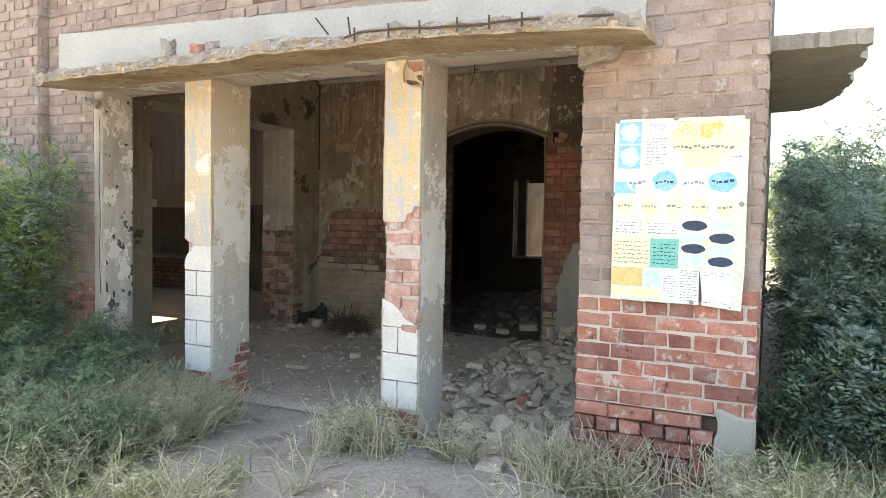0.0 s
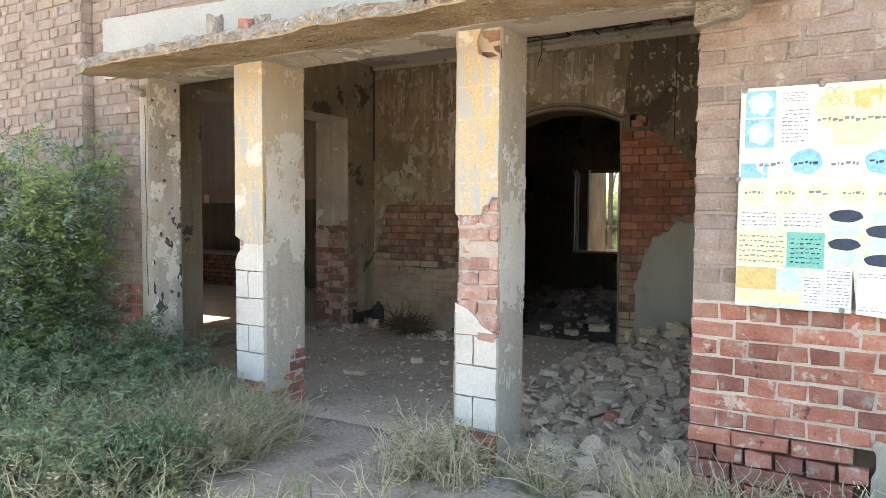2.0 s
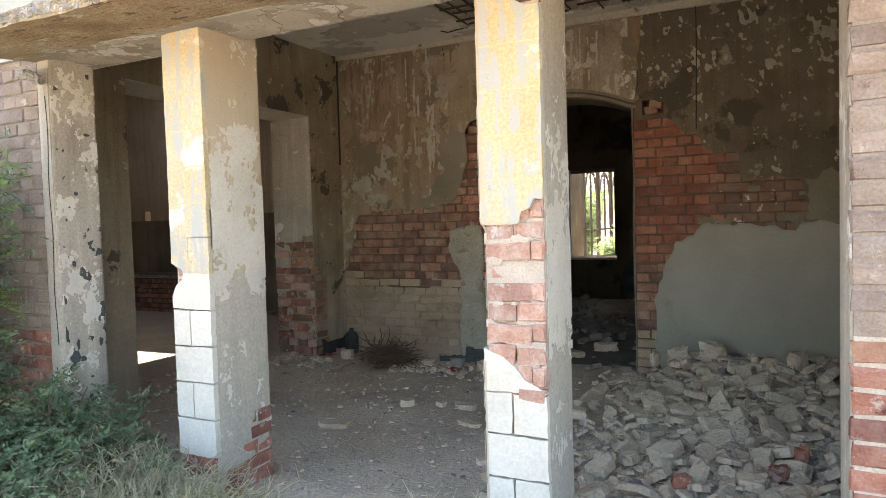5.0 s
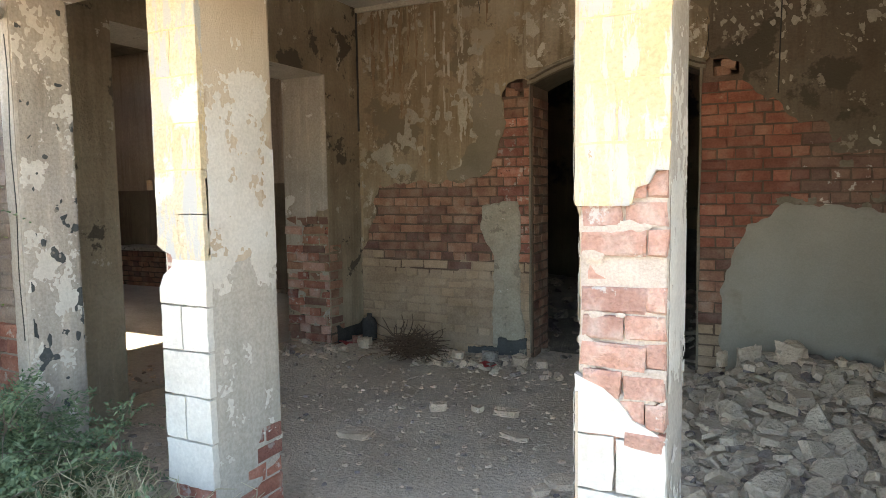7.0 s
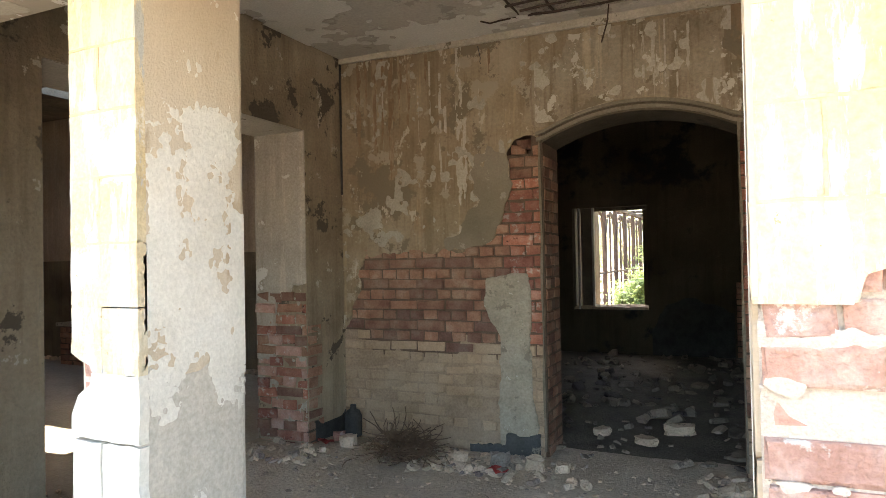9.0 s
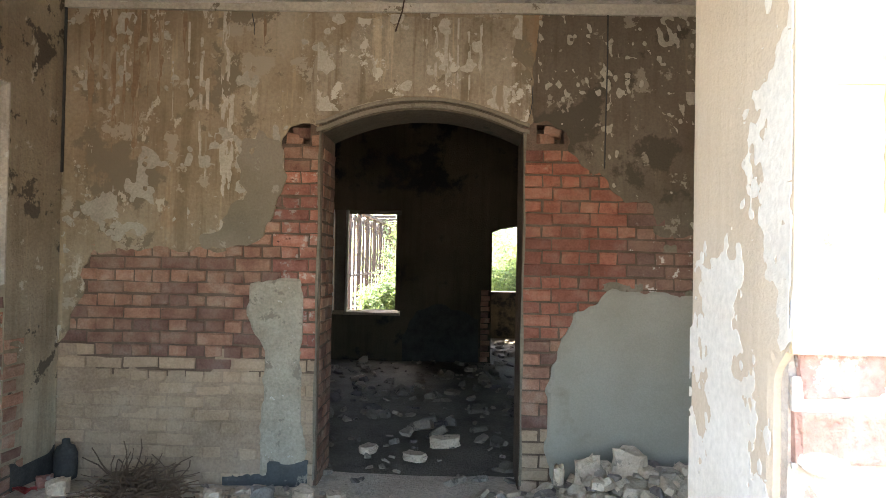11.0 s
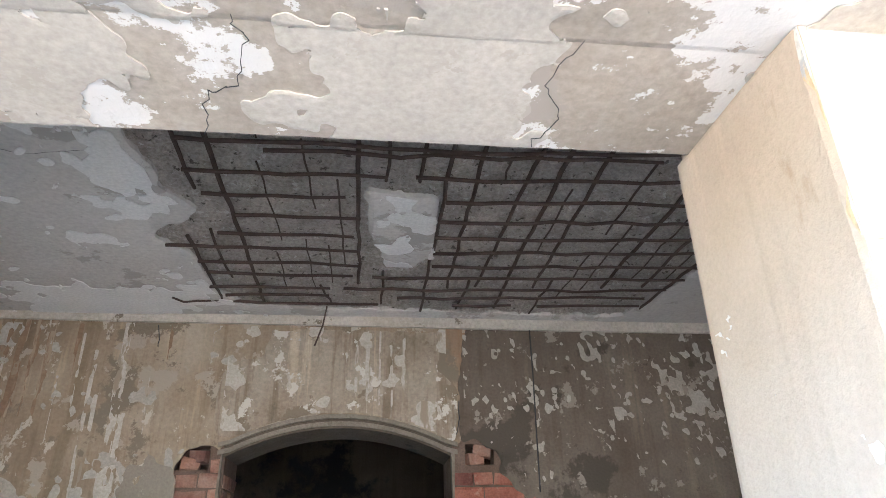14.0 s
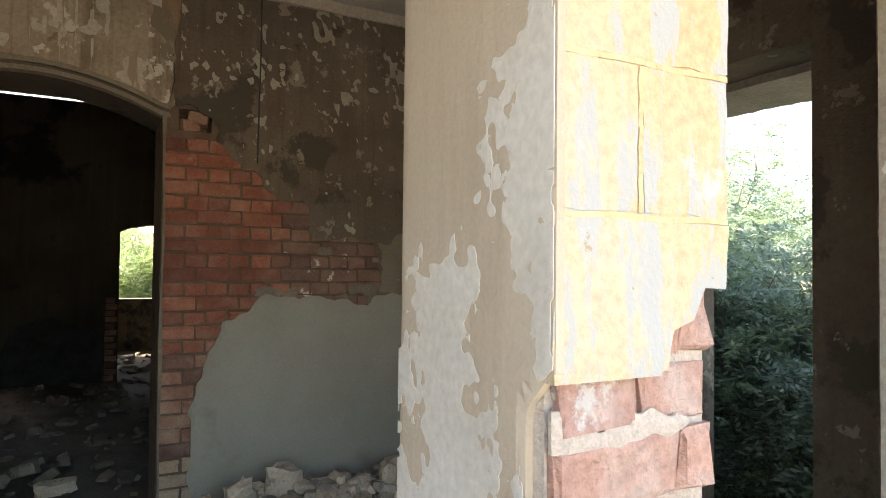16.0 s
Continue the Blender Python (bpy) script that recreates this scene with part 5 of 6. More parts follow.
def grid_rect(x0, y0, x1, y1, nx_=1, ny_=1):
    return [[(x0 + (x1 - x0) * a / nx_, y0 + (y1 - y0) * b / ny_), (x0 + (x1 - x0) * (a + 1) / nx_, y0 + (y1 - y0) * b / ny_),
             (x0 + (x1 - x0) * (a + 1) / nx_, y0 + (y1 - y0) * (b + 1) / ny_), (x0 + (x1 - x0) * a / nx_, y0 + (y1 - y0) * (b + 1) / ny_)]
            for a in range(nx_) for b in range(ny_)]


def oval(x0, y0, x1, y1, n=22, wob=0.0):
    return [((x0 + x1) / 2 + (x1 - x0) / 2 * (1 + wob * math.sin(6 * t)) * math.cos(t), (y0 + y1) / 2 + (y1 - y0) / 2 * (1 + wob * math.cos(5 * t)) * math.sin(t)) for t in [2 * math.pi * k / n for k in range(n)]]


def text_bars(x0, y0, x1, y1, lines, seed, fill=0.5):
    """Unreadable writing: short bars of its size."""
    r = random.Random(seed)
    out = []
    step = (y1 - y0) / lines
    for k in range(lines):
        x = x0
        while x < x1 - 4:
            ln = r.uniform(5, 16)
            yy = y0 + step * (k + 0.5) + r.uniform(-0.12, 0.12) * step
            h = step * fill * r.uniform(0.35, 0.75)
            e = min(x + ln, x1)
            out.append([(x, yy - h * 0.4), (e, yy - h * 0.5), (e - 1, yy + h * 0.3), (x + 1, yy + h * 0.5)])
            x += ln + r.uniform(2, 5)
    return out


paper = grid_rect(0, 0, 485, 520, 6, 6) + grid_rect(0, 520, 330, 655, 4, 4) + [[(330, 520), (485, 520), (478, 665), (345, 655), (338, 600)]]
plate("paper", paper, 0.0, M_PAPER)
plates("print_blue", [grid_rect(16, 10, 102, 88, 3, 3), grid_rect(15, 94, 100, 178, 3, 3), grid_rect(5, 225, 85, 268), oval(150, 185, 238, 258, wob=0.06), oval(350, 190, 450, 260, wob=0.06)], 0.0012, M_P_BLUE)
plates("print_halo", [oval(24, 16, 96, 82, 36, 0.12), oval(24, 101, 94, 170, 36, 0.12)], 0.0022, M_P_PALE)
plates("print_glow", [oval(38, 30, 84, 70, 36, 0.16), oval(38, 114, 82, 156, 36, 0.16)], 0.0032, M_P_WHITE)
plates("print_white", [oval(50, 190, 140, 262, wob=0.05), oval(248, 190, 345, 262, wob=0.05), oval(6, 362, 122, 420, wob=0.03), oval(130, 362, 256, 420, wob=0.03),
       grid_rect(120, 12, 198, 52), grid_rect(118, 62, 202, 172), grid_rect(196, 552, 250, 640), grid_rect(258, 528, 328, 650), grid_rect(342, 530, 440, 655)], 0.0012, M_P_WHITE)
plates("print_pale_yellow", [oval(208, 8, 470, 142, wob=0.05), grid_rect(4, 428, 140, 526, 2, 2)], 0.0010, M_P_PALEY)
plates("print_cell", [grid_rect(4 + 92 * k, 273, 92 + 92 * k, 349) for k in range(5)], 0.0012, M_P_WHITE)
plates("print_disc", [oval(12 + 92 * k, 283, 84 + 92 * k, 347) for k in range(5)], 0.0020, M_P_YELLOW)
plates("print_disc_inner", [oval(16 + 92 * k, 287, 80 + 92 * k, 343) for k in range(5)], 0.0028, M_P_PALEY)
plates("print_yellow", [grid_rect(266, 120, 384, 172), oval(340, 424, 366, 452), grid_rect(2, 610, 188, 640, 2, 1)], 0.0022, M_P_YELLOW)
plates("print_yellow_inner", [oval(272, 126, 378, 166)], 0.0030, M_P_PALEY)
plates("print_ochre", [grid_rect(2, 536, 120, 602, 2, 2), [oval(312, 22, 400, 44), oval(330, 40, 362, 76), oval(378, 10, 388, 60), oval(318, 30, 330, 74)]], 0.0022, M_P_GOLD)
rings = []
for cx, cy in ((252, 24), (278, 24), (239, 50), (265, 50), (291, 50)):
    o, i = oval(cx - 13, cy - 13, cx + 13, cy + 13, 16), oval(cx - 10, cy - 10, cx + 10, cy + 10, 16)
    rings.append([[o[k], o[(k + 1) % 16], i[(k + 1) % 16], i[k]] for k in range(16)])
plates("print_rings", rings, 0.0024, M_P_GOLD)
plates("print_teal", [grid_rect(148, 428, 252, 532, 2, 2)], 0.0020, M_P_TEAL)
plates("print_navy", [oval(262, 360, 352, 396, wob=0.04), oval(360, 402, 448, 438, wob=0.04), oval(262, 442, 348, 476, wob=0.04), oval(358, 484, 445, 518, wob=0.04)], 0.0020, M_P_NAVY)
plates("print_pale_blue", [oval(362, 362, 450, 396, wob=0.04), oval(264, 402, 348, 436, wob=0.04), oval(358, 442, 445, 478, wob=0.04), oval(264, 480, 348, 514, wob=0.04), oval(122, 540, 192, 596, wob=0.05)], 0.0020, M_P_PALE)
tagged(plate("print_text", text_bars(122, 18, 196, 48, 4, 1) + text_bars(122, 66, 198, 168, 9, 2) + text_bars(222, 88, 440, 120, 1, 3, 0.5) + text_bars(430, 130, 465, 150, 1, 4)
       + text_bars(60, 205, 130, 250, 1, 5, 0.35) + text_bars(262, 205, 335, 250, 1, 6, 0.35) + text_bars(14, 368, 116, 414, 4, 7) + text_bars(138, 368, 250, 414, 4, 8)
       + text_bars(8, 436, 140, 524, 6, 9) + text_bars(200, 556, 246, 636, 9, 10) + text_bars(262, 532, 324, 646, 12, 11) + text_bars(347, 536, 436, 648, 12, 12)
       + text_bars(20, 300, 76, 326, 1, 13) + text_bars(112, 300, 168, 326, 1, 14) + text_bars(204, 300, 260, 326, 1, 15) + text_bars(296, 300, 352, 326, 1, 16) + text_bars(388, 300, 444, 326, 1, 17), 0.0036, M_P_INK), kind="stuff")
tagged(plate("print_light_text", text_bars(272, 368, 342, 388, 1, 21) + text_bars(370, 410, 440, 430, 1, 22) + text_bars(272, 450, 340, 468, 1, 23) + text_bars(158, 440, 244, 524, 6, 24) + text_bars(160, 205, 228, 245, 1, 25, 0.35) + text_bars(362, 205, 440, 245, 1, 26, 0.35), 0.0036, M_P_NAVY), kind="stuff")
M_WASHER = material("dull_zinc", [(0.20, 0.18, 0.155), (0.32, 0.30, 0.27)], 60, 120, rough=0.6, bump=0.1)
for k, (x, y) in enumerate(((10, 6), (230, 2), (478, 6), (-2, 272), (468, 300), (305, 648), (440, 655), (-38, 272), (-12, -44), (436, -48))):
    u, z = pp(x, y)
    bm = bmesh.new()
    bmesh.ops.create_cone(bm, cap_ends=True, segments=12, radius1=0.012, radius2=0.010, depth=0.006)
    bmesh.ops.create_cone(bm, cap_ends=True, segments=8, radius1=0.005, radius2=0.004, depth=0.014)
    ob = part("pin", bm, M_WASHER)
    ob.matrix_basis = pose(u, 3.638, z, 90, 0, 0)
    tagged(ob, "dull round washer nailed into the brick", "nail washer", "poster pins")


# ---- ground and floors ----
def ramped(lo, hi, a, b, fine, far):
    """Coordinates: fine steps from a to b, then widening to lo and hi."""
    mid = list(np.arange(a, b + 1e-6, fine))
    out, step = [b], fine
    while out[-1] < hi:
        step *= far
        out.append(out[-1] + step)
    left, step = [a], fine
    while left[-1] > lo:
        step *= far
        left.append(left[-1] - step)
    return np.array(left[:0:-1] + mid + out[1:])


def in_house(x, y):
    return (x > -12.1) & (x < 0.15) & (y > 3.9) & (y < 15.2)


gx, gy = ramped(-400, 400, -6.0, 2.0, 0.07, 1.22), ramped(-400, 400, 0.4, 4.2, 0.07, 1.22)
GX, GY = np.meshgrid(gx, gy, indexing="ij")


def ground_height(x, y):
    return -0.005 + 0.05 * (fbm(x, y, 1.1, 101) - 0.5) + 0.016 * (fbm(x, y, 9, 103) - 0.5) + 0.05 * np.clip((np.abs(x + 2.45) - 0.35) / 0.6, 0, 1) * np.clip((3.6 - y) / 0.3, 0, 1)


GZ = np.where(in_house(GX, GY), -0.08, ground_height(GX, GY))
n1, n2 = GX.shape
verts = np.stack([GX, GY, GZ], -1).reshape(-1, 3)
faces = [(i * n2 + j, (i + 1) * n2 + j, (i + 1) * n2 + j + 1, i * n2 + j + 1) for i in range(n1 - 1) for j in range(n2 - 1)]
tagged(link_mesh("ground", verts, faces, M_GROUND, smooth=True), "dry bare earth with a trodden path", "ground", kind="structure")


def floor_height(x, y):
    """Dirt floor, heaped up with rubble in the right-hand bay."""
    sill = 0.035 * np.clip((3.96 + 0.12 * (fbm(x, y, 3, 119) - 0.5) - y) / 0.2, 0, 1)
    heap = np.clip((x + 2.15) / 0.5, 0, 1) * np.clip((6.85 - y) / 0.1, 0, 1)
    return -sill + 0.012 * (fbm(x, y, 6, 111) - 0.5) + 0.03 * (fbm(x, y, 1.3, 113) - 0.5) + heap * (0.03 + 0.14 * np.clip((y - 4.4) / 2.0, 0, 1) * np.clip((x + 1.95) / 0.8, 0, 1)) \
        + 0.07 * np.clip((-4.3 - x) / 0.5, 0, 1) * np.clip((y - 5.4) / 0.8, 0, 1)


# the inner floor is cut off to take the shade-darkened earth
for lo_y, hi_y, nm, mat, lab in ((3.72, 7.2, "floor", M_DIRT, "dusty earth floor strewn with grit"), (7.17, 12.5, "floor_inner", M_DIRT_DIM, "shade-darkened earth floor of the inner room")):
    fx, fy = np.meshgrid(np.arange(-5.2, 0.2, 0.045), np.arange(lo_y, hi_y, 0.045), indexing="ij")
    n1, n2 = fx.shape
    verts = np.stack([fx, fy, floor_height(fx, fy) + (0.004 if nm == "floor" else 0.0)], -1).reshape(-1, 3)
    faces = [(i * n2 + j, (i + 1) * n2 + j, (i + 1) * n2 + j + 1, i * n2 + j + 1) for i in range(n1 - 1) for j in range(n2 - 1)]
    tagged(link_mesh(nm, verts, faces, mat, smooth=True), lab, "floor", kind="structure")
fx, fy = np.meshgrid(np.arange(-12.1, -5.1, 0.1), np.arange(3.8, 9.3, 0.1), indexing="ij")
n1, n2 = fx.shape
verts = np.stack([fx, fy, 0.02 + 0.012 * (fbm(fx, fy, 3, 117) - 0.5)], -1).reshape(-1, 3)
faces = [(i * n2 + j, (i + 1) * n2 + j, (i + 1) * n2 + j + 1, i * n2 + j + 1) for i in range(n1 - 1) for j in range(n2 - 1)]
tagged(link_mesh("floor_side", verts, faces, M_PALEDIRT, smooth=True), "pale dusty floor of the side room", "floor", kind="structure")
tagged(box("floor_rear", -3.2, 0.2, 12.44, 15.1, -0.06, 0.0, M_DIRT_DIM), "dark earth floor of the rear room", "floor", kind="structure")


# ---- rubble ----
def shards(name, spots, mat, label, seed, flat=0.35):
    """Broken flat pieces: many-sided plates, tilted, joined into one heap."""
    r = np.random.RandomState(seed)
    verts, faces = [], []
    for x, y, z, rad in spots:
        n = r.randint(5, 8)
        ang = np.sort(r.rand(n) * 2 * math.pi + 0.0)
        ang = np.linspace(0, 2 * math.pi, n, endpoint=False) + r.uniform(-0.35, 0.35, n)
        rr = rad * r.uniform(0.65, 1.15, n)
        el = r.uniform(0.6, 1.0)
        th = rad * flat * r.uniform(0.6, 1.5)
        rot = Euler((r.normal(0, 0.36), r.normal(0, 0.36), r.uniform(0, 6.3))).to_matrix()
        base = len(verts)
        for lay, s in ((0, 1.0), (1, 0.97), (2, 0.84)):
            for a, q in zip(ang, rr):
                p = rot @ Vector((math.cos(a) * q * s, math.sin(a) * q * s * el, (th * (0.0, 0.8, 1.0)[lay]) + r.uniform(-0.04, 0.04) * rad))
                verts.append((x + p.x, y + p.y, z + p.z))
        faces.append([base + 2 * n + k for k in range(n)])
        faces.append([base + n - 1 - k for k in range(n)])
        for lay in (0, 1):
            for k in range(n):
                faces.append([base + lay * n + k, base + lay * n + (k + 1) % n, base + (lay + 1) * n + (k + 1) % n, base + (lay + 1) * n + k])
    ob = link_mesh(name, verts, faces, mat)
    return tagged(ob, label, "rubble", kind="stuff")


r = np.random.RandomState(7)
spots = []
for k in range(3600):
    x, y = r.uniform(-2.05, -0.1), r.uniform(3.35, 6.86)
    if x > -0.72 and y < 4.15 or (abs(x + 1.725) < 0.2 and 3.6 < y < 4.08):
        continue
    dense = np.clip((x + 2.1 + 0.25 * math.sin(3 * y)) / 0.4, 0, 1) * np.clip((y - 3.2 - 0.1 * math.sin(5 * x)) / 0.3, 0.25, 1)
    if r.rand() > dense:
        continue
    rad = 0.016 + 0.040 * r.rand() ** 1.5
    spots.append((x, y, float(floor_height(np.array([x]), np.array([y]))[0]) - 0.35 * rad + r.uniform(0, 0.012), rad))
for k in range(260):
    spots.append((r.uniform(-1.55, -0.3), 6.72 + r.uniform(-0.3, 0.1), 0.14 + r.uniform(0.0, 0.08), 0.03 + 0.06 * r.rand() ** 2))
shards("rubble_heap", spots, M_STONE, "heap of broken grey concrete and floor tile shards", 8, 0.55)
spots = []
for k in range(2600):
    x, y = r.uniform(-4.7, -1.9), r.uniform(3.9, 6.8)
    spots.append((x, y, float(floor_height(np.array([x]), np.array([y]))[0]) - 0.003, 0.004 + 0.022 * r.rand() ** 3))
for k in range(200):
    x, y = r.normal(-3.45, 0.32), 6.62 + r.uniform(-0.25, 0.2)
    spots.append((x, y, 0.0, 0.015 + 0.045 * r.rand() ** 2))
for k in range(60):
    x, y = r.uniform(-5.15, -4.5), r.uniform(6.0, 6.4)
    spots.append((x, y, 0.06, 0.015 + 0.04 * r.rand() ** 2))
shards("floor_grit", spots, M_STONE, "scattered grit and small stones on the earth floor", 9, 0.6)
spots = []
for k in range(900):
    x, y = r.uniform(-5.0, 0.0), r.uniform(7.0, 14.6)
    if y > 11.9 and not (-1.8 < x < -0.7 or y > 12.6):
        continue
    spots.append((x, y, 0.0, 0.025 + 0.085 * r.rand() ** 2.2))
shards("inner_rubble", spots, M_STONE_DIM, "broken stones strewn over the inner room floor", 10, 0.5)
spots = [(r.uniform(-11.5, -5.4), 9.05 + r.uniform(-0.25, 0.1), 0.02, 0.03 + 0.06 * r.rand()) for k in range(90)] + [(r.uniform(-5.7, -5.2), r.uniform(4.5, 6.4), 0.02, 0.01 + 0.03 * r.rand() ** 2) for k in range(120)]
shards("side_rubble", spots, M_STONE, "debris along the side room wall and its doorway", 11, 0.6)

for k, (x, y, sx, sy, sz, turn) in enumerate(((-3.42, 4.86, 0.24, 0.16, 0.045, 10), (-3.20, 5.42, 0.12, 0.08, 0.06, 30), (-2.80, 5.55, 0.19, 0.10, 0.05, 5), (-2.98, 5.52, 0.07, 0.09, 0.045, 70),
                                             (-2.62, 5.20, 0.20, 0.09, 0.035, -12), (-2.20, 4.75, 0.20, 0.15, 0.04, 20), (-2.12, 4.45, 0.22, 0.17, 0.05, -8), (-2.27, 4.62, 0.10, 0.08, 0.04, 40), (-4.52, 6.60, 0.14, 0.10, 0.09, 15),
                                             (-4.25, 6.72, 0.10, 0.07, 0.06, 40), (-3.33, 6.55, 0.15, 0.11, 0.12, 10), (-3.12, 6.62, 0.15, 0.10, 0.09, -20), (-2.95, 6.66, 0.10, 0.10, 0.07, 35), (-3.62, 6.58, 0.11, 0.09, 0.09, 5),
                                             (-3.75, 6.45, 0.09, 0.07, 0.05, 50), (-2.35, 7.9, 0.26, 0.16, 0.08, 15), (-2.55, 7.55, 0.20, 0.13, 0.06, -25), (-2.9, 7.7, 0.16, 0.12, 0.06, 60))):
    chunk("concrete_fragment", (x, y, float(floor_height(np.array([x]), np.array([y]))[0]) - 0.006), (sx, sy, sz), M_STONE if k != 10 else M_EDGE, 40 + k, "broken piece of grey concrete lying on the earth floor", "concrete fragment", "loose fragments", turn)
for k, (x, y, z) in enumerate(((-1.25, 4.55, 0.05), (-0.85, 4.75, 0.08), (-4.62, 6.63, 0.06), (-0.75, 5.0, 0.1))):
    chunk("brick_fragment", (x, y, z), (0.10, 0.08, 0.06), M_BRICK, 70 + k, "broken red brick among the rubble", "brick", "brick fragments", 30 * k)
for k, (x, y, s) in enumerate(((-1.28, 6.66, 0.22), (-1.52, 6.62, 0.17), (-0.72, 6.55, 0.2), (-1.68, 6.60, 0.12), (-1.0, 6.6, 0.14))):
    chunk("rubble_stone", (x, y, 0.17), (s, s * 0.55, s * 0.8), M_STONE, 80 + k, "large broken lump of concrete on the rubble heap", "stone", "large lumps", 25 * k)
chunk("rubble_stone", (-3.22, 3.50, 0.0), (0.22, 0.16, 0.16), M_CEMENT, 90, "grey concrete lump at the foot of the column", "stone", "large lumps", 20)
chunk("rubble_stone", (-2.95, 3.42, 0.0), (0.16, 0.12, 0.11), M_STONE, 91, "grey concrete lump at the foot of the column", "stone", "large lumps", 60)
chunk("rubble_stone", (-1.42, 3.35, 0.0), (0.20, 0.14, 0.07), M_EDGE, 92, "pale broken slab piece among dry grass", "stone", "large lumps", 15)

# larger slabs lying side by side on top, seldom touching
r = np.random.RandomState(77)
laid = []
for k in range(9000):
    x, y = r.uniform(-2.1, -0.22), r.uniform(3.35, 6.78)
    if (x > -0.8 and y < 4.2) or (abs(x + 1.725) < 0.25 and 3.5 < y < 4.15) or len(laid) > 298:
        continue
    rad = (0.10, 0.084, 0.068, 0.055)[min(3, k // 500)] * r.uniform(0.8, 1.15)
    if x < -1.75 + 0.15 * math.sin(4 * y) and r.rand() > 0.12:
        continue
    if any((x - a) ** 2 + (y - b) ** 2 < (0.80 * (rad + c)) ** 2 for a, b, c in laid):
        continue
    laid.append((x, y, rad))
    ob = shards("concrete_shard", [(0, 0, 0, rad)], M_STONE, "flat grey shard of broken concrete on the rubble", 200 + k, 0.42)
    ob["category"], ob["group"] = "concrete shard", "rubble shards"
    del ob["kind"]
    ob.location = (x, y, float(floor_height(np.array([x]), np.array([y]))[0]) + 0.016)

# bottle in the corner, near-black strip on the wall base behind it
bm = bmesh.new()
prof = [(0.0, 0.0), (0.062, 0.0), (0.066, 0.02), (0.066, 0.15), (0.05, 0.19), (0.024, 0.205), (0.022, 0.235), (0.0, 0.235)]
rows = []
for rad, z in prof:
    rows.append([bm.verts.new((rad * math.cos(t), rad * math.sin(t), z)) for t in [2 * math.pi * s / 16 for s in range(16)]] if rad else [bm.verts.new((0, 0, z))])
for A, B in zip(rows, rows[1:]):
    for s in range(16):
        q = (s + 1) % 16
        f = [A[s % len(A)], A[q % len(A)], B[q % len(B)], B[s % len(B)]]
        f = [v for i, v in enumerate(f) if v not in f[:i]]
        bm.faces.new(f)
bottle = part("bottle", bm, M_TAR, smooth=True)
bottle.location = (-4.60, 6.80, 0.05)
tagged(bottle, "black plastic bottle standing in the dusty corner", "bottle")
sheet("blackened_base", on_x(-4.735), 6.50, 6.90, 0.0, 0.34, 0.02, lambda u, v: v < 0.08 + 0.22 * fbm(u, v, 6, 7), 0.006, M_TAR, wall_west, "near-black strip along the wall base")

# red plastic scraps dropped by the wall
for k, (x, y, z) in enumerate(((-3.30, 6.42, 0.05), (-4.66, 6.52, 0.075))):
    bm = bmesh.new()
    grid = [[bm.verts.new((0.03 * i - 0.06, 0.03 * j - 0.04, 0.018 * math.sin(2.1 * i + 1.3 * j + k) * math.cos(1.7 * j))) for j in range(4)] for i in range(5)]
    for i in range(4):
        for j in range(3):
            bm.faces.new([grid[i][j], grid[i + 1][j], grid[i + 1][j + 1], grid[i][j + 1]])
    bmesh.ops.solidify(bm, geom=bm.faces[:], thickness=0.002)
    scrap = part("wrapper", bm, M_RED := material("red_plastic_film", [(0.42, 0.05, 0.05), (0.55, 0.12, 0.10)], 30, 90, rough=0.4, bump=0.1) if k == 0 else M_RED)
    scrap.matrix_basis = pose(x, y, z, 0, 10, 40 * k)
    tagged(scrap, "crumpled red plastic wrapper lying on the rubble", "wrapper", "plastic scraps")

# dry thorn twigs
bm = bmesh.new()
rng = random.Random(9)
for k in range(260):
    a, b = rng.uniform(0, 6.3), rng.uniform(0, 1.2)
    p = Vector((rng.gauss(0, 0.10), rng.gauss(0, 0.07), rng.uniform(0.005, 0.14)))
    d = Vector((math.cos(a), math.sin(a) * 0.6, rng.uniform(-0.1, 0.6))).normalized()
    pts = [p]
    for s in range(4):
        d = (d + Vector((rng.gauss(0, 0.35), rng.gauss(0, 0.35), rng.gauss(-0.08, 0.25)))).normalized()
        q = pts[-1] + d * rng.uniform(0.03, 0.07)
        q.z = max(q.z, 0.004)
        pts.append(q)
    tube(bm, pts, 0.0052, 0.003, sides=4)
twigs = part("thorn_brush", bm, M_TWIG := material("dry_twig", [(0.085, 0.055, 0.038), (0.17, 0.115, 0.075)], 12, 90))
twigs.location = (-4.0, 6.50, 0.03)
tagged(twigs, "tangled bundle of dry thorn twigs by the wall", "dry twigs")

# hanging wire on the back wall
bm = bmesh.new()
tube(bm, [(-1.385, 6.88, CEIL), (-1.383, 6.885, 2.6), (-1.388, 6.885, 2.3), (-1.392, 6.885, 1.97)], 0.0045, sides=5)
tagged(part("hanging_wire", bm, M_TAR), "black electric wire hanging down the plaster", "wire")

# ---- inner room: window frame, leaf, ventilator; rear views ----
window_1 = tagged(new("window_1"), "open window with a weathered wooden frame and shutter", "window", kind="structure")
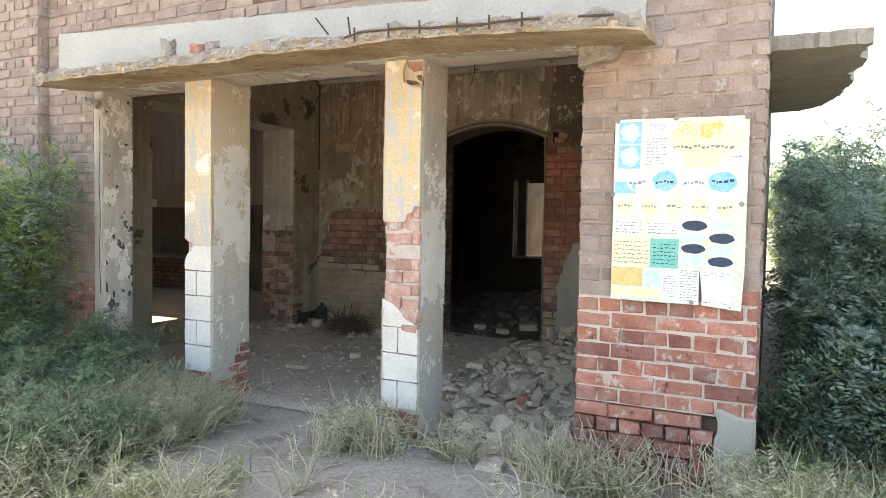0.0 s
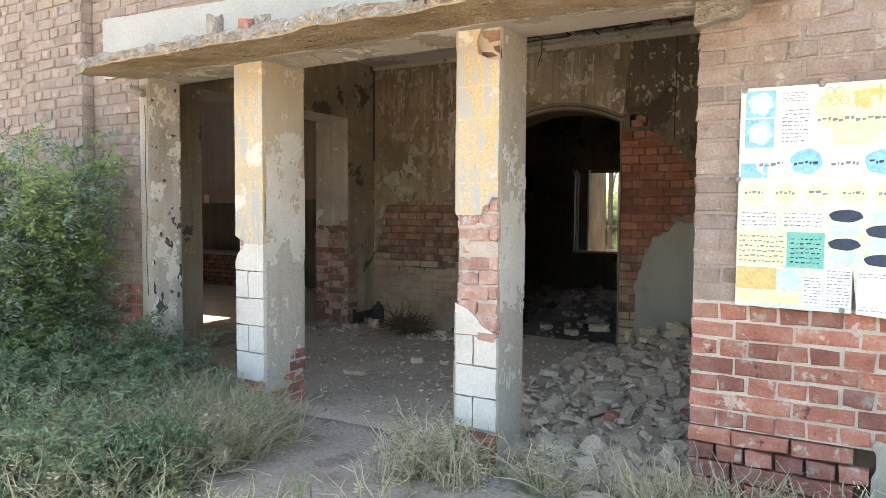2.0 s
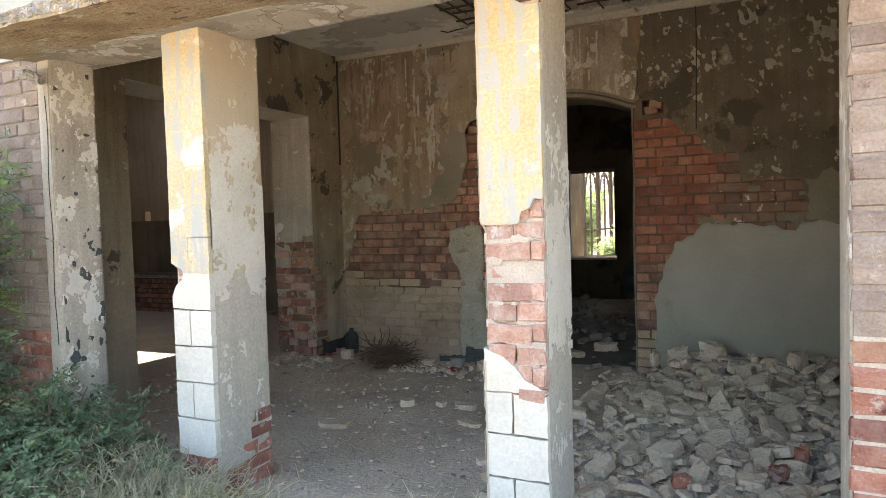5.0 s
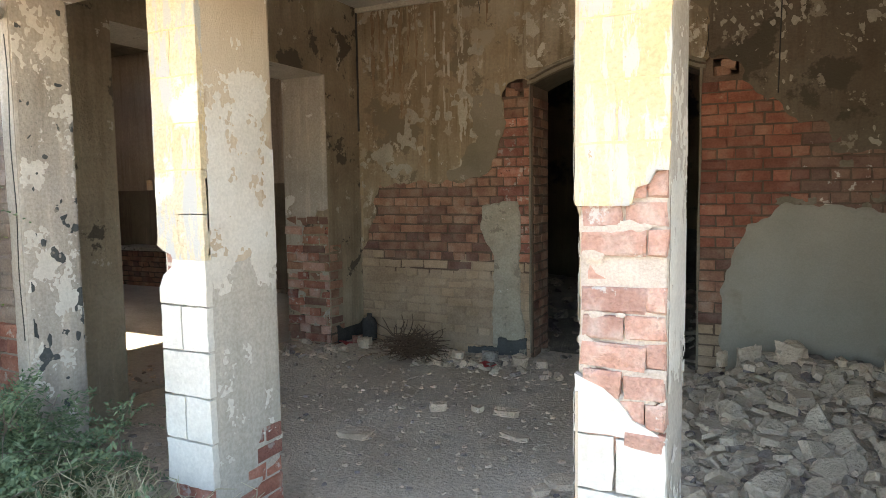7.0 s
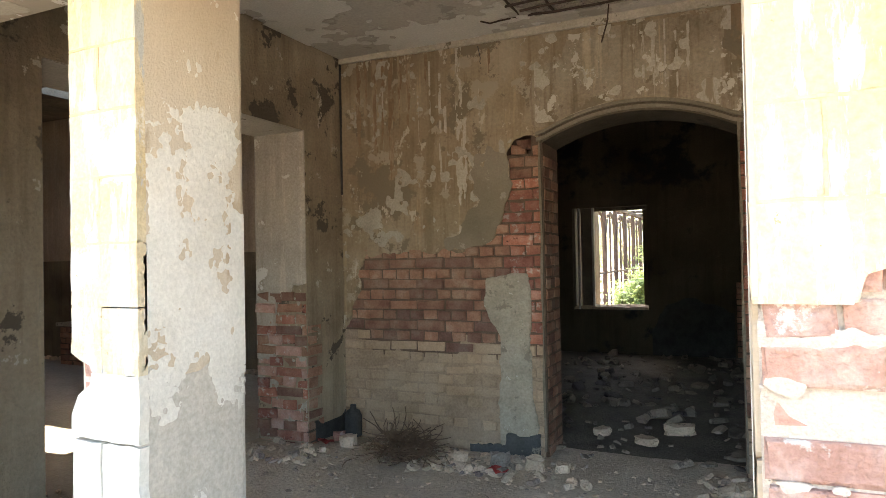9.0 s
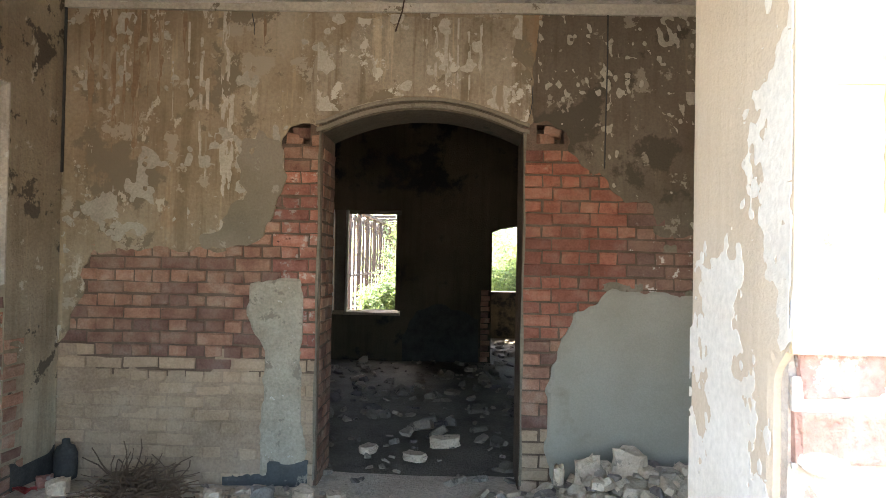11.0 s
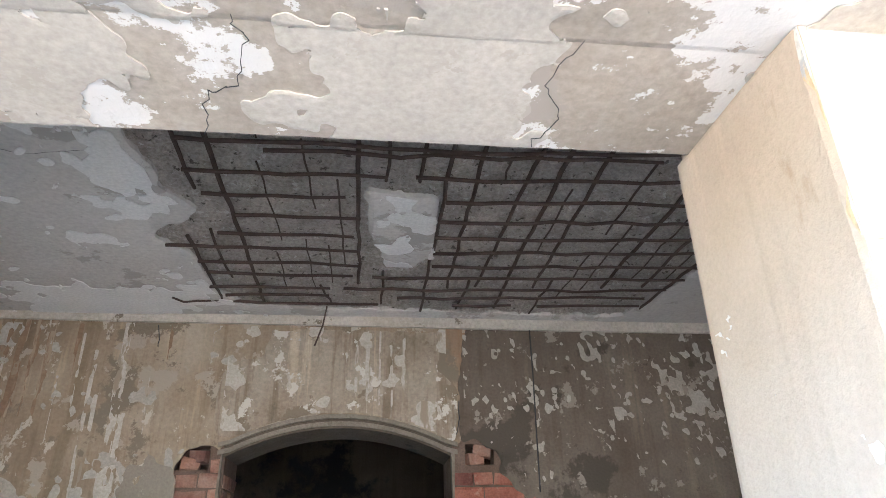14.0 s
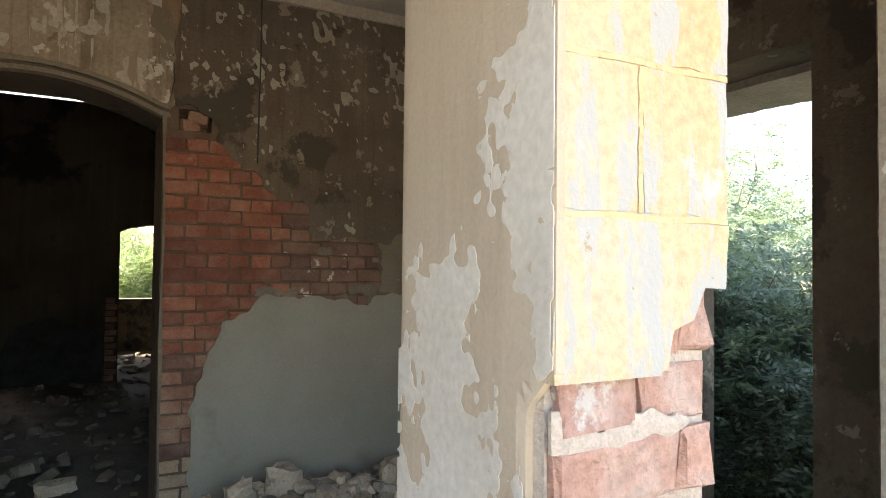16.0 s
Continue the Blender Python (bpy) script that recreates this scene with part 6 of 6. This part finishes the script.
for nm, x0, x1, y0, y1, z0, z1, m in (("frame_post", -4.14, -4.10, 12.06, 12.14, 0.64, 2.08, M_WOOD), ("frame_post", -4.06, -4.035, 12.03, 12.10, 0.62, 2.08, M_WOOD_WHITE), ("shutter", -4.03, -3.87, 12.12, 12.15, 0.64, 2.06, M_WOOD),
                                 ("frame_post", -3.868, -3.838, 12.08, 12.16, 0.62, 2.08, M_WOOD_WHITE), ("frame_head", -4.10, -3.09, 12.17, 12.22, 2.03, 2.078, M_WOOD)):
    box(nm, x0, x1, y0, y1, z0, z1, m, window_1, "", 0.004)
sheet("sill_rubble", lambda u, v, w: (u, v, 0.62 + w), -4.12, -3.10, 12.06, 12.42, 0.05, lambda u, v: fbm(u, v, 5, 19) > 0.3, 0.05, M_STONE, window_1, "crumbled sill", relief=0.02)
for k, (x0, x1, z0, z1) in enumerate(((-3.05, -2.0, 0.0, 0.95),)):
    sheet("bare_masonry", on_y(12.05), x0, x1, z0, z1, 0.04, lambda u, v: v < 0.50 + 0.7 * fbm(u, v, 2.2, 23) - 1.6 * (u + 2.5) ** 2, 0.012, M_TAR, wall_far, "near-black patch low on the plaster")
brickwork(wall_far, 0, 12.05, -1.98, -1.84, 0.0, 1.05, lambda u, z: M_BRICK_OLD, seed=44, proud=0.008)
bm = bmesh.new()
prism(bm, [(-1.83, 1.80), (-1.7, 1.855), (-1.5, 1.89), (-1.25, 1.90), (-1.0, 1.88), (-0.8, 1.84), (-0.7, 1.80), (-0.7, 1.93), (-1.83, 1.93)], 12.052, 12.448)
part("arch_head", bm, M_DIMWALL, wall_far)

# side room: low brick counter, broken niche
counter = tagged(new("brick_counter"), "low broken brick counter against the side room wall", "counter")
box("counter_body", -10.6, -8.6, 8.72, 9.19, 0.0, 0.55, M_MORTAR_DARK, counter)
brickwork(counter, 0, 8.72, -10.6, -8.6, 0.0, 0.54, lambda u, z: M_BRICK_OLD, seed=46, proud=0.006)
box("counter_top", -10.65, -8.55, 8.68, 9.19, 0.55, 0.60, M_CONCRETE, counter, "rough concrete top", 0.008)
sheet("soot_dado", on_y(9.2), -12.0, -5.6, 0.02, 1.7, 0.06, lambda u, v: v < 1.35 + 0.2 * fbm(u, v, 1.5, 33), 0.01, M_PLASTER_DARK, wall_w_north, "dark dado with an uneven upper edge")
bm = bmesh.new()
add_box(bm, -9.6, -8.9, 9.15, 9.19, 1.62, 1.66)
part("shelf_ledge", bm, M_CONCRETE, wall_w_north)
box("notice_panel", -8.7, -8.25, 9.165, 9.188, 1.5, 1.85, M_WOOD, wall_w_north, "dark wooden panel")

# ruined iron arcade outside the window
arcade = tagged(new("iron_arcade"), "rusty iron arcade frame overgrown by creepers", "arcade")
for k in range(9):
    y = 17.5 + 1.55 * k
    box("post", -5.06, -4.96, y - 0.05, y + 0.05, 0.0, 2.62, M_IRON, arcade, "", 0.008)
    if k < 8:
        bm = bmesh.new()
        tube(bm, [(-5.01, y + 0.775 - 0.72 * math.cos(a), 1.55 + 0.95 * math.sin(a)) for a in np.linspace(0, math.pi, 15)], 0.04, sides=6)
        part("arch_rib", bm, M_IRON, arcade)
        box("slat", -5.03, -4.99, y + 0.74, y + 0.80, 0.0, 2.5, M_IRON, arcade)
    box("purlin", -5.5, -4.35, y - 0.04, y + 0.04, 2.70, 2.77, M_IRON, arcade)
box("top_rail", -5.08, -4.94, 17.3, 30.0, 2.62, 2.70, M_IRON, arcade)
box("mid_rail", -5.04, -4.98, 17.3, 30.0, 0.95, 1.0, M_IRON, arcade)


# ---- plants ----
def sprays(starts, dirs, pairs, leaf, width, droop, seed, twin=True):
    """Feathered twigs: rows of leaflets along each stalk. Returns vertices and quads."""
    r = np.random.RandomState(seed)
    S = len(starts)
    starts, dirs = np.asarray(starts, float), np.asarray(dirs, float)
    dirs /= np.linalg.norm(dirs, axis=1, keepdims=True) + 1e-9
    side = np.cross(dirs, np.array([0, 0, 1.0]) + r.normal(0, 0.35, (S, 3)))
    side /= np.linalg.norm(side, axis=1, keepdims=True) + 1e-9
    length = (pairs * leaf * 0.55) * r.uniform(0.6, 1.25, (S, 1))
    V = []
    for p in range(pairs):
        f = (p + 0.6) / pairs
        at = starts + dirs * length * f + np.array([0, 0, -1.0]) * droop * length * f * f
        taper = (1.0 - 0.5 * abs(f - 0.4)) * r.uniform(0.75, 1.2, (S, 1))
        for sg in (-1, 1):
            out = side * sg + dirs * 0.45 + r.normal(0, 0.22, (S, 3))
            out /= np.linalg.norm(out, axis=1, keepdims=True)
            wv = np.cross(out, r.normal(0, 0.5, (S, 3)) + np.array([0, 0, 1.0]))
            wv /= np.linalg.norm(wv, axis=1, keepdims=True) + 1e-9
            L, Wd = leaf * taper, width * taper
            V.append(np.stack([at, at + out * L * 0.5 + wv * Wd * 0.5, at + out * L, at + out * L * 0.5 - wv * Wd * 0.5], 1))
    V = np.concatenate(V, 0)
    n = len(V)
    return V.reshape(-1, 3), np.arange(4 * n).reshape(n, 4)


def mesh_np(name, V, F, mat, parent=None):
    me = bpy.data.meshes.new(name)
    me.vertices.add(len(V))
    me.vertices.foreach_set("co", np.asarray(V, np.float32).ravel())
    k = F.shape[1]
    me.loops.add(F.size)
    me.loops.foreach_set("vertex_index", F.ravel().astype(np.int32))
    me.polygons.add(len(F))
    me.polygons.foreach_set("loop_start", np.arange(0, F.size, k, dtype=np.int32))
    me.update(calc_edges=True)
    me.materials.append(mat)
    ob = new(name, me)
    ob.parent = parent
    return ob


def shrub(name, base, stems, height, spread, twigs, leaf, mats, seed, label, lean=(0, 0), pairs=9, low=0.15, category="shrub"):
    """A many-stemmed shrub: tapered crooked stems, side twigs, feathered leaves with gaps."""
    r = random.Random(seed)
    nr = np.random.RandomState(seed)
    top = tagged(new(name), label, category)
    top.location = base
    bm = bmesh.new()
    tips = []
    for s in range(stems):
        a = r.uniform(0, 6.283)
        d = Vector((math.cos(a) * spread * r.uniform(0.2, 1.0) + lean[0], math.sin(a) * spread * r.uniform(0.2, 1.0) + lean[1], height * r.uniform(0.6, 1.0)))
        pts = []
        for k in range(8):
            f = k / 7
            pts.append(Vector((d.x * f ** 1.3, d.y * f ** 1.3, d.z * f)) + Vector((r.gauss(0, 0.03), r.gauss(0, 0.03), 0)) * height * f)
        tube(bm, pts, 0.006 + 0.006 * height, 0.003, sides=5)
        for k in range(int(twigs * 0.9)):
            f = low + (1 - low) * r.random() ** 0.8
            i = min(6, int(f * 7))
            p = pts[i].lerp(pts[i + 1], f * 7 - i)
            q = p + Vector((r.gauss(0, 1), r.gauss(0, 1), r.gauss(0.15, 0.6))).normalized() * r.uniform(0.08, 0.34) * (0.5 + spread)
            if q.z < 0.03:
                q.z = 0.03
            if k % 3 == 0:
                tube(bm, [p, p.lerp(q, 0.5) + Vector((0, 0, 0.02)), q], 0.003, 0.0015, sides=4)
            tips.append((p, q))
    part("branch_frame", bm, M_BARK, top)
    per = max(1, len(mats))
    for mi, mat in enumerate(mats):
        st, dr = [], []
        for k, (p, q) in enumerate(tips):
            if k % per != mi:
                continue
            for s in range(4):
                o = p.lerp(q, r.uniform(0.3, 1.0))
                st.append(o)
                dr.append((q - p).normalized() + Vector((r.gauss(0, 0.7), r.gauss(0, 0.7), r.gauss(0.1, 0.5))))
        V, F = sprays(st, dr, pairs, leaf, leaf * 0.38, 0.35, seed + mi)
        mesh_np("foliage", V, F, mat, top)
    return top


shrub("acacia_shrub", (-4.85, 2.95, 0.0), 15, 1.75, 0.55, 48, 0.044, [M_LEAF_BLUE, M_LEAF, M_LEAF_BRIGHT], 5, "green acacia shrub growing beside the end post", lean=(-0.05, 0.0), low=0.05)
shrub("acacia_shrub", (-4.62, 3.25, 0.0), 9, 1.85, 0.30, 44, 0.040, [M_LEAF_BLUE, M_LEAF, M_LEAF_BRIGHT], 6, "tall green acacia shrub against the brick wall", lean=(0.02, 0.0), low=0.1)
shrub("acacia_shrub", (-5.3, 2.6, 0.0), 12, 1.9, 0.6, 44, 0.044, [M_LEAF_BLUE, M_LEAF, M_LEAF_BRIGHT], 7, "green acacia shrub in front of the brick wall", low=0.05)
for k, (x, y, h, sp) in enumerate(((-3.8, 3.3, 0.42, 0.42), (-4.15, 3.4, 0.5, 0.36), (-3.5, 2.75, 0.40, 0.45), (-4.1, 2.7, 0.5, 0.5), (-3.0, 2.45, 0.30, 0.35), (-3.9, 2.2, 0.4, 0.5), (-3.2, 2.0, 0.34, 0.45))):
    shrub("leafy_weed", (x, y, 0.0), 9, h, sp, 24, 0.032, [M_LEAF_WEED, M_LEAF], 8 + k, "low blue-green weed among the dry grass", category="weed", low=0.1)
shrub("leafy_weed", (1.25, 3.1, 0.0), 6, 0.8, 0.5, 26, 0.034, [M_LEAF_PALE, M_LEAF_BRIGHT], 17, "pale leafy weed beside the path", category="weed")
for k, (x, y, h, s) in enumerate(((1.25, 5.6, 1.5, 0.7), (1.5, 6.6, 2.1, 0.9), (2.5, 7.2, 2.5, 1.1), (4.0, 7.0, 2.5, 1.2), (1.4, 8.4, 2.3, 0.9), (3.3, 9.2, 2.8, 1.4), (5.6, 9.2, 2.9, 1.5), (2.3, 5.2, 1.7, 0.9), (3.4, 5.6, 2.0, 1.0), (1.6, 4.5, 0.9, 0.6), (2.5, 4.2, 1.0, 0.7), (7.5, 10.5, 3.2, 1.6), (2.4, 11.0, 3.0, 1.4), (4.8, 12.0, 3.3, 1.6), (0.85, 7.4, 1.9, 0.4), (0.95, 9.6, 2.3, 0.5), (0.85, 12.2, 2.6, 0.5), (1.0, 15.0, 3.2, 0.9), (0.8, 18.5, 3.6, 1.3), (0.78, 4.75, 1.1, 0.42), (0.70, 5.5, 1.35, 0.36), (1.0, 4.2, 0.75, 0.5), (0.62, 4.3, 0.55, 0.3), (1.15, 5.0, 1.6, 0.55))):
    shrub("acacia_bush", (x, y, 0.0), 17, h, s, 50 if y < 9 else 40, 0.050 if y < 9 else 0.068, [M_LEAF_BLUE, M_LEAF, M_LEAF_BLUE], 20 + k, "dense green acacia bush beside the building", low=0.03, pairs=8, category="bush")
for k, (x, y, h, s) in enumerate(((-3.75, 16.2, 0.9, 0.5), (-3.3, 18.2, 1.5, 0.7), (-3.6, 21.0, 1.7, 0.8), (-2.2, 22.0, 3.6, 1.6), (-0.9, 19.5, 3.0, 1.5), (0.6, 22.0, 3.8, 1.8), (-3.6, 26.5, 4.2, 2.0), (-6.5, 33.0, 5.0, 2.4), (-2.0, 31.0, 5.5, 2.6), (-1.5, 17.2, 2.0, 1.0), (-6.1, 20.5, 1.9, 0.8), (-6.7, 24.5, 2.7, 1.2), (-7.8, 29.0, 3.6, 1.7))):
    shrub("acacia_bush", (x, y, 0.0), 12, h, s, 50, 0.07, [M_LEAF, M_LEAF_BRIGHT], 50 + k, "sunlit green bush behind the building", low=0.06, pairs=7, category="bush")


def tufts(name, clumps, mat, blade, wide, seed, label, kink=0.25):
    """Grass: bent blades, three joints each."""
    r = np.random.RandomState(seed)
    P, H = [], []
    for x, y, n, rad, h in clumps:
        a, d = r.rand(n) * 6.283, rad * np.sqrt(r.rand(n))
        P.append(np.stack([x + d * np.cos(a), y + d * np.sin(a)], 1))
        H.append(h * r.uniform(0.4, 1.15, n))
    P, H = np.concatenate(P), np.concatenate(H)
    n = len(P)
    z0 = ground_height(P[:, 0], P[:, 1]) - 0.01
    ang = r.rand(n) * 6.283
    lean = np.stack([np.cos(ang), np.sin(ang)], 1) * (blade * r.uniform(0.1, 0.9, n))[:, None]
    side = np.stack([-np.sin(ang), np.cos(ang), 0 * ang], 1) * (wide * r.uniform(0.6, 1.3, n))[:, None]
    rows = []
    for f, wd in ((0.0, 1.0), (0.4, 0.85), (0.75, 0.6), (1.0, 0.12)):
        c = np.concatenate([P + lean * f ** 1.7 + r.normal(0, kink * 0.03, (n, 2)) * f, (z0 + H * f * (1 - 0.25 * f))[:, None]], 1)
        rows.append(np.stack([c - side * wd, c + side * wd], 1))
    V = np.stack(rows, 1).reshape(n * 8, 3)
    base = (np.arange(n) * 8)[:, None]
    F = np.concatenate([base + np.array([[2 * k, 2 * k + 1, 2 * k + 3, 2 * k + 2]]) for k in range(3)], 0)
    return tagged(mesh_np(name, V, F, mat), label, "grass", kind="stuff")


r = np.random.RandomState(3)


def on_path(x, y):
    """The trodden strip that leads up to the middle opening."""
    if y < 2.6:
        return abs(x + 1.85 - 0.87 * (2.6 - y)) < 0.30
    return abs(x + 1.85 + 0.62 * (y - 2.6)) < 0.16 + 0.28 * (y - 2.6) + 0.05 * math.sin(9 * y)


def sparse(x, y):
    """Bare gaps between the clumps in front of the openings."""
    near = min(math.hypot(x + 1.85, y - 3.3), math.hypot(x + 0.5, (y - 3.35) * 1.4), math.hypot(x + 3.1, y - 3.2))
    return float(fbm(np.array([x]), np.array([y]), 2.2, 181)[0]) < 0.57 and near > 0.25


dry, green, tangle, fresh = [], [], [], []
for k in range(800):
    x, y = r.uniform(-4.8, 1.6), r.uniform(1.5, 3.55)
    if on_path(x, y) or (x > 0.3 and y > 3.4) or (-2.7 < x < 0.2 and sparse(x, y)):
        continue
    (dry if r.rand() < 0.6 else green).append((x, y, r.randint(6, 16), r.uniform(0.04, 0.13), r.uniform(0.10, 0.30) * (0.75 if y > 3.2 else 1.0)))
for k in range(1100):
    x, y = r.uniform(0.3, 3.0), r.uniform(2.3, 4.6)
    (dry if r.rand() < 0.45 else green).append((x, y, r.randint(8, 20), r.uniform(0.05, 0.15), r.uniform(0.15, 0.5)))
for x, y in ((-0.62, 3.45), (-0.45, 3.5), (-0.85, 3.5), (-0.2, 3.5), (0.05, 3.5), (-1.9, 3.5), (-1.75, 3.45), (-3.1, 3.4), (-0.95, 3.6), (-1.95, 3.3), (-1.6, 3.3), (-0.7, 3.3), (-0.35, 3.35), (-3.0, 3.2), (-3.4, 3.3)):
    dry.append((x, y, 46, 0.15, 0.36))
tufts("dry_grass", dry, M_GRASS, 0.26, 0.0034, 5, "dry yellow grass along the building", 1.0)
tufts("green_grass", green, M_GRASS_GREEN, 0.22, 0.0040, 6, "fresh green grass between dry tufts", 1.0)

# twiggy weeds: crooked stems beset with narrow leaves
for k in range(2300):
    x, y = r.uniform(-4.8, 2.6), r.uniform(1.6, 3.5)
    if x > 0.25:
        y += 0.8
    if on_path(x, y) or (-2.7 < x < 0.2 and sparse(x, y)):
        continue
    z = float(ground_height(np.array([x]), np.array([y]))[0])
    patchy = float(fbm(np.array([x]), np.array([y]), 1.6, 131)[0])
    hgt = 0.06 + 0.30 * patchy * (0.7 if y > 3.25 else 1.0)
    for q in range(5):
        (tangle if r.rand() < 0.25 + 0.6 * patchy else fresh).append((x + r.normal(0, 0.05), y + r.normal(0, 0.05), z + r.uniform(0.0, hgt)))
for nm, pts, mat, sd, lab in (("dry_weeds", tangle, M_GRASS, 91, "tangled dry twiggy weeds before the columns"), ("green_weeds", fresh, M_GRASS_GREEN, 92, "tangled pale green twiggy weeds before the columns")):
    rr = np.random.RandomState(sd)
    d = rr.normal(0, 0.8, (len(pts), 3)) + np.array([0, 0, 0.55])
    V, F = sprays(pts, d, 9, 0.030, 0.0085, 0.15, sd)
    tagged(mesh_np(nm, V, F, mat), lab, "weeds", kind="stuff")

# bare crooked thorn stems standing above the grass
weeds = bmesh.new()
rng = random.Random(12)
for k in range(1700):
    x, y = (rng.uniform(-4.5, 1.8) if k < 1150 else rng.uniform(-4.2, -2.5)), rng.uniform(1.8, 3.5)
    if on_path(x, y) or (-2.7 < x < 0.2 and sparse(x, y)):
        continue
    z = float(ground_height(np.array([x]), np.array([y]))[0])
    for s in range(5):
        a = rng.uniform(0, 6.283)
        d = Vector((math.cos(a), math.sin(a), rng.uniform(0.5, 1.6))).normalized()
        pts = [Vector((x, y, z))]
        for q in range(4):
            d = (d + Vector((rng.gauss(0, 0.4), rng.gauss(0, 0.4), rng.gauss(0, 0.25)))).normalized()
            pts.append(pts[-1] + d * rng.uniform(0.05, 0.10))
            if q:
                e = (d + Vector((rng.gauss(0, 0.9), rng.gauss(0, 0.9), rng.gauss(0, 0.5)))).normalized()
                tube(weeds, [pts[-1], pts[-1] + e * rng.uniform(0.03, 0.08)], 0.002, 0.0012, sides=3)
        tube(weeds, pts, 0.0042, 0.0020, sides=3)
tagged(part("thorny_weeds", weeds, M_STRAW), "dry branching thorn weeds in front of the columns", "weeds", kind="stuff")
